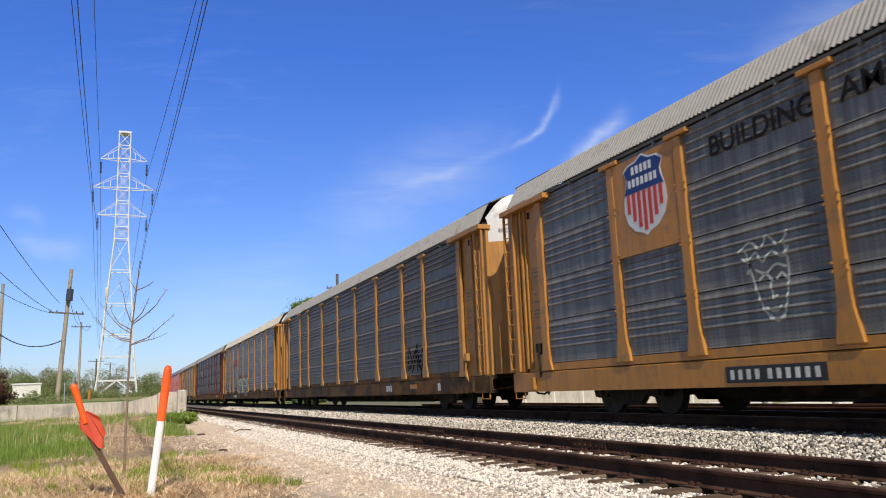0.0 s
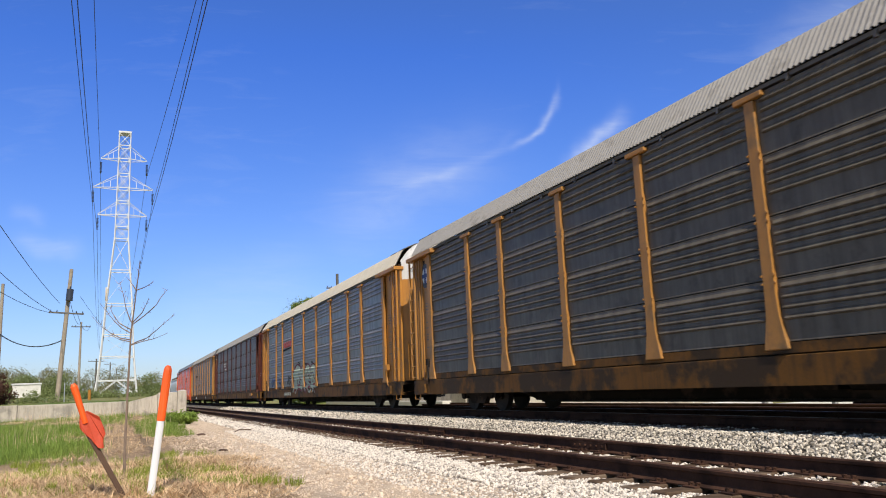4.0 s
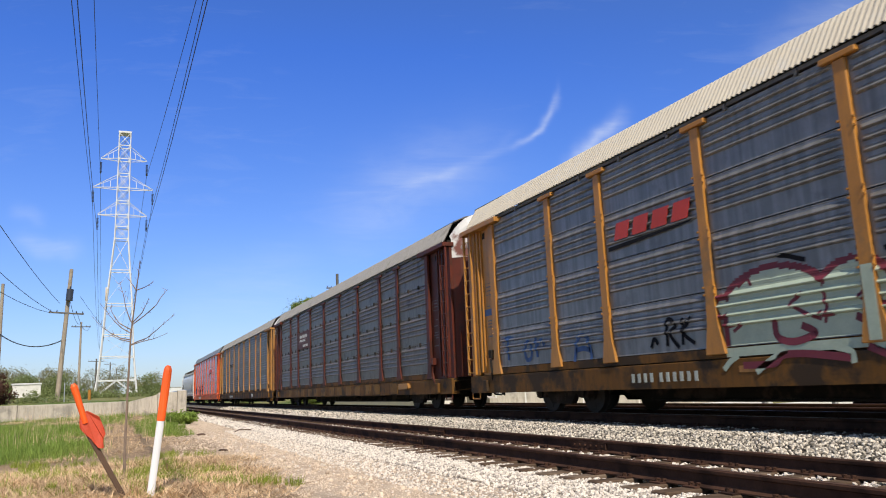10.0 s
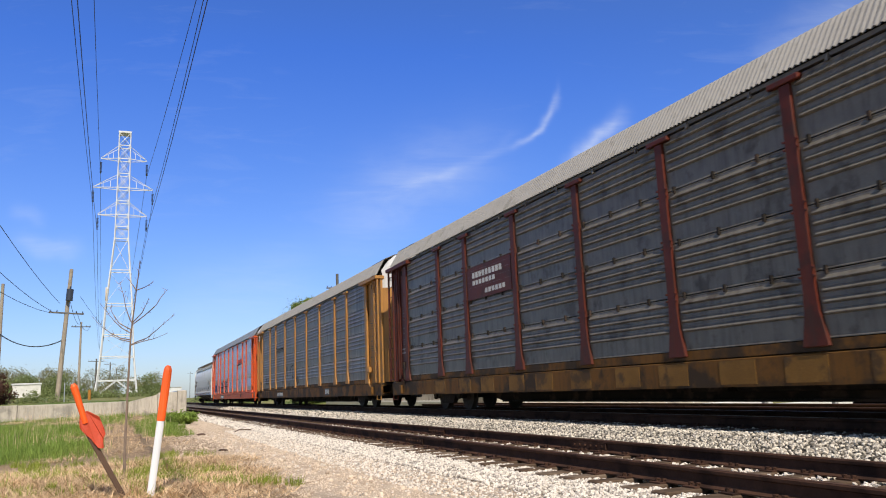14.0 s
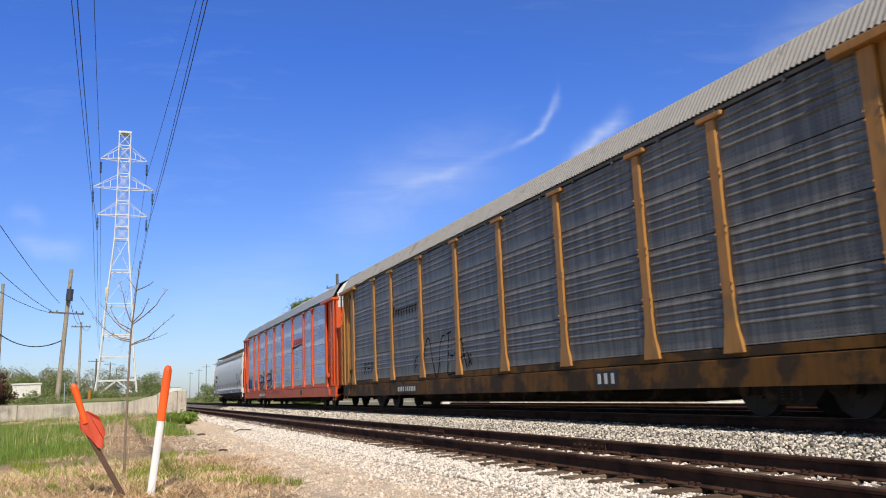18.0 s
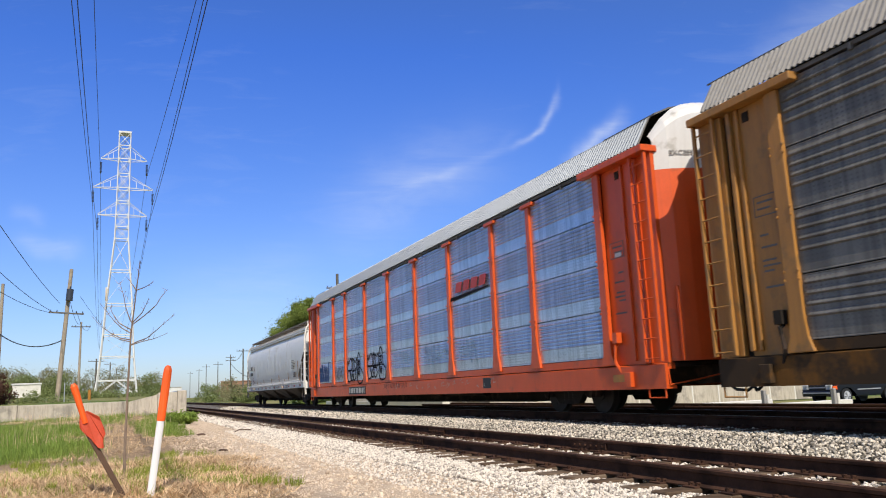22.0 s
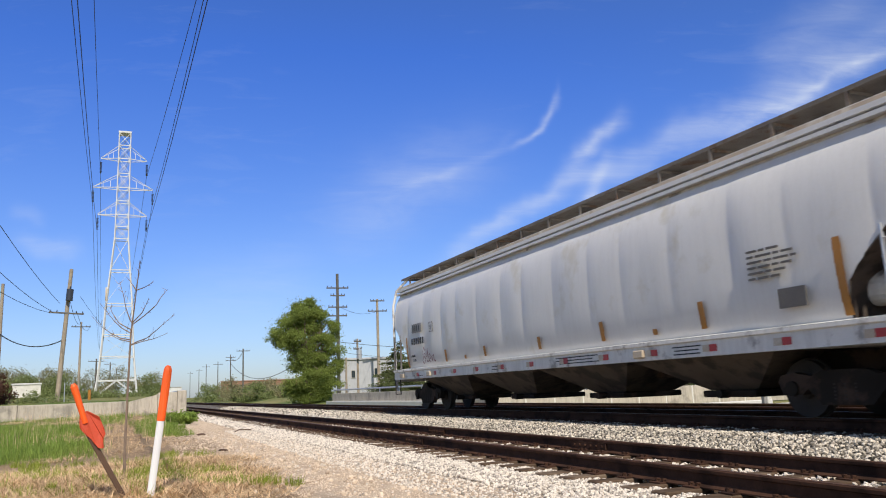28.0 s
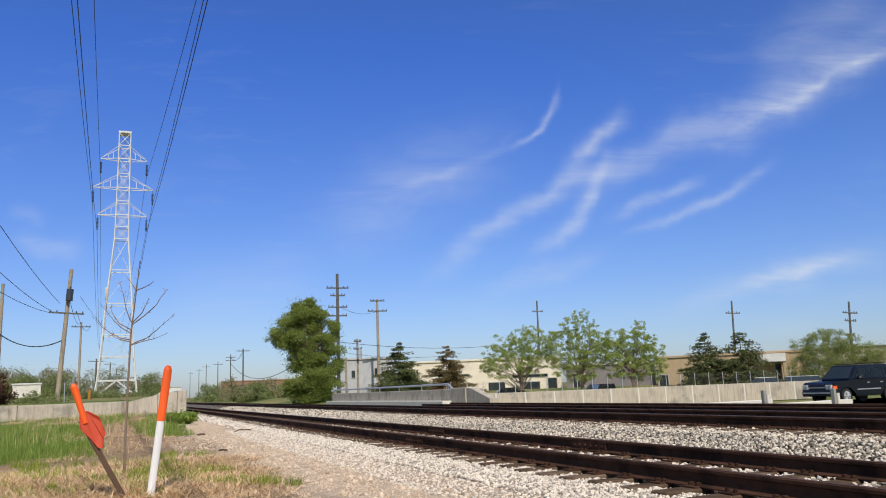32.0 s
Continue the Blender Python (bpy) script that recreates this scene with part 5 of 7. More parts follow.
for z in (2.2, 2.35, 2.6, 2.75, 3.0):
    bx(g, -1.446, -1.44, 0.95, 1.22, z, z + 0.07)
part("end_stencil", g, M["black"], car_5)["kind"] = "stuff"

SPRAY[:] = 8, 0.020
# car 6: orange
car_6 = autorack("bright orange-framed autorack car with shiny galvanised perforated sheets", M["orange"], [M["galv_new"]], M["roof_blue"], M["orange"], ribs=(8, 0.020), post_w=0.17)
wm = bmesh.new()
for i in range(4):
    y = 9.55 - i * 0.52
    prism(wm, [(y, 3.28), (y - 0.38, 3.28), (y - 0.48, 3.56), (y - 0.10, 3.56)], FACE - 0.046, FACE - 0.036, "x")
part("word_mark", wm, M["red_logo"], car_6, "slanted red word mark")
part("mark_underline", prism(bmesh.new(), [(9.9, 3.08), (7.4, 3.20), (7.4, 3.23), (9.9, 3.18)], FACE - 0.046, FACE - 0.036, "x"), M["tag_black"], car_6)
g = bmesh.new()
rnd = random.Random(7)
TAG = (((0.02, 0.80), (0.0, 0.55), (0.01, 0.43), (0.26, 0.45), (0.28, 0.70), (0.20, 0.86), (0.06, 0.66), (0.02, 0.80)), ((0.28, 0.70), (0.34, 0.86), (0.37, 0.62), (0.31, 0.42)), ((0.40, 0.84), (0.45, 0.52), (0.36, 0.38), (0.58, 0.44), (0.62, 0.82), (0.52, 0.70), (0.42, 0.82)),
       ((0.66, 0.46), (0.67, 0.85), (0.74, 0.99), (0.81, 0.85), (0.80, 0.50), (0.66, 0.46)), ((0.70, 0.58), (0.79, 0.60)), ((0.70, 0.68), (0.79, 0.70)), ((0.74, 0.52), (0.75, 0.78)), ((0.02, 0.42), (0.0, 0.20), (0.06, 0.02), (0.20, 0.03), (0.23, 0.20), (0.14, 0.40)), ((0.15, 0.40), (0.22, 0.12), (0.32, 0.05), (0.38, 0.22), (0.30, 0.40)),
       ((0.28, 0.30), (0.42, 0.04), (0.52, 0.16), (0.50, 0.34), (0.40, 0.40)), ((0.62, 0.40), (0.80, 0.46), (0.96, 0.34), (1.0, 0.14), (0.92, -0.04), (0.76, -0.06), (0.64, 0.06), (0.62, 0.24), (0.70, 0.38)), ((0.0, 0.43), (0.30, 0.40), (0.60, 0.46)))
for y0, k in ((21.15, 0.0), (18.3, 0.06)):
    for pts in TAG:
        ribbon(g, [(y0 - u * 2.25 + rnd.uniform(-0.03, 0.03), 1.05 + k + v * 1.12 + rnd.uniform(-0.02, 0.02)) for u, v in pts], 0.065)
    ribbon(g, ((y0 - 1.5, 1.42), (y0 - 1.72, 1.44), (y0 - 1.62, 1.28)), 0.16)
part("scrawl", g, M["tag_black"], car_6, "black sprayed bubble tags")
g = bmesh.new()
for i in range(9):
    y = 26.0 - i * 0.2
    ribbon(g, ((y, 1.15), (y + rnd.uniform(-0.08, 0.08), 1.5), (y + rnd.uniform(-0.1, 0.1), rnd.uniform(1.75, 2.1))), rnd.uniform(0.12, 0.22))
part("scrawl", g, M["tag_blue"], car_6, "dark blue sprayed block tag")
g = bmesh.new()
for i in range(5):
    y = 23.2 - i * 0.34
    a = [rnd.uniform(-0.1, 0.1) for _ in range(5)]
    ribbon(g, ((y + a[0], 1.3 + a[1]), (y - 0.2 + a[1], 1.65 + a[2]), (y - 0.3, 1.4 + a[3]), (y - 0.1 + a[4], 1.2 - a[0]), (y - 0.02, 1.5 + a[2])), 0.045)
part("scrawl", g, M["grate"], car_6, "grey outlined sprayed tag")
g = bmesh.new()
for y0 in (14.6, 12.2, 11.2, 9.4):
    for i in range(3):
        y = y0 - i * 0.35
        ribbon(g, ((y, rnd.uniform(1.2, 1.5)), (y - 0.1, rnd.uniform(1.7, 2.0)), (y - 0.25, rnd.uniform(1.5, 1.7)), (y - 0.35, rnd.uniform(1.2, 1.9))), 0.035)
part("scrawl", g, M["tag_pale_blue"], car_6, "faint pale blue scribbles")
g = bmesh.new()
for i in range(16):
    y = 15.2 - i * 0.52 + rnd.uniform(-0.2, 0.2)
    k, a = rnd.uniform(0.3, 1.0), rnd.uniform(0.62, 0.75)
    ribbon(g, ((y, a), (y - 0.05 * k, a + 0.12 * k), (y - 0.2 * k, a + 0.16 * k), (y - 0.16 * k, a + 0.03), (y - 0.3 * k, a + rnd.uniform(0, 0.2) * k)), 0.012)
part("scrawl", g, M["tag_pale"], car_6, "pale sprayed scribbles along the sill")
g = bmesh.new()
for i in range(15):
    y = 16.25 - i * 0.17 + rnd.uniform(-0.05, 0.05)
    ribbon(g, ((y, 0.70 + rnd.uniform(0, 0.05)), (y - 0.04, 0.80), (y - rnd.uniform(0.0, 0.12), 0.86 + rnd.uniform(0, 0.05))), rnd.uniform(0.02, 0.05), -1.535)
part("scrawl", g, M["brown"], car_6, "dark brown sprayed writing along the sill")
bars(car_6, "reporting_mark", 20.8, 0.60, 0.19, 10, M["marker_white"], M["black"], x=-1.53)
part("info_plate", bx(box(-1.527, -1.52, 7.55, 8.0, 0.60, 0.86), -1.529, -1.52, 7.6, 7.95, 0.64, 0.82), M["black"], car_6, "framed black notice plate")
part("end_label", box(-1.446, -1.44, 1.75, 1.95, 3.0, 3.08), M["logo_white"], car_6)
part("yellow_label", box(-1.53, -1.52, 1.7, 2.2, 0.62, 0.76), M["yellow"], car_6)


# ---- covered hopper ----
def hopper():
    car = thing("covered_hopper_car", "pale grey covered hopper car with rust stains and red reflectors", "railway car", "train cars")
    L0, L1 = 0.62, 19.65
    lv = [(1.30, 1.46), (1.45, 1.51), (1.8, 1.555), (2.0, 1.567), (2.2, 1.575), (2.4, 1.578), (2.6, 1.58), (2.8, 1.577), (3.0, 1.57), (3.28, 1.54), (3.52, 1.49), (3.70, 1.42), (3.80, 1.37)]
    ez = [1.30, 1.6, 1.80, 1.95, 2.2, 2.47, 2.68, 2.8, 3.80]
    ey = [1.45, 1.43, 1.36, 1.25, 0.95, 0.63, 0.36, 0.22, 0.22]
    n = 380
    seams = [1.5 + 1.32 * i + 0.12 * math.sin(i * 2.1) for i in range(-1, 16)]
    pinch = [0.5 + 0.5 * abs(math.sin(i * 1.7)) for i in range(17)]
    bm = bmesh.new()
    grid = {}
    for s in (-1, 1):
        for k, (z, hw) in enumerate(lv):
            y0 = L0 + float(np.interp(z, ez, ey))
            y1 = L0 + L1 - float(np.interp(z, ez, ey))
            for i in range(n + 1):
                y = min(max(L0 + 0.22 + (L1 - 0.44) * i / n, y0 + i * 2e-4), y1 - (n - i) * 2e-4)
                j = max(0, min(15, int(np.searchsorted(seams, y)) - 1))
                ph = min(1.0, max(0.0, (y - seams[j]) / (seams[j + 1] - seams[j])))
                up = math.sin(math.pi * min(1, max(0, (z - 1.3) / 2.5)))
                depth = pinch[j] * (1 - ph) + pinch[j + 1] * ph
                bulge = 0.036 * depth * (abs(math.sin(math.pi * ph)) ** 0.62 - 0.5) * up
                dent = 0.022 * noise.noise((y * 1.3, z * 0.25, s)) * up
                grid[s, k, i] = bm.verts.new((s * (hw - 0.03 + bulge + dent), y, z))
        for k in range(len(lv) - 1):
            for i in range(n):
                bm.faces.new((grid[s, k, i], grid[s, k, i + 1], grid[s, k + 1, i + 1], grid[s, k + 1, i]))
    for i, _ in ((0, 0), (n, 0)):
        for k in range(len(lv) - 1):
            if i or lv[k][0] > 2.6:
                bm.faces.new((grid[-1, k, i], grid[-1, k + 1, i], grid[1, k + 1, i], grid[1, k, i]))
    # front end only: grime and the car ahead's shade put into its colour
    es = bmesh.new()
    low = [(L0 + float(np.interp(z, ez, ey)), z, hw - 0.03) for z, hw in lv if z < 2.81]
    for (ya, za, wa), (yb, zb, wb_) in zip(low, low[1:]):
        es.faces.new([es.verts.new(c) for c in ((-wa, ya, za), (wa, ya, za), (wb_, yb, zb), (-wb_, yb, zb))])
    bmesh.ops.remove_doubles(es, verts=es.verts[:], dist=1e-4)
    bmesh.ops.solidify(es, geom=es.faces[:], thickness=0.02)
    part("end_slope_sheet", es, M["hopper_grime_shade"], car, "sloped end sheet, dark with grime and painted shade")
    part("tank_body", bm, M["hopper"], car, smooth=True)
    y0, y1 = L0 + 0.22, L0 + L1 - 0.22
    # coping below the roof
    # the 3.93 recess takes a dark material in place of its shade
    for a, b, xo, mm in ((3.80, 3.865, -1.30, "hopper_sill"), (3.865, 3.93, -1.43, "hopper"), (3.93, 3.98, -1.27, "hopper_grime_shade"), (3.98, 4.06, -1.40, "hopper"), (4.06, 4.13, -1.36, "tan_rust"), (4.13, 4.16, -1.31, "hopper_sill")):
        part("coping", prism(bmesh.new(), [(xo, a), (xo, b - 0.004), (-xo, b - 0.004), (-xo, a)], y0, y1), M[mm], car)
    rf = bmesh.new()
    prism(rf, [(-1.30, 4.156), (-0.9, 4.22), (0, 4.27), (0.9, 4.22), (1.30, 4.156)], y0, y1)
    part("roof", rf, M["hopper"], car)
    for s in (-1, 1):
        rb = bmesh.new()
        for j in range(13):
            x = s * 0.95 + (j - 6) * 0.048
            bx(rb, x - 0.017, x + 0.017, L0 + 0.3, L0 + L1 - 0.3, 4.40, 4.43)
        bx(rb, s * 0.95 - 0.325, s * 0.95 - 0.31, L0 + 0.3, L0 + L1 - 0.3, 4.38, 4.445)
        bx(rb, s * 0.95 + 0.31, s * 0.95 + 0.325, L0 + 0.3, L0 + L1 - 0.3, 4.38, 4.445)
        part("running_board", rb, M["walk_grate"], car, "dark open grating walkway")["kind"] = "stuff"
        for i in range(14):
            y = L0 + 1.2 + i * 1.33
            k_ = box(s * 1.25 - 0.02, s * 1.25 + 0.02, y, y + 0.06, 4.14, 4.38)
            bx(k_, min(s * 0.5, s * 1.25), max(s * 0.5, s * 1.25), y, y + 0.06, 4.35, 4.395)
            part("walkway_bracket", k_, M["walk_grate"], car)
    for i in range(6):
        part("cross_walk", box(-1.02, 1.02, L0 + 1.8 + i * 3.1, L0 + 2.05 + i * 3.1, 4.435, 4.465), M["grate"], car)
    hb = bmesh.new()
    bx(hb, -0.36, 0.36, L0 + 1.3, L0 + L1 - 1.3, 4.26, 4.40)
    part("hatch_cover", hb, M["hopper"], car)
    # sill
    sl = prism(bmesh.new(), [(-1.56, 0.98), (-1.56, 1.22), (-1.60, 1.24), (-1.60, 1.30), (-1.40, 1.33), (-1.40, 0.98)], L0 + 0.15, L0 + L1 - 0.15)
    prism(sl, [(1.56, 0.98), (1.40, 0.98), (1.40, 1.33), (1.60, 1.30), (1.56, 1.22)], L0 + 0.15, L0 + L1 - 0.15)
    sill = part("side_sill", sl, M["hopper_sill"], car)
    for i in range(13):
        y = L0 + 0.9 + i * 1.48
        part("reflector", box(-1.572, -1.56, y, y + 0.16, 1.05, 1.16), M["red"], sill, "red reflector")
        part("reflector_base", box(-1.569, -1.56, y + 0.17, y + 0.32, 1.05, 1.16), M["tan_rust"], sill)
    g = bmesh.new()
    for y, z, w in ((8.6, 1.16, 1.6), (8.7, 1.10, 1.4), (8.5, 1.04, 1.5), (5.2, 1.15, 0.7), (5.2, 1.09, 0.6), (5.2, 1.03, 0.65), (17.9, 1.06, 0.9), (12.3, 1.05, 0.5), (12.3, 1.12, 0.45)):
        bx(g, -1.566, -1.56, y - w / 2, y + w / 2, z, z + 0.020)
    part("sill_stencil", g, M["black"], sill, "small dark stencil bars")["kind"] = "stuff"
    for y in (6.3, 16.7, 19.1):
        part("sill_bracket", box(-1.63, -1.56, y, y + 0.28, 1.03, 1.17, bevel=0.015), M["tan_rust"], sill)
    # outlets
    for c in (4.9, 8.5, 12.2, 15.9):
        y = L0 + c - 0.3
        bm = bmesh.new()
        r0 = [bm.verts.new(p) for p in ((-1.40, y - 1.75, 1.0), (1.40, y - 1.75, 1.0), (1.40, y + 1.75, 1.0), (-1.40, y + 1.75, 1.0))]
        r1 = [bm.verts.new(p) for p in ((-0.62, y - 0.55, 0.42), (0.62, y - 0.55, 0.42), (0.62, y + 0.55, 0.42), (-0.62, y + 0.55, 0.42))]
        for i in range(4):
            bm.faces.new((r0[i], r0[(i + 1) % 4], r1[(i + 1) % 4], r1[i]))
        bm.faces.new(r0[::-1])
        bm.faces.new(r1)
        o = part("outlet", bm, M["hopper_grime_shade"], car, "grimy sloped outlet hopper")
        part("outlet_gate", tube(box(-0.75, 0.75, y - 0.62, y + 0.62, 0.30, 0.416, bevel=0.02), (-0.95, y, 0.36), (-0.75, y, 0.36), 0.07, 10), M["under"], o)
    part("centre_sill", box(-0.32, 0.32, L0, L0 + L1, 0.66, 0.96), M["under"], car)
    for a, b in ((0.15, 2.4), (L1 - 2.4, L1 - 0.15)):
        part("end_deck", box(-1.50, 1.50, L0 + a, L0 + b, 0.98, 1.04), M["hopper_sill"], car)
    for y in (L0 + 2.0, L0 + L1 - 2.0):
        bogie(car, y)
    # ends
    for front in (True, False):
        m1 = (lambda y: y) if front else (lambda y: L0 * 2 + L1 - y)
        lohi = lambda a, b: (min(m1(a), m1(b)), max(m1(a), m1(b)))
        bar = poly_tube(bmesh.new(), [(-1.46, m1(0.72), 0.62), (-1.50, m1(0.72), 1.3), (-1.52, m1(0.70), 3.5), (-1.40, m1(0.74), 4.05), (-1.05, m1(0.95), 4.44)], 0.045, 8)
        part("corner_stanchion", bar, M["hopper_sill"], car, "bent white grab post")
        ladder(car, *lohi(0.77, 1.44), 1.25, 2.45, M["galv"] if front else M["grate"], x=-1.54, n=4, rail=(0.035, 0.035))
        el = bmesh.new()
        for x in (-1.30, -0.85) if front else (0.85, 1.30):
            tube(el, (x, m1(0.78), 1.04), (x, m1(0.86), 4.4), 0.022, 6)
        for i in range(9):
            tube(el, (-1.44 if front else 1.44, m1(0.78 + i * 0.008), 1.2 + i * 0.36), (-0.85 if front else 0.85, m1(0.78 + i * 0.008), 1.2 + i * 0.36), 0.014, 6)
        part("end_ladder", el, M["hopper_sill"], car)
        sp = bmesh.new()
        for x in (-0.55, 0.55, 1.3, -1.2) if front else (0.2,):
            prism(sp, [(m1(0.80), 1.04), (m1(0.92), 1.04), (m1(1.9), 2.35), (m1(1.75), 2.4)], x - 0.05, x + 0.05, "x")
        part("end_brace", sp, M["hopper_grime_shade"], car)
        part("end_sill", box(-1.5, 1.5, *lohi(0.62, 0.78), 0.92, 1.26, bevel=0.01), M["hopper_sill"], car)
        part("end_walk", box(-1.1, 1.1, *lohi(0.70, 1.5), 4.448, 4.47), M["grate"], car)
        part("sill_step", poly_tube(bmesh.new(), [(-1.52, m1(0.75), 0.98), (-1.52, m1(0.75), 0.5), (-1.52, m1(1.25), 0.5), (-1.52, m1(1.25), 0.98)], 0.02, 6), M["hopper_grime_shade"], car)
        k = box(-0.09, 0.09, *lohi(0.15, 0.7), 0.76, 0.98, bevel=0.02)
        part("coupler", k, M["under"], car)
        part("brake_hose", poly_tube(bmesh.new(), [(-0.35, m1(0.7), 0.72), (-0.38, m1(0.4), 0.5), (-0.25, m1(0.1), 0.42)], 0.028, 8), M["black"], car)
    rs = tube(bmesh.new(), (-0.95, 1.55, 1.72), (-0.95, 2.35, 1.72), 0.24, 20)
    part("air_reservoir", rs, M["hopper_sill"], car, "white cylindrical air tank")
    part("brake_valve", bx(box(-1.3, -0.7, 1.3, 1.7, 1.06, 1.3), -0.4, 0.3, 1.2, 1.5, 1.5, 2.3), M["hopper_grime_shade"], car)
    # stains and markings
    for y, a, b in ((2.05, 1.36, 2.40), (4.75, 1.42, 1.86), (6.0, 1.42, 1.52), (7.6, 1.42, 1.80), (10.1, 1.42, 1.70), (12.95, 1.42, 1.68), (14.2, 1.42, 1.52), (15.55, 1.40, 1.75), (18.71, 1.36, 2.31)):
        g, v = bmesh.new(), []
        for f in range(7):
            z = a + (b - a) * f / 6
            x = -float(np.interp(z, [q[0] for q in lv], [q[1] for q in lv])) - 0.022
            v.append((0, x, z))
        for (_, xa, za), (_, xb, zb) in zip(v, v[1:]):
            q = [g.verts.new(c) for c in ((xa, y - 0.07, za), (xa, y + 0.07, za), (xb, y + 0.06, zb), (xb, y - 0.06, zb))]
            g.faces.new(q)
        part("rust_strip", g, M["yellow"], car, "ochre weathered strip")
    part("stencil_panel", box(-1.605, -1.595, 17.35, 18.18, 2.42, 2.70), M["stencil_grey"], car, "dark grey stencil panel")
    g = bmesh.new()
    for i in range(6):
        y = 18.22 - i * 0.19
        bx(g, -1.615, -1.598, y - 0.085, y, 2.05, 2.25)
    for i in range(4):
        bx(g, -1.612, -1.598, 18.02 - i * 0.17, 18.08 - i * 0.17, 2.47, 2.65)
    part("number_mark", g, M["black"], car, "black number bars")["kind"] = "stuff"
    lettering("LD LMT", 0.10, M["black"], car, "stencil", side_text(-1.595, 18.28, 1.66))
    lettering("LT WT", 0.10, M["black"], car, "stencil", side_text(-1.59, 18.15, 1.52))
    lettering("E", 0.20, M["black"], car, "stencil", side_text(-1.605, 16.59, 2.42))
    g = bmesh.new()
    for z in (2.35, 2.63):
        bx(g, -1.61, -1.598, 16.39, 16.66, z, z + 0.015)
    for y in (16.39, 16.65):
        bx(g, -1.61, -1.598, y, y + 0.015, 2.35, 2.645)
    for i in range(6):
        y = 3.62
        for w in ((0.2, 0.1, 0.22), (0.12, 0.3, 0.1, 0.2), (0.28, 0.14, 0.26, 0.1), (0.16, 0.22, 0.12, 0.18), (0.3, 0.1, 0.2), (0.14, 0.2, 0.16))[i]:
            bx(g, -1.612, -1.592, y - w, y, 2.03 + (5 - i) * 0.082, 2.062 + (5 - i) * 0.082)
            y -= w + 0.045
    bx(g, -1.606, -1.585, 2.62, 3.10, 1.56, 1.84)
    part("stencil_frame", g, M["grate"], car)["kind"] = "stuff"
    g = bmesh.new()
    for pts in (((16.3, 1.8), (16.45, 1.9), (16.58, 1.75), (16.45, 1.6), (16.28, 1.68), (16.42, 1.74)), ((16.5, 1.6), (16.56, 1.5), (16.4, 1.43), (16.25, 1.5), (16.3, 1.62)), ((16.2, 1.85), (16.1, 1.62), (15.98, 1.72), (16.0, 1.86), (15.9, 1.6)), ((15.85, 1.55), (15.75, 1.7), (15.62, 1.58), (15.75, 1.5), (15.6, 1.45)),
                ((15.5, 1.62), (15.42, 1.48), (15.3, 1.66), (15.2, 1.5), (15.02, 1.45)), ((16.1, 1.5), (15.9, 1.46), (15.8, 1.5))):
        ribbon(g, [(17.25 - (16.55 - y_) * 0.68, z_) for y_, z_ in pts], 0.028, -1.602)
    part("scrawl", g, M["tag_red"], car, "small maroon sprayed tag")
    return car


car_7 = hopper()
TRAIN = (car_1, car_2, car_3, car_4, car_5, car_6, car_7)
# distance run by the train, second by second where it changes
RUN = ((0, 0.0), (5.5, 29.93), (10.7, 58.6), (16.9, 92.8), (21.1, 116.3), (27.5, 152.3), (32, 177.85))


def motions():
    for i, car in enumerate(TRAIN):
        walk(car, [(t, pose(TRACK_X, PITCH * i - 11.40 - d, RAIL_Z)) for t, d in RUN])
    ts = np.arange(0, 32.01, 0.1)
    run = np.interp(ts, [r[0] for r in RUN], [r[1] for r in RUN])
    rows = [(round(float(t), 3), float(d)) for t, d in zip(ts, run)]
    for w in wheelsets:
        base = w.matrix_basis.translation.copy()
        walk(w, [(t, Matrix.Translation(base) @ Matrix.Rotation(d / 0.42, 4, "X")) for t, d in rows])
# ---- trees ----
def leaf_cloud(name, clumps, n, size, material, seed, flat=0.0, stray=0.12):
    """clumps: (x, y, z), (rx, ry, rz). n leaves in all, each a small bent quad."""
    r = np.random.RandomState(seed)
    c = np.array([k[0] for k in clumps], dtype=float)
    s = np.array([k[1] for k in clumps], dtype=float)
    wgt = s.prod(1) ** 0.75
    pick = r.choice(len(clumps), n, p=wgt / wgt.sum())
    d = r.normal(size=(n, 3))
    d /= np.linalg.norm(d, axis=1, keepdims=True)
    rad = r.uniform(0.05, 1.0, n) ** 0.45 * r.uniform(0.8, 1.1, n) * np.where(r.rand(n) < stray, 1.7, 1.0)
    p = c[pick] + d * rad[:, None] * s[pick]
    u = r.normal(size=(n, 3))
    u[:, 2] *= 1 - flat
    u /= np.linalg.norm(u, axis=1, keepdims=True)
    v = np.cross(u, r.normal(size=(n, 3)))
    v /= np.linalg.norm(v, axis=1, keepdims=True) + 1e-9
    h = size * r.uniform(0.5, 1.3, n)[:, None]
    co = np.stack([p - u * h, p + v * h * 0.45, p + u * h, p - v * h * 0.45], 1).reshape(-1, 3)
    return raw_mesh(name, co, 4, np.arange(len(co)), material)


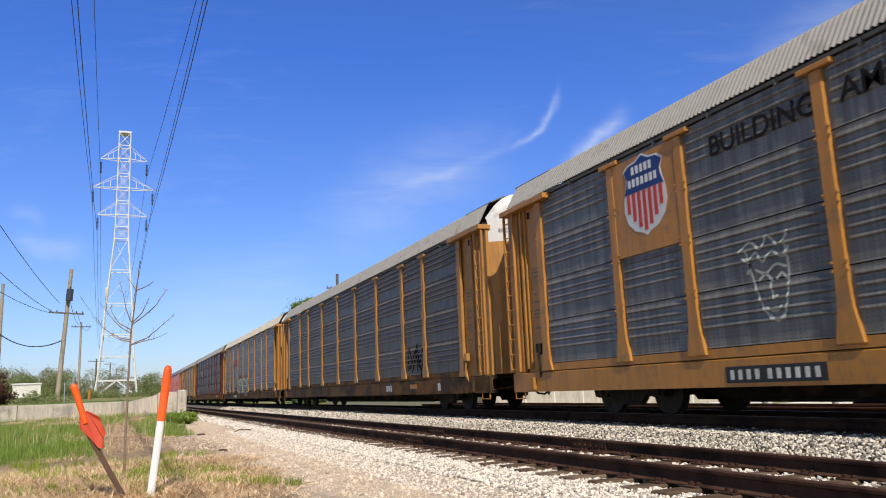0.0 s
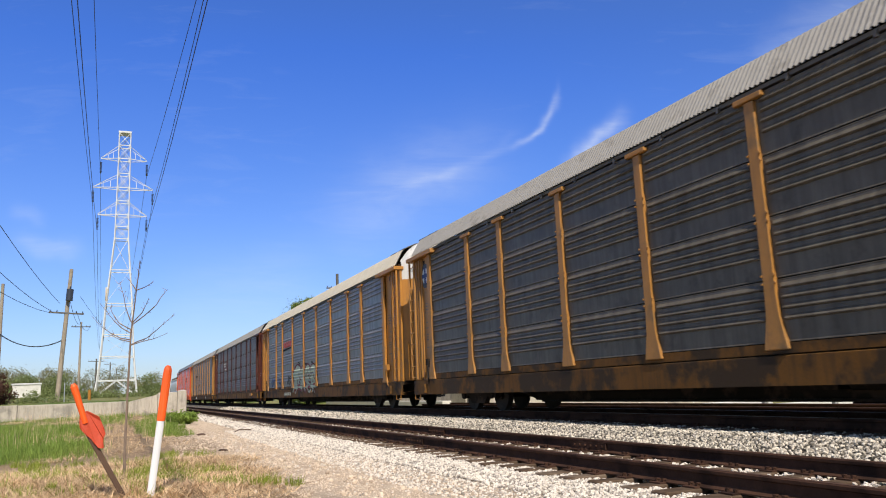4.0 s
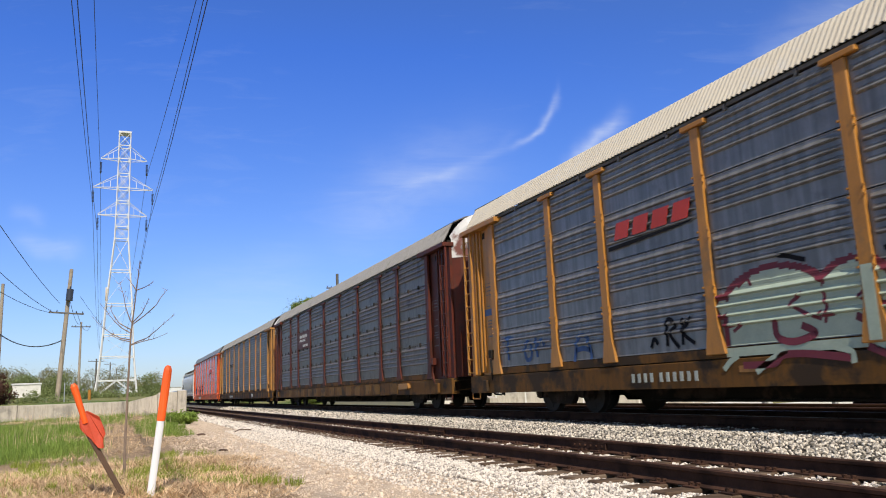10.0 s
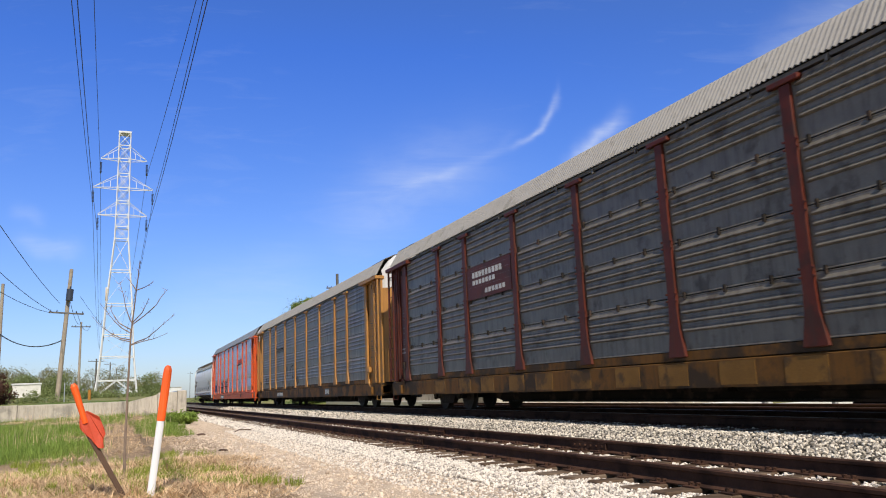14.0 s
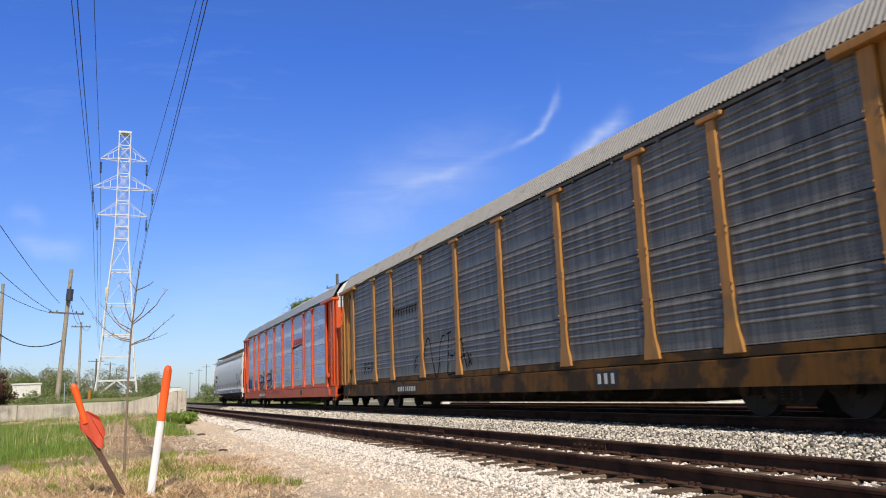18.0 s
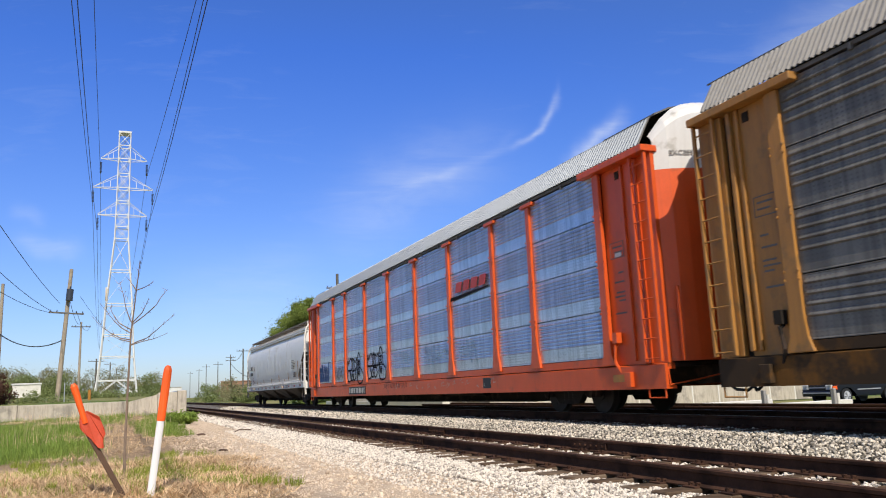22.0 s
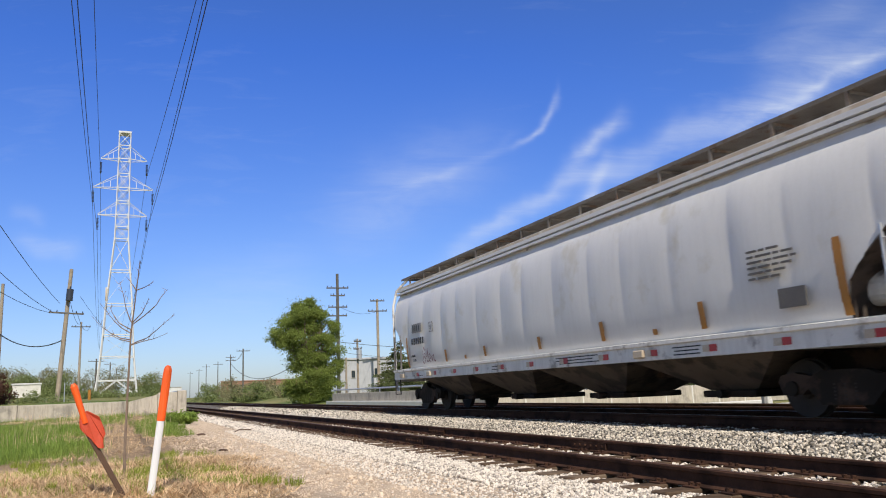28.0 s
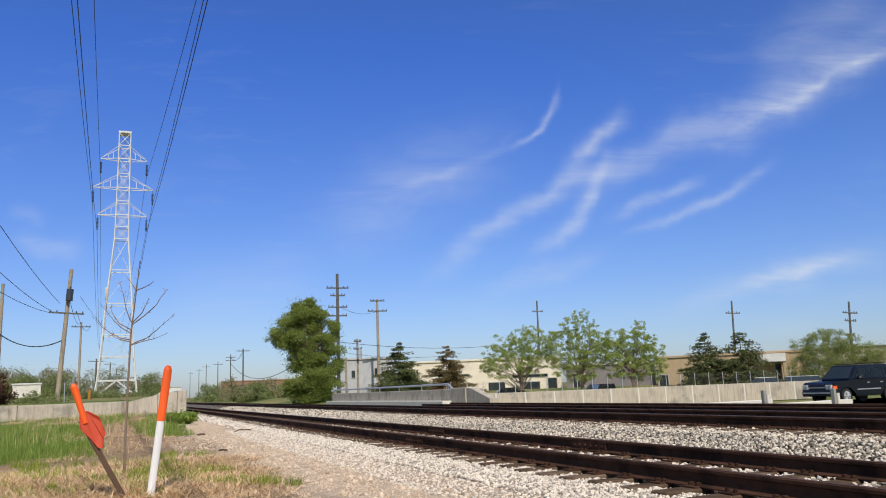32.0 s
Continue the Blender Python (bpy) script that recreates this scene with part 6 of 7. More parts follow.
def limbs(bm, base, tips, r0, fork, rnd):
    """A tapered trunk to the fork, and bent limbs from it to the tips."""
    b = Vector(base)
    p, k = b, 5
    pts = [b.lerp(Vector(fork), i / k) + Vector((rnd.uniform(-1, 1), rnd.uniform(-1, 1), 0)) * r0 * 0.5 * (0 < i < k) for i in range(k + 1)]
    for i in range(k):
        tube(bm, pts[i], pts[i + 1], r0 * (1.15 - 0.09 * i), 8, r0 * (1.15 - 0.09 * (i + 1)))
    for t in tips:
        t = Vector(t)
        a = pts[rnd.randint(3, k)]
        m1 = a.lerp(t, 0.35) + Vector((rnd.uniform(-1, 1), rnd.uniform(-1, 1), rnd.uniform(0.1, 0.8))) * r0
        m2 = a.lerp(t, 0.7) + Vector((rnd.uniform(-1, 1), rnd.uniform(-1, 1), rnd.uniform(0, 0.8))) * r0
        tube(bm, a, m1, r0 * 0.55, 6, r0 * 0.4)
        tube(bm, m1, m2, r0 * 0.4, 6, r0 * 0.26)
        tube(bm, m2, t, r0 * 0.26, 5, r0 * 0.1)
    return bm


def tree(label, base, blobs, n, size, material, r0, fork, seed, name="tree", group="", deep=1.0, full=1.0, per=13):
    """blobs: across, up, radius in metres from the base, across at right angles to the line of sight."""
    rnd = random.Random(seed)
    root = thing(name, label, "tree", group, at=base)
    away = Vector((base[0], base[1], 0)).normalized()
    side = Vector((away.y, -away.x, 0))
    clumps, tips = [], []
    for a, h, rr in blobs:
        for _ in range(per):
            o = side * (a + rnd.uniform(-1, 1) * rr) + away * rnd.uniform(-1.3, 1.3) * rr * deep + Vector((0, 0, h + rnd.uniform(-0.9, 0.9) * rr))
            k = rr * rnd.uniform(0.16, 0.46) * full
            clumps.append((tuple(o), (k * 1.1, k * 1.1, k * 0.8)))
            tips.append(o)
    part("trunk", limbs(bmesh.new(), (0, 0, -1.1), tips[::max(1, per // 3)], r0, (0, 0, fork), rnd), M["bark"], root)
    part("crown", leaf_cloud("crown", clumps, n, size, material, seed), None, root)
    return root


def conifer(label, base, height, half, n, material, seed, low=0.4, gap=0.0):
    rnd = random.Random(seed)
    root = thing("conifer", label, "tree", "conifers", at=base)
    tr = tube(bmesh.new(), (0, 0, -1.1), (0, 0, height * 0.97), height * 0.022, 8, 0.02)
    clumps = []
    z = low
    while z < height * 0.98:
        f = 1 - (z - low) / (height - low)
        rad = half * (f ** 0.68) * rnd.uniform(0.72, 1.15) + 0.05
        m = max(4, int(9 * f + 3))
        for i in range(m):
            if rnd.random() < gap:
                continue
            a = rnd.uniform(0, 6.283)
            ln = rad * rnd.uniform(0.6, 1.1)
            tip = Vector((math.cos(a) * ln, math.sin(a) * ln, z - 0.12 * ln + 0.1))
            tube(tr, (0, 0, z), tip, 0.03, 4, 0.01)
            for g in (0.4, 0.7, 0.98):
                c = Vector((0, 0, z)).lerp(tip, g)
                clumps.append((tuple(c), ((0.055 + 0.14 * f) * half * (1.25 - 0.4 * g), (0.055 + 0.14 * f) * half * (1.25 - 0.4 * g), 0.07 * half * (0.6 + 0.4 * f))))
        z += height * 0.052 * rnd.uniform(0.8, 1.2)
    part("trunk", tr, M["bark"], root)
    part("crown", leaf_cloud("crown", clumps, int(n * 2.4), 0.085, material, seed, 0.5, 0.05), None, root)
    return root


tree("leafy columnar tree with dense green foliage by the track", (16.7, 73.3, 0.25),
     [(-0.5, 9.0, 0.9), (0.4, 8.6, 1.0), (-1.2, 8.0, 1.1), (0.9, 7.6, 1.1), (-0.3, 7.4, 1.3), (-2.4, 6.7, 1.1), (-3.3, 6.2, 0.8), (-1.4, 6.3, 1.3), (0.9, 6.2, 1.3), (1.9, 6.6, 0.8), (-2.6, 5.3, 0.8), (-0.9, 4.9, 1.2), (0.9, 4.8, 1.3), (1.7, 4.0, 1.1), (0.0, 3.4, 1.4), (-0.7, 2.1, 1.5), (1.2, 2.4, 1.4), (0.3, 1.1, 1.7), (1.7, 1.2, 1.1), (-1.1, 0.8, 1.0)], 120000, 0.085, M["leaf_dark"], 0.20, 4.5, 41, full=1.6)
for lab, b, bl, n, sd in (
    ("spreading young street tree with fresh leaves", (29.3, 54.6, -0.1), [(-2.0, 3.3, 0.9), (-1.0, 4.1, 0.9), (0.2, 4.6, 0.9), (1.2, 4.9, 0.8), (-0.2, 3.4, 1.1), (1.6, 3.9, 1.0), (-1.6, 2.4, 1.0), (0.7, 2.6, 1.1), (2.1, 3.0, 0.8), (-2.6, 2.7, 0.6), (2.6, 4.2, 0.6)], 7500, 42),
    ("taller street tree with sparse fresh leaves", (32.6, 51.0, -0.1), [(0.3, 6.0, 0.6), (-0.6, 5.3, 0.8), (0.7, 5.0, 0.9), (-1.3, 4.3, 0.9), (0.2, 4.1, 1.1), (1.6, 4.0, 0.8), (-2.0, 3.3, 0.8), (-0.5, 3.0, 1.1), (1.2, 2.9, 1.1), (2.2, 3.3, 0.7), (0.2, 2.0, 1.1), (-1.4, 2.2, 0.8)], 8500, 43),
    ("street tree with a lopsided leafy crown", (35.9, 49.0, -0.15), [(0.9, 5.2, 0.4), (0.7, 4.6, 0.5), (-1.0, 4.3, 0.8), (0.3, 3.9, 0.9), (1.2, 3.7, 0.8), (-1.6, 3.3, 0.9), (0.0, 3.0, 1.1), (1.7, 2.8, 0.9), (-0.8, 2.1, 1.0), (0.9, 2.0, 1.1), (2.0, 1.9, 0.6)], 8500, 44),
    ("broad round street tree beyond the car park", (59.3, 51.1, -0.3), [(-2.2, 3.4, 1.0), (-1.0, 3.9, 1.0), (0.3, 4.1, 1.0), (1.4, 3.6, 1.0), (-2.4, 1.8, 1.1), (-0.8, 2.4, 1.4), (0.8, 2.3, 1.3), (2.4, 2.7, 1.0), (3.4, 2.6, 0.9), (4.4, 2.2, 0.9), (5.2, 1.9, 0.7), (3.0, 1.6, 1.0), (-1.2, 1.3, 1.1), (0.6, 1.2, 1.1)], 9500, 45),
    ("small street tree beside the road", (63.5, 45.5, -0.3), [(0, 4.2, 0.9), (-1.0, 3.4, 0.9), (1.0, 3.5, 0.9), (0, 2.6, 1.1), (2.0, 2.6, 1.0)], 4500, 46)):
    tree(lab, b, bl, int(n * (4.2 if sd != 45 else 8.0)), 0.05, M["leaf"] if sd != 45 else M["leaf_pale"], 0.07, 1.6, sd, group="street trees", full=0.60 if sd != 45 else 1.0, per=56)
conifer("dense dark green pine by the building", (23.3, 66.6, 0.2), 4.9, 3.3, 15000, M["needle"], 51, 0.3)
conifer("browning sparse pine behind the parapet", (29.2, 69.4, 0.3), 4.75, 3.0, 8000, M["needle_brown"], 52, 0.5, 0.25)
conifer("dark green spruce beside the tan building", (48.0, 54.5, -0.2), 5.0, 3.2, 11000, M["needle"], 53, 0.2)
conifer("dark spruce with drooping branches", (50.0, 52.3, -0.2), 5.0, 3.3, 10000, M["needle"], 54, 0.2, 0.12)


def thicket(name, label, spots, n, size, material, seed):
    return tagged(new(name, leaf_cloud(name, spots, n, size, material, seed, stray=0.02)), label, "bushes", kind="stuff")


rb = random.Random(61)


def row(x0, x1, y, z0, h, k, dy=6.0, r=2.2):
    out = []
    for _ in range(k):
        x = rb.uniform(x0, x1)
        hh = h * rb.uniform(0.45, 1.0)
        for j in range(3):
            s = r * rb.uniform(0.6, 1.1)
            out.append(((x + rb.uniform(-1, 1) * r, y + rb.uniform(-dy, dy), z0 + hh * (j + 0.5) / 3), (s, s, max(0.5, hh / 4))))
    return out


thicket("far_woods", "distant spring woods on the skyline", row(-42, -1, 205, 1.0, 8.5, 46, 10, 3.0) + row(3, 12, 260, 1.0, 8.0, 10, 10, 3.0), 80000, 0.18, M["scrub"], 62)
thicket("far_green_woods", "distant green trees behind the road", row(-34, -8, 172, 1.2, 5.5, 24, 5, 2.4) + row(5, 9, 190, 1.0, 6.0, 6, 4, 2.0), 50000, 0.16, M["leaf_hazed"], 63)
thicket("trackside_scrub", "brown and green scrub along the far track", row(15.5, 24, 125, 0.3, 2.6, 22, 12, 1.4) + row(19, 34, 170, 0.4, 4.2, 20, 14, 2.0), 22000, 0.16, M["scrub"], 64)
thicket("green_scrub", "green bushes along the far track", row(16, 22, 118, 0.2, 2.6, 12, 6, 1.2) + row(14, 16, 150, 0.2, 3.2, 5, 5, 1.2), 10000, 0.14, M["leaf_hazed"], 65)
thicket("purple_bush", "dark purple-leaved bushes", row(-9.0, -7.1, 60, 1.0, 2.2, 8, 1.5, 0.6), 7000, 0.08, M["leaf_red"], 66)
thicket("road_hedge", "low green hedge beyond the wall", row(-10, -4, 62, 0.7, 1.0, 14, 2.0, 0.5) + row(-5, 3, 80, 1.0, 0.8, 12, 3, 0.8), 9000, 0.09, M["leaf_hazed"], 67)
thicket("branch_tip", "leafy branch at the roadside", [((-9.2, 66.0, 6.2), (0.6, 0.5, 0.6)), ((-9.3, 66.0, 5.2), (0.6, 0.5, 0.5))], 260, 0.10, M["leaf"], 68)
thicket("wall_weeds", "tall green weeds growing beside the service track", [((1.85 + i * 0.11, 34.6 + 0.3 * math.sin(i * 2.2), -0.08 + 0.10 * (i % 3)), (0.30, 0.4, 0.24)) for i in range(9)], 5200, 0.06, M["grass"], 69)

# bare sapling in the straw
sap = thing("sapling", "thin bare young tree with a few reddish twigs", "tree", at=(0.09, 13.69, -0.45))
sk = random.Random(71)
ACROSS = Vector((0.921, -0.389, 0))


def bough(bm, pts, r):
    """A tapering bent limb through (across, up) points, with short knobbly spurs."""
    P = [ACROSS * a_ + Vector((0, 0.12 * math.sin(3 * a_ + h_), h_)) for a_, h_ in pts]
    n = len(P) - 1
    for i in range(n):
        tube(bm, P[i], P[i + 1], r * (1 - 0.75 * i / n), 6, r * (1 - 0.75 * (i + 1) / n))
        if i:
            d = (P[i + 1] - P[i]).normalized()
            for _ in range(2):
                o = P[i].lerp(P[i + 1], sk.random())
                e = (d * 0.6 + ACROSS * sk.uniform(-1, 1) + Vector((0, 0, sk.uniform(-0.3, 1)))).normalized()
                tube(bm, o, o + e * sk.uniform(0.03, 0.11), 0.005, 4, 0.003)
    return bm


bend = [(0.0, 0.0), (-0.005, 0.7), (0.005, 1.3), (0.02, 2.0), (0.03, 2.40), (0.045, 2.56), (0.07, 2.82), (0.10, 3.14), (0.125, 3.42), (0.14, 3.62)]
part("trunk", bough(bmesh.new(), bend, 0.022), M["bark"], sap)
for pts in (((0.02, 2.22), (0.13, 2.27), (0.31, 2.33), (0.46, 2.45), (0.61, 2.58), (0.74, 2.68)), ((0.02, 2.22), (0.21, 2.27), (0.40, 2.30), (0.61, 2.37)), ((0.05, 2.56), (0.24, 2.69), (0.43, 2.85), (0.52, 3.0), (0.62, 3.11)),
            ((0.06, 2.60), (0.20, 2.74), (0.27, 2.88), (0.31, 2.98)), ((0.09, 3.12), (0.23, 3.16), (0.38, 3.24)), ((0.09, 3.13), (0.03, 3.22), (-0.03, 3.30)), ((0.03, 2.31), (-0.15, 2.35), (-0.31, 2.44), (-0.48, 2.56), (-0.62, 2.72)),
            ((0.03, 2.42), (-0.12, 2.51), (-0.25, 2.63), (-0.38, 2.79), (-0.51, 2.95)), ((0.05, 2.56), (-0.02, 2.71), (-0.07, 2.85), (-0.11, 3.03), (-0.15, 3.17), (-0.19, 3.29)), ((0.03, 2.48), (-0.18, 2.60), (-0.29, 2.77), (-0.34, 2.88)), ((0.02, 2.28), (-0.16, 2.33), (-0.30, 2.40))):
    part("branch", bough(bmesh.new(), pts, 0.010), M["bark"], sap)

# ---- marker stakes ----
w = thing("marker_post", "white marker post with an orange top", "marker post", at=pose(0.34, 10.55, -0.63, 0, 6.3, 0))
s = tube(bmesh.new(), (0, 0, 0), (0, 0, 1.24), 0.046, 12)
bmesh.ops.scale(s, vec=(1, 0.55, 1), verts=s.verts[:])
part("post", s, M["stake_white"], w)
c = bmesh.new()
for i, (z, r) in enumerate(((1.235, 0.050), (1.30, 0.052), (1.80, 0.054), (1.88, 0.051), (1.925, 0.034), (1.935, 0.012))):
    if i:
        tube(c, (0, 0, pz), (0, 0, z), pr, 12, r, caps=False)
    pz, pr = z, r
bmesh.ops.scale(c, vec=(1, 0.6, 1), verts=c.verts[:])
part("cap", c, M["orange_tape"], w, "bright orange plastic cap")
k = thing("leaning_stake", "leaning brown stake with a red-orange tape flag", "marker stake", at=pose(0.225, 10.75, -0.60, 0, -28.5, 0))
st = box(-0.033, 0.033, -0.02, 0.02, 0, 1.42, bevel=0.004)
part("stake", st, M["stake_wood"], k)
fl = bmesh.new()
prism(fl, [(-0.05, 1.34), (0.02, 1.50), (0.12, 1.50), (0.20, 1.36), (0.17, 1.14), (0.07, 0.98), (0.01, 1.02), (0.015, 1.10), (-0.03, 1.22)], -0.035, -0.022, "y")
bmesh.ops.bevel(fl, geom=fl.edges[:], offset=0.004, segments=1, affect="EDGES")
bmesh.ops.subdivide_edges(fl, edges=fl.edges[:], cuts=2, use_grid_fill=True)
for v in fl.verts:
    v.co += Vector((0.018 * noise.noise(v.co * 17), 0.06 * noise.noise(v.co * 12), 0.02 * noise.noise(v.co * 15 + Vector((3, 1, 2)))))
part("flag", fl, M["red_tape"], k, "crumpled red-orange plastic flag")
tp = bmesh.new()
pp = [Vector((0.03, -0.02, 1.36)), Vector((0.055, -0.02, 1.50)), Vector((0.085, -0.02, 1.66)), Vector((0.115, -0.02, 1.83)), Vector((0.12, -0.02, 1.87))]
for i, (p_, q_) in enumerate(zip(pp, pp[1:])):
    tube(tp, p_, q_, (0.034, 0.036, 0.040, 0.045)[i], 10, (0.036, 0.040, 0.045, 0.022)[i])
part("cap", tp, M["orange_tape"], k, "bent orange plastic sleeve")
for x, y, r in ((2.35, 25.5, 0.10), (2.15, 18.2, 0.07)):
    b = bmesh.new()
    bmesh.ops.create_icosphere(b, subdivisions=2, radius=r)
    for v in b.verts:
        v.co = Vector((v.co.x * 1.5, v.co.y, v.co.z * 0.5)) * (1 + 0.25 * noise.noise(v.co * 14))
    solid("clod", b, M["stake_wood"], "dark lump of earth on the service track", "clod", "clods", at=(x, y, float(gz(x, y)) + r * 0.2))
stk = poly_tube(bmesh.new(), [(2.05, 25.4, 0), (2.2, 25.45, 0.05), (2.6, 25.5, 0.03)], 0.02, 6)
solid("stick", stk, M["stake_wood"], "short broken stick on the gravel", "stick", at=(1.35, 0.4, float(gz(3.6, 25.8)) + 0.02))

# ---- transmission tower and lines ----
TX, TY, TZ = -0.6, 105.0, 1.45
tower = thing("transmission_tower", "tall galvanised steel lattice transmission tower", "pylon", at=(TX, TY, TZ))
LV = [(0, 2.45), (2.0, 2.20), (4.9, 1.93), (7.6, 1.75), (11.5, 1.52), (15.8, 1.16), (19.9, 0.82), (21.5, 0.79), (23.1, 0.77), (24.9, 0.75), (26.7, 0.73), (28.6, 0.72), (30.6, 0.71), (32.4, 0.70), (34.15, 0.70)]
CN = ((-1, -1), (1, -1), (1, 1), (-1, 1))
for sx, sy in CN:
    b = bmesh.new()
    prev = None
    for z, h in LV:
        r = 0.095 if z < 20 else 0.075
        ring = [b.verts.new((sx * h + r * math.cos(1.2566 * j), sy * h + r * math.sin(1.2566 * j), z)) for j in range(5)]
        if prev:
            for j in range(5):
                b.faces.new((prev[j], prev[(j + 1) % 5], ring[(j + 1) % 5], ring[j]))
        prev = ring
    part("leg", b, M["tower"], tower)


def strut(name, p, q, r):
    part(name, tube(bmesh.new(), p, q, r, 4), M["tower"], tower)


for i, ((z0, h0), (z1, h1)) in enumerate(zip(LV, LV[1:])):
    for j in range(4):
        (ax, ay), (cx, cy) = CN[j], CN[(j + 1) % 4]
        r = 0.05 if i == 0 else 0.024 if i < 5 else 0.042
        if i == 0:
            m = ((ax + cx) / 2 * h1, (ay + cy) / 2 * h1, z1)
            strut("brace", (ax * h0, ay * h0, z0), m, r), strut("brace", (cx * h0, cy * h0, z0), m, r)
        else:
            strut("brace", (ax * h0, ay * h0, z0), (cx * h1, cy * h1, z1), r)
            if i > 5:
                strut("brace", (cx * h0, cy * h0, z0), (ax * h1, ay * h1, z1), r)
        strut("girt", (ax * h1, ay * h1, z1), (cx * h1, cy * h1, z1), 0.075)
pk = bmesh.new()
bx(pk, -0.78, 0.78, -0.78, 0.78, 34.15, 34.35)
part("peak_frame", pk, M["tower"], tower)
ARMS = ((30.6, 2.78), (26.7, 3.58), (23.1, 2.92))
hang = []
for z, w in ARMS:
    for s in (-1, 1):
        b = bmesh.new()
        for y in (-0.7, 0.7):
            tube(b, (s * 0.7, y, z), (s * w, 0, z), 0.055, 4)
            tube(b, (s * 0.7, y, z + 1.7), (s * w, 0, z + 0.1), 0.04, 4)
        for f in (0.3, 0.6):
            xx = 0.7 + (w - 0.7) * f
            tube(b, (s * xx, -0.7 * (1 - f), z), (s * xx, 0.7 * (1 - f), z + 1.6 * (1 - f)), 0.03, 4)
        part("crossarm", b, M["tower"], tower)
        n = bmesh.new()
        tube(n, (s * w, 0, z), (s * w, 0, z - 0.5), 0.02, 4)
        for k_ in range(9):
            tube(n, (s * w, 0, z - 0.5 - k_ * 0.17), (s * w, 0, z - 0.58 - k_ * 0.17), 0.15, 8, 0.10)
        part("insulator", n, M["insul"], tower, "dark disc insulator string")
        hang.append((TX + s * w, TZ + z - 2.1))
part("warning_plate", box(-1.62, -1.44, -1.62, -1.58, 11.8, 13.5), M["tan_rust"], tower, "narrow pale yellow plate")
DRIFT = (0.0185, 0.023, 0.0185, 0.004, 0.0185, 0.006)
for i, (x, z) in enumerate(hang):
    b = bmesh.new()
    pts = []
    for k_ in range(25):
        s_ = k_ / 24
        y = TY - 250 * s_
        pts.append((x + DRIFT[i] * (TY - y), y, z - 6.5 * 4 * s_ * (1 - s_)))
    poly_tube(b, pts, 0.026, 4)
    pts = []
    for k_ in range(13):
        s_ = k_ / 12
        pts.append((x - 0.0185 * 280 * s_, TY + 280 * s_, z - 7 * 4 * s_ * (1 - s_)))
    poly_tube(b, pts, 0.03, 4)
    solid("power_line", b, M["wire"], "sagging high voltage conductor from the tower", "power line", "tower conductors")


# ---- wooden poles ----
def pole(label, x, y, z0, z1, arms, r=0.14, lean=0.0, can=None, group="utility poles", wood="wood"):
    p = thing("utility_pole", label, "utility pole", group, at=pose(x, y, z0, 0, lean, 0))
    h = z1 - z0
    part("pole", tube(bmesh.new(), (0, 0, -0.4), (0, 0, h), r, 10, r * 0.72), M[wood], p)
    away = Vector((x, y, 0)).normalized()
    ang = math.degrees(math.atan2(-away.x, away.y))
    for z, ln in arms:
        a = part("crossarm", box(-ln / 2, ln / 2, -0.16, -0.06, z - z0 - 0.07, z - z0 + 0.06, bevel=0.01), M["wood_dark"], p, at=pose(0, 0, 0, 0, 0, ang * 0.4))
        for f in (-0.46, -0.28, 0.28, 0.46):
            part("insulator", tube(bmesh.new(), (0, 0, 0), (0, 0, 0.16), 0.05, 6, 0.03), M["insul"], a, at=(ln * f, -0.11, z - z0 + 0.06))
    if can:
        part("transformer", tube(tube(bmesh.new(), (0.1, -0.36, can - z0 - 0.5), (0.1, -0.36, can - z0 + 0.45), 0.27, 14), (0.1, -0.36, can - z0 + 0.45), (0.1, -0.36, can - z0 + 0.7), 0.06, 8), M["insul"] if group == "utility poles" else M["galv"], p, "round pole transformer")
    return p


pole("weathered wooden utility pole with a transformer", -4.75, 69.9, 1.2, 11.9, [(8.2, 2.6)], 0.20, 3.2, 9.7)
pole("wooden utility pole with one crossarm", -5.55, 119.9, 1.7, 12.2, [(11.5, 2.5)], 0.18)
pole("wooden utility pole near the purple bushes", -9.66, 74.4, 1.2, 11.2, [], 0.17)
pole("tall wooden pole with four crossarms", 20.5, 77.3, 0.4, 13.1, [(11.6, 2.3), (10.8, 1.5), (9.6, 2.0), (8.7, 1.9)], 0.2, group="right poles", wood="wood_dark")
pole("wooden pole with two crossarms", 27.5, 85.7, 0.5, 11.5, [(11.3, 1.7), (10.1, 2.3)], 0.19, group="right poles")
pole("short wooden pole with a pale transformer", 23.8, 81.6, 0.5, 6.6, [(6.3, 0.8), (5.5, 0.9)], 0.14, can=4.9, group="right poles")
pole("wooden pole beside the grey building", 22.6, 82.0, 0.5, 4.6, [], 0.13, group="right poles")
for lb, x, y, z1, arms in (("wooden pole behind the street trees", 55.4, 97.3, 12.9, [(11.3, 1.6)]), ("wooden pole behind the spruces", 72.0, 76.5, 10.5, [(8.9, 1.9)]), ("wooden pole with two short crossarms", 75.7, 62.6, 8.8, [(7.5, 1.7), (6.6, 1.3)]), ("short lamp pole behind the tan building", 80.0, 66.0, 5.2, [(5.1, 0.9)]), ("thin pole behind the tan building", 65.0, 70.0, 4.3, [])):
    pole(lb, x, y, 0.0, z1, arms, 0.15, {55.4: 1.0, 72.0: 2.6, 75.7: 5.5}.get(x, 2.0), group="right poles", wood="wood_dark")
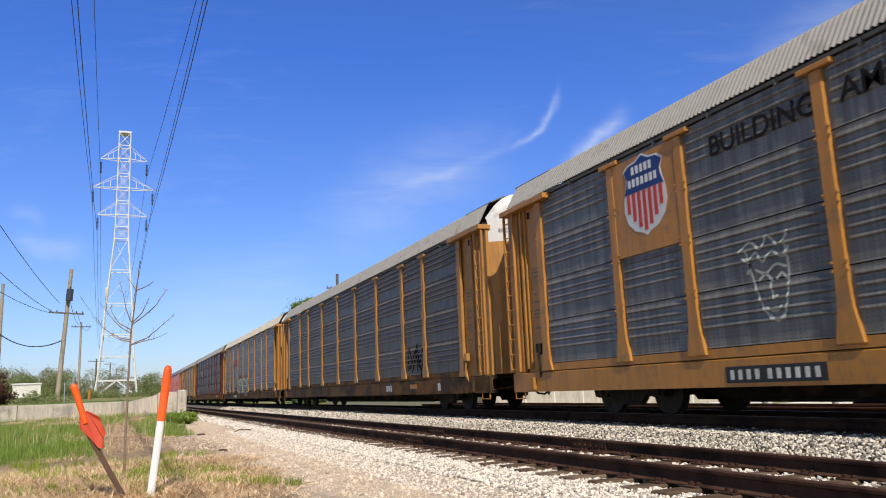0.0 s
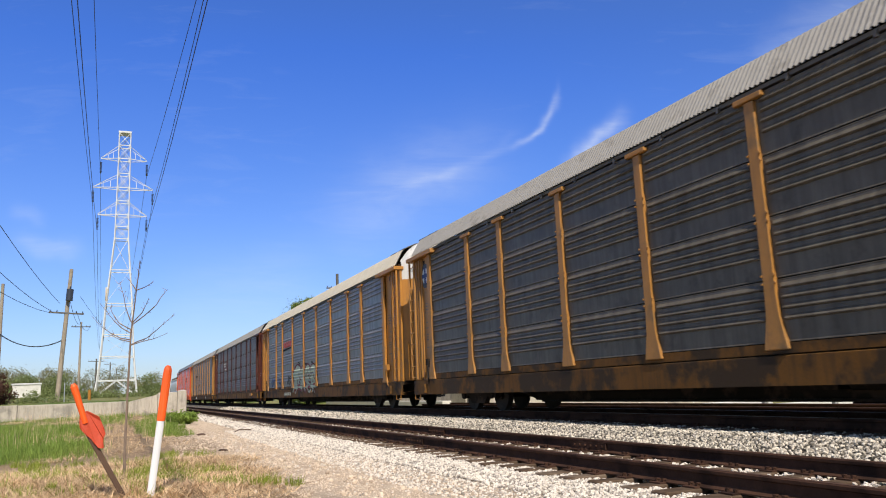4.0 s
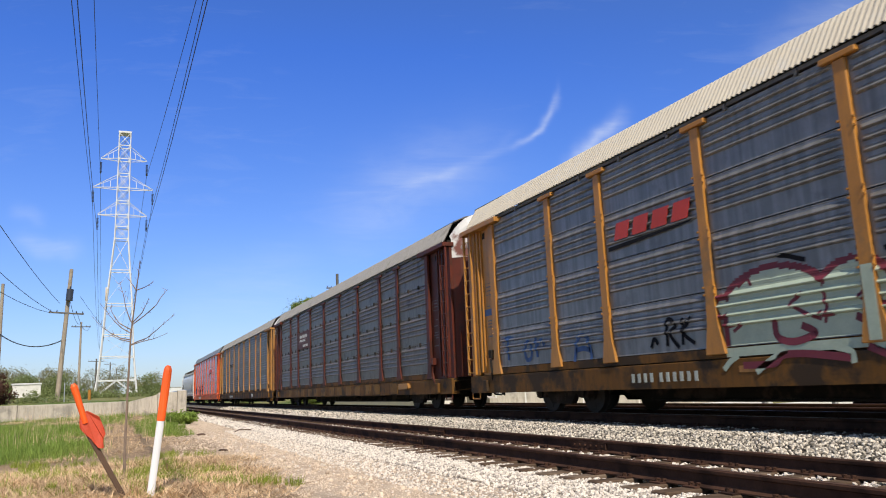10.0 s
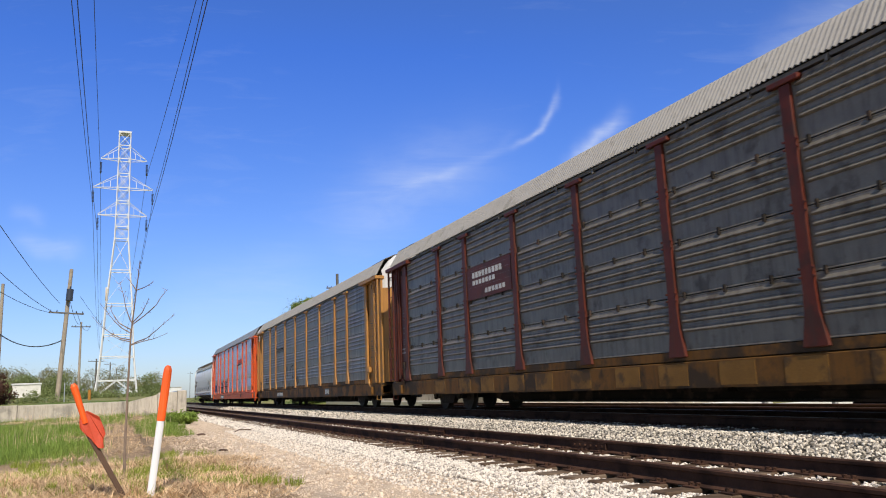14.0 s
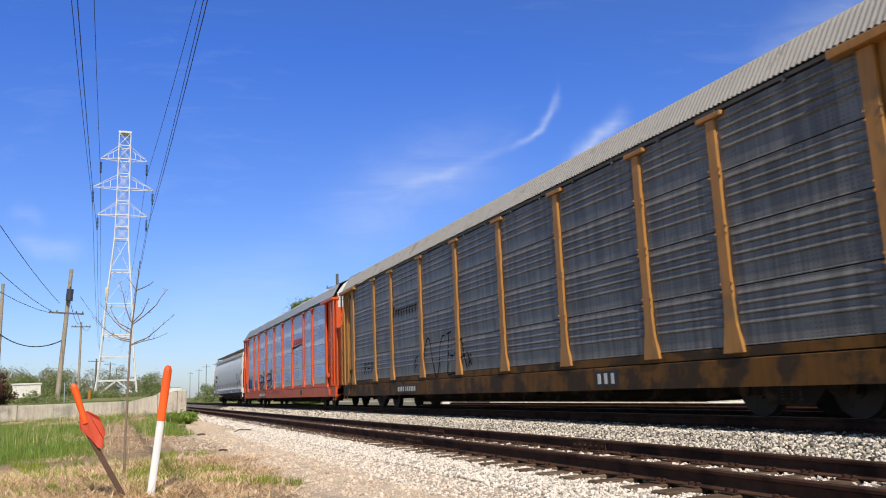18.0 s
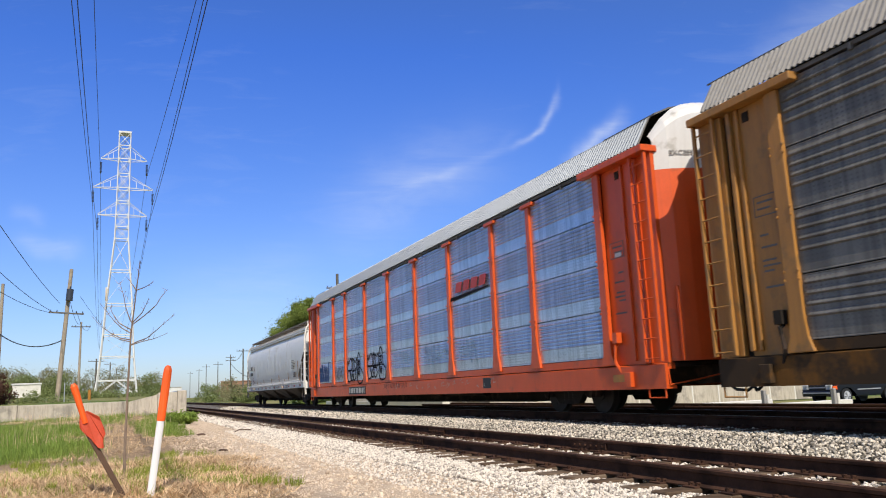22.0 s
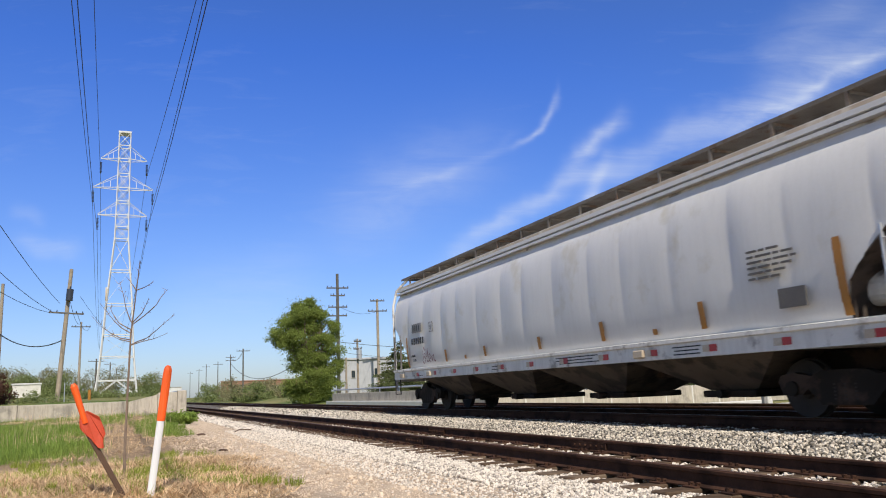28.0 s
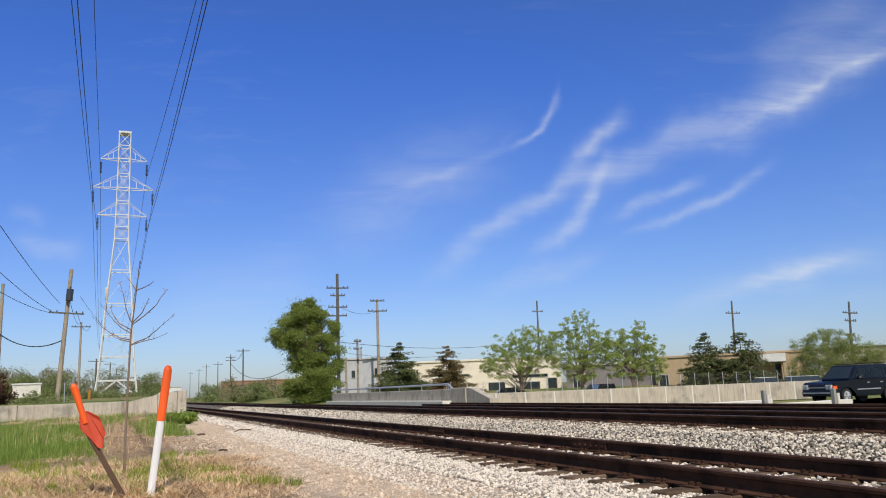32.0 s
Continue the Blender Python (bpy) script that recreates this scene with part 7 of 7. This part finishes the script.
for x, y, z1, arms in ((21.0, 148.5, 9.7, [(9.3, 2.4)]), (25.0, 198.4, 11.3, [(10.6, 2.4), (9.8, 2.4)]), (28.6, 258.4, 12.3, [(11.4, 3)]), (30.8, 318.5, 14.0, [(13, 3)]), (33.5, 380, 14.5, [(13.6, 3)]), (35, 450, 15.5, [(14.5, 3)]), (22.2, 101.0, 6.2, [])):
    pole("distant wooden pole along the railway", x, y, 0.3, z1, arms, 0.17, group="distant poles", wood="wood_dark")
for x, y, z1 in ((-4.8, 170, 9.5), (-3.0, 230, 11.5), (-1.8, 300, 12.5)):
    pole("distant pole beyond the tower", x, y, 1.5, z1, [(z1 - 0.5, 3.0)], 0.2, group="distant poles", wood="wood_dark")


def line(a, b, sag, r, label="thin overhead service wire", k_=10):
    a, b = Vector(a), Vector(b)
    pts = [a.lerp(b, i / k_) - Vector((0, 0, sag * 4 * i / k_ * (1 - i / k_))) for i in range(k_ + 1)]
    solid("service_wire", poly_tube(bmesh.new(), pts, r, 4), M["wire"], label, "overhead wire", "service wires")


line((-4.9, 69.9, 9.0), (-7.8, 22.0, 13.6), 0.8, 0.020)
line((-5.4, 69.9, 8.3), (-8.6, 26.0, 11.0), 0.9, 0.020)
line((-5.5, 69.9, 8.2), (-9.6, 30.0, 9.7), 1.0, 0.020)
line((-4.5, 69.8, 6.0), (-9.7, 74.3, 6.9), 0.8, 0.05, "thick sagging cable between two poles")
line((-3.6, 69.9, 8.3), (-4.4, 119.9, 11.5), 1.0, 0.022)
line((-4.3, 69.9, 9.9), (-5.6, 119.9, 12.0), 1.0, 0.022)
line((-3.4, 69.9, 9.6), (0.5, 105, 8.2), 0.8, 0.015)
line((20.8, 77.3, 9.6), (27.5, 85.7, 10.1), 0.5, 0.02)
line((20.5, 77.3, 6.0), (55, 97, 7.2), 0.9, 0.03)
line((20.5, 77.3, 5.0), (40, 90, 5.2), 0.6, 0.02)
line((22.2, 101, 5.6), (25, 198, 9.0), 3.2, 0.05)
line((21, 148.5, 9.3), (25, 198, 10.6), 1.2, 0.04)

# ---- concrete: bridge parapets and walls ----
lw = thing("bridge_wall", "weathered concrete wing wall of the underpass", "concrete wall", kind="structure")
for i in range(5):
    x0, x1 = -30 + i * 6.1, -30 + (i + 1) * 6.1 - 0.025
    part("wall_panel", box(x0, min(x1, 0.42), 52.0, 52.35, -0.4, 0.86 + 0.02 * (i % 2), bevel=0.02), M["concrete"], lw)
b = bmesh.new()
prism(b, [(0.44, -0.4), (0.44, 0.82), (1.95, 1.15), (2.12, 1.22), (2.12, -0.4)], 52.0, 52.35)
part("sloped_panel", b, M["concrete"], lw)
part("wall_panel", box(2.14, 3.28, 52.0, 52.4, -0.4, 1.31, bevel=0.02), M["concrete"], lw)
part("end_pier", box(3.30, 3.85, 51.9, 52.6, -0.4, 1.40, bevel=0.03), M["concrete"], lw)
lp = thing("near_parapet", "concrete bridge parapet with a galvanised pipe rail", "parapet", kind="structure")
part("parapet_wall", box(3.55, 3.83, 52.62, 74.0, -0.3, 1.05, bevel=0.02), M["concrete"], lp)
rl = bmesh.new()
for y in np.arange(53, 74, 3.4):
    tube(rl, (3.69, y, 1.05), (3.69, y, 1.38), 0.04, 8)
tube(rl, (3.69, 52.4, 1.4), (3.69, 74, 1.4), 0.06, 8)
part("pipe_rail", rl, M["galv"], lp)
rp = thing("far_parapet", "concrete bridge parapet with ledge and pipe rail", "parapet", kind="structure")
part("parapet_wall", box(16.3, 16.65, 38.2, 63.6, -0.3, 0.80, bevel=0.02), M["concrete"], rp)
# paler concrete than the wall puts the sunlight on the ledge into its colour
part("ledge", box(15.75, 16.29, 38.2, 63.6, -0.3, 0.20, bevel=0.02), M["concrete_pale"], rp, "concrete ledge with sunlight put into its pale colour")
for y in np.arange(39.0, 64, 4.05):
    part("rail_post", tube(bmesh.new(), (16.45, y, 0.80), (16.45, y, 1.04), 0.04, 8), M["galv"], rp)
rail_b = poly_tube(bmesh.new(), [(16.45, 63.6, 1.07), (16.45, 39.0, 1.07), (16.45, 38.3, 0.80)], 0.055, 8)
part("pipe_rail", rail_b, M["galv"], rp)
part("end_block", box(16.25, 16.75, 36.3, 38.18, -0.3, 0.86, bevel=0.03), M["concrete"], rp)
b = bmesh.new()
prism(b, [(36.28, -0.4), (36.28, 0.84), (35.6, 0.78), (33.6, 0.30), (33.6, -0.4)], 16.3, 16.7, "x")
part("sloped_end", b, M["concrete"], rp)
rw = thing("retaining_wall", "long stained concrete retaining wall beside the road", "concrete wall", kind="structure")
p0, p1 = Vector((18.6, 41.5, 0)), Vector((42.0, 37.4, 0))
for i in range(13):
    a_, b_ = p0.lerp(p1, i / 13), p0.lerp(p1, (i + 1) / 13)
    dvec = b_ - a_
    top = 0.46 - 0.07 * i / 13
    part("wall_panel", box(0.012, dvec.length - 0.012, 0, 0.3, -0.75, top, bevel=0.015), M["concrete"], rw, at=Matrix.Translation(a_) @ Matrix.Rotation(math.atan2(dvec.y, dvec.x), 4, "Z"))
for i in range(14):
    q_ = p0.lerp(p1, i / 13)
    part("joint_strip", box(-0.045, 0.045, -0.012, 0.30, -0.75, 0.463 - 0.07 * i / 13), M["concrete_pale"], rw, "pale filled joint", at=Matrix.Translation(q_) @ Matrix.Rotation(math.atan2(p1.y - p0.y, p1.x - p0.x), 4, "Z"))
fence = thing("chain_fence", "chain-link fence with galvanised posts behind the wall", "fence", kind="")
for i in range(24):
    q_ = p0.lerp(p1, i / 23) + Vector((0, 2.2, 0))
    part("fence_post", tube(bmesh.new(), (0, 0, -1.2), (0, 0, 1.2), 0.022, 6), M["galv"], fence, at=q_)
fm = bmesh.new()
ln = (p1 - p0)
for i in range(230):
    for s in (0, 1):
        u0, u1 = i / 230, (i + 6) / 230
        if u1 <= 1:
            a_, b_ = p0 + ln * (u0 if s == 0 else u1), p0 + ln * (u1 if s == 0 else u0)
            tube(fm, a_ + Vector((0, 2.2, -0.1)), b_ + Vector((0, 2.2, 1.13)), 0.0025, 3, caps=False)
part("mesh_wire", fm, M["grate"], fence)["kind"] = "stuff"
road = solid("crossing_road", box(21.5, 80, 25.5, 34.0, -0.9, -0.78), surf("asphalt_pale", (0.16, 0.155, 0.15), 0.9, var=0.2), "grey asphalt road leading to the crossing", "road", kind="structure")
for y0 in (25.0, 29.6):
    solid("crossing_slab", box(22.0, 30.0, y0, y0 + 0.5, -0.8, -0.34, bevel=0.02), M["concrete_pale"], "pale concrete kerb slab at the crossing", "kerb", "kerb slabs", kind="structure")
M["block_dark"] = surf("weathered_concrete", (0.26, 0.25, 0.24), 0.85, var=0.25)
for x, y in ((26.8, 26.9), (28.0, 24.2)):
    bo = thing("crossing_bollard", "squat weathered concrete bollard by the crossing", "bollard", "bollards", at=(x, y, -0.62))
    part("post", box(-0.12, 0.03, -0.10, 0.10, 0, 0.82, bevel=0.02), M["block_dark"], bo)
    part("sleeve", tube(bmesh.new(), (0.14, -0.05, 0), (0.14, -0.05, 0.62), 0.07, 12), M["concrete_pale"], bo)

# ---- buildings ----
def building(name, label, c, w, d, h, rz, wall, roof_m, z0=0.0, windows=(), doors=()):
    b_ = thing(name, label, "building", at=pose(c[0], c[1], z0, 0, 0, rz))
    part("wall", box(-w / 2, w / 2, 0, d, -1.3, h), wall, b_)
    part("roof", box(-w / 2 - 0.15, w / 2 + 0.15, -0.15, d + 0.15, h, h + 0.25, bevel=0.03), roof_m, b_)
    for x, z, ww, hh in windows:
        f = part("window", box(x - ww / 2, x + ww / 2, -0.07, 0.0, z, z + hh), M["frame"], b_)
        part("pane", box(x - ww / 2 + 0.08, x + ww / 2 - 0.08, -0.085, -0.072, z + 0.08, z + hh - 0.08), M["dark_glass"], f)
    for x, ww, hh in doors:
        f = part("door", box(x - ww / 2, x + ww / 2, -0.06, 0.0, 0, hh), M["frame"], b_)
        part("door_leaf", box(x - ww / 2 + 0.1, x + ww / 2 - 0.1, -0.08, -0.062, 0.05, hh - 0.1), M["dark_glass"], f)
    return b_


M["frame"] = surf("window_frame", (0.42, 0.41, 0.38), 0.6, var=0.1)
M["dark_glass"] = surf("dark_glass", (0.02, 0.03, 0.035), 0.12, var=0.2, bump=0, spec=0.8)
M["block_grey"] = surf("painted_block_grey", (0.42, 0.43, 0.45), 0.8, var=0.1, streak=0.25, streak_color=(0.25, 0.25, 0.25))
M["cream"] = surf("cream_stucco", (0.70, 0.64, 0.52), 0.85, var=0.08, streak=0.15, streak_color=(0.4, 0.33, 0.24))
M["tan_wall"] = surf("tan_brick_wall", (0.40, 0.30, 0.19), 0.85, var=0.12, fine=8, streak=0.2, streak_color=(0.22, 0.16, 0.1))
# dark wall tone carries the shade on this front in its colour
M["shade_wall"] = surf("mauve_shaded_wall", (0.20, 0.18, 0.18), 0.85, var=0.12)
M["roof_tar"] = surf("roof_tar", (0.10, 0.09, 0.08), 0.9, var=0.2)
M["far_brick"] = surf("far_brick", (0.30, 0.17, 0.11), 0.9, var=0.15)
building("grey_building", "grey block building with two narrow windows", (27.6, 90.9), 6.2, 12, 4.2, -16, M["block_grey"], M["block_grey"], 0.5, [(-1.6, 2.0, 0.6, 1.0), (1.2, 2.1, 0.6, 1.1)])
# dark panes stand in for shade in the openings and for an awning band
building("cream_building", "long low cream building with dark garage openings", (42.6, 90.1), 20.5, 15, 3.95, -26, M["cream"], M["cream"], 0.2, [(2.0, -0.4, 2.2, 1.6), (6.3, -0.4, 2.5, 1.5), (6.3, 1.55, 4.6, 0.5), (-2.0, 2.0, 1.2, 0.4), (-5, 2.0, 1.2, 0.4)], [(9.1, 1.3, 1.5)])
building("mauve_building", "low building with shade put into its grey-brown wall colour", (51.8, 74.8), 10.0, 10, 2.75, -34, M["shade_wall"], M["cream"], 0.0, [], [(-3.6, 1.4, 2.0)])
building("tan_building", "tan commercial building with an entrance canopy", (61.05, 65.67), 15.5, 12, 3.25, -41.5, M["tan_wall"], M["tan_wall"], -0.1, [(-7.05, 0.0, 1.1, 1.5)], [(5.0, 1.2, 2.2)])
cn = thing("entrance_canopy", "white-topped canopy on tan columns", "canopy", at=pose(62.2, 61.3, -0.1, 0, 0, -41.5))
part("fascia", box(-0.9, 1.6, -0.6, 2.4, 2.3, 3.15, bevel=0.02), M["logo_white"], cn)
part("column", box(1.3, 1.9, -0.5, 0.1, -1.0, 3.1, bevel=0.02), M["tan_wall"], cn)
part("column", box(1.3, 1.9, 1.8, 2.4, -1.0, 3.1, bevel=0.02), M["tan_wall"], cn)
building("distant_warehouse", "distant brown brick warehouse along the tracks", (36.0, 200.0), 26.0, 20, 4.4, -10, M["far_brick"], M["far_brick"], 0.2, [(-10 + i * 5, 2.0, 2.0, 1.2) for i in range(5)])
building("distant_white_building", "distant low white building among trees", (-14.9, 149.3), 4.3, 8, 2.3, 5.5, M["concrete_pale"], M["logo_white"], 2.0)
building("distant_shed", "distant pale shed beyond the bridge", (17.5, 330.0), 10.0, 10, 5.0, -3, M["logo_white"], M["frame"], 0.5)
building("rooftop_unit_building", "dark roofed building behind the street trees", (82.0, 66.0), 10, 8, 3.8, -50, M["cream"], M["roof_tar"], -0.2)


# ---- vehicles ----
def car_paint(name, c):
    m = surf(name, c, 0.35, var=0.08, bump=0, spec=0.2)
    m.node_tree.nodes["Principled BSDF"].inputs["Coat Weight"].default_value = 0.6
    return m


def tyre_wheel(parent, x, y, r, w, s):
    t = tube(tube(bmesh.new(), (x, y, r), (x, y + s * w, r), r, 24), (x, y - s * 0.01, r), (x, y, r), r * 0.93, 24)
    wh = part("wheel", t, M["black"], parent, "black tyre")
    rim = tube(bmesh.new(), (x, y - s * 0.03, r), (x, y + s * 0.01, r), r * 0.62, 20)
    for i in range(6):
        a_ = i * 1.0472
        tube(rim, (x, y - s * 0.045, r), (x + math.cos(a_) * r * 0.55, y - s * 0.035, r + math.sin(a_) * r * 0.55), r * 0.10, 6)
    part("rim", rim, M["galv"], wh, "bright alloy rim")


def suv(at, paint):
    v = thing("suv", "dark blue full-size sport utility vehicle waiting at the crossing", "car", at=at)
    W = 1.0
    body = [(0.0, 0.42), (0.02, 0.72), (0.06, 0.98), (0.25, 1.08), (1.25, 1.14), (1.45, 1.16), (5.45, 1.16), (5.55, 0.9), (5.55, 0.42), (4.85, 0.36), (4.75, 0.62), (4.5, 0.82), (4.2, 0.86), (3.9, 0.82), (3.65, 0.62), (3.55, 0.36), (1.65, 0.36), (1.55, 0.62), (1.3, 0.82), (1.0, 0.86), (0.7, 0.82), (0.45, 0.62), (0.38, 0.38)]
    b_ = bmesh.new()
    r0 = [b_.verts.new((x, 0.0, z)) for x, z in body]
    r1 = [b_.verts.new((x, 2 * W, z)) for x, z in body]
    for i in range(len(body)):
        b_.faces.new((r0[i], r0[(i + 1) % len(body)], r1[(i + 1) % len(body)], r1[i]))
    b_.faces.new(r0[::-1]), b_.faces.new(r1)
    bmesh.ops.bevel(b_, geom=[e for e in b_.edges if abs(e.verts[0].co.y - e.verts[1].co.y) < 0.01], offset=0.05, segments=2, affect="EDGES")
    part("body", b_, paint, v)
    cab = bmesh.new()
    lo = [(1.42, 1.15), (5.42, 1.15)]
    q0 = [cab.verts.new(p) for p in ((1.35, 0.06, 1.15), (5.45, 0.06, 1.15), (5.45, 1.94, 1.15), (1.35, 1.94, 1.15))]
    q1 = [cab.verts.new(p) for p in ((2.15, 0.22, 1.86), (5.25, 0.22, 1.88), (5.25, 1.78, 1.88), (2.15, 1.78, 1.86))]
    for i in range(4):
        cab.faces.new((q0[i], q0[(i + 1) % 4], q1[(i + 1) % 4], q1[i]))
    cab.faces.new(q0[::-1]), cab.faces.new(q1)
    bmesh.ops.bevel(cab, geom=cab.edges[:], offset=0.05, segments=2, affect="EDGES")
    part("cabin", cab, paint, v)

    def side_pane(a0, a1, t0, t1):
        g_ = bmesh.new()
        f = lambda x, z: (x, 0.06 + 0.16 * (z - 1.15) / 0.72 - 0.012, z)
        vs = [g_.verts.new(f(a0, 1.22)), g_.verts.new(f(a1, 1.22)), g_.verts.new(f(t1, 1.74)), g_.verts.new(f(t0, 1.74))]
        g_.faces.new(vs)
        bmesh.ops.solidify(g_, geom=g_.faces[:], thickness=0.01)
        part("window", g_, M["dark_glass"], v)
    side_pane(1.72, 2.75, 2.22, 2.75), side_pane(2.85, 3.85, 2.85, 3.85), side_pane(3.95, 5.25, 3.95, 5.15)
    ws = bmesh.new()
    ws.faces.new([ws.verts.new(p) for p in ((1.46, 0.20, 1.22), (1.46, 1.80, 1.22), (2.04, 1.70, 1.78), (2.04, 0.30, 1.78))])
    bmesh.ops.translate(ws, vec=(-0.015, 0, 0.012), verts=ws.verts[:])
    bmesh.ops.solidify(ws, geom=ws.faces[:], thickness=0.01)
    part("windscreen", ws, M["dark_glass"], v)
    part("bumper", box(-0.08, 0.16, 0.03, 1.97, 0.40, 0.66, bevel=0.04), paint, v)
    part("bumper_trim", box(-0.10, -0.075, 0.15, 1.85, 0.54, 0.60), M["galv"], v, "chrome bumper strip")
    part("grille", box(-0.01, 0.04, 0.45, 1.55, 0.70, 0.95), M["black"], v)
    part("grille_bar", box(-0.025, -0.008, 0.45, 1.55, 0.80, 0.845), M["galv"], v, "chrome grille bar")
    for y in (0.06, 1.56):
        h_ = part("headlight", box(-0.03, 0.22, y, y + 0.38, 0.72, 0.95, bevel=0.02), M["logo_white"], v, "bright clear headlight")
        for zz in (0.73, 0.85):
            part("lamp", tube(bmesh.new(), (-0.05, y + 0.1, zz + 0.05), (-0.028, y + 0.1, zz + 0.05), 0.05, 10), M["galv"], h_)
    part("turn_signal", box(0.02, 0.30, -0.012, 0.05, 0.74, 0.90), M["orange_tape"], v, "amber side lamp")
    part("mirror", box(1.95, 2.12, -0.22, 0.04, 1.18, 1.36, bevel=0.03), M["black"], v)
    # bright steel plate stands in for the glint on the mirror
    part("mirror_glint", box(1.93, 1.95, -0.18, -0.06, 1.22, 1.32), M["galv"], v)
    part("side_moulding", box(1.75, 3.5, -0.02, 0.0, 0.66, 0.71), M["galv"], v, "bright side moulding")
    for x in (1.8, 2.8, 3.9):
        part("door_handle", box(x + 0.75, x + 0.93, -0.03, 0.0, 0.98, 1.02), M["galv"], v)
    for x in (1.0, 4.2):
        tyre_wheel(v, x, 0.05, 0.39, 0.26, 1), tyre_wheel(v, x, 1.95, 0.39, 0.26, -1)
    part("roof_rack", poly_tube(poly_tube(bmesh.new(), [(2.3, 0.35, 1.93), (5.1, 0.35, 1.95)], 0.025, 6), [(2.3, 1.65, 1.93), (5.1, 1.65, 1.95)], 0.025, 6), M["black"], v)
    return v


suv(pose(34.2, 29.6, -0.80) @ Matrix.Diagonal((1, 1, 1.08, 1)), car_paint("navy_paint", (0.004, 0.006, 0.016)))


def parked(label, at, paint, van=False):
    v = thing("parked_car", label, "car", "parked cars", at=at)
    b_ = box(0, 4.5, 0, 1.75, 0.28, 0.88, bevel=0.14)
    part("body", b_, paint, v)
    c_ = bmesh.new()
    q0 = [c_.verts.new(p) for p in ((1.0, 0.08, 0.84), (4.3 if van else 3.9, 0.08, 0.84), (4.3 if van else 3.9, 1.67, 0.84), (1.0, 1.67, 0.84))]
    q1 = [c_.verts.new(p) for p in ((1.7, 0.25, 1.42), (4.1 if van else 3.3, 0.25, 1.42), (4.1 if van else 3.3, 1.5, 1.42), (1.7, 1.5, 1.42))]
    for i in range(4):
        c_.faces.new((q0[i], q0[(i + 1) % 4], q1[(i + 1) % 4], q1[i]))
    c_.faces.new(q0[::-1])
    part("windows", c_, M["dark_glass"], v)
    part("roof", box(1.66, 4.12 if van else 3.34, 0.23, 1.52, 1.40, 1.46, bevel=0.02), paint, v)
    for x in (0.85, 3.6):
        tyre_wheel(v, x, 0.02, 0.30, 0.2, 1), tyre_wheel(v, x, 1.73, 0.30, 0.2, -1)
    return v


for lb, x, y, rz, c_, van in (("blue parked car behind the wall", 36.2, 56.2, 250, (0.01, 0.03, 0.16), True), ("dark parked car behind the wall", 33.0, 58.5, 160, (0.02, 0.02, 0.025), False), ("dark grey parked car under the trees", 39.5, 54.5, 150, (0.03, 0.03, 0.035), False),
                              ("silver parked car in the lot", 30.2, 60.0, 155, (0.35, 0.36, 0.37), False), ("white parked car near the entrance", 51.5, 48.0, 140, (0.65, 0.65, 0.64), False), ("silver parked car near the entrance", 55.0, 47.0, 140, (0.40, 0.41, 0.43), True), ("dark red parked car in the lot", 27.4, 61.5, 160, (0.12, 0.02, 0.02), False), ("white parked van near the entrance", 57.5, 44.8, 135, (0.6, 0.6, 0.6), True)):
    parked(lb, pose(x, y, float(gz(x, y)) + 0.02, 0, 0, rz), car_paint("car_paint", c_), van)
hyd = thing("yellow_marker", "small yellow marker post in the verge", "marker post", at=(-2.4, 70.0, 1.15))
part("post", tube(bmesh.new(), (0, 0, -0.1), (0, 0, 0.75), 0.12, 8), M["yellow"], hyd)
sg = thing("road_sign", "thin grey sign post by the road wall", "sign", at=(-3.4, 56.0, 0.9))
part("post", tube(bmesh.new(), (0, 0, -0.2), (0, 0, 1.3), 0.03, 6), M["galv"], sg)
motions()
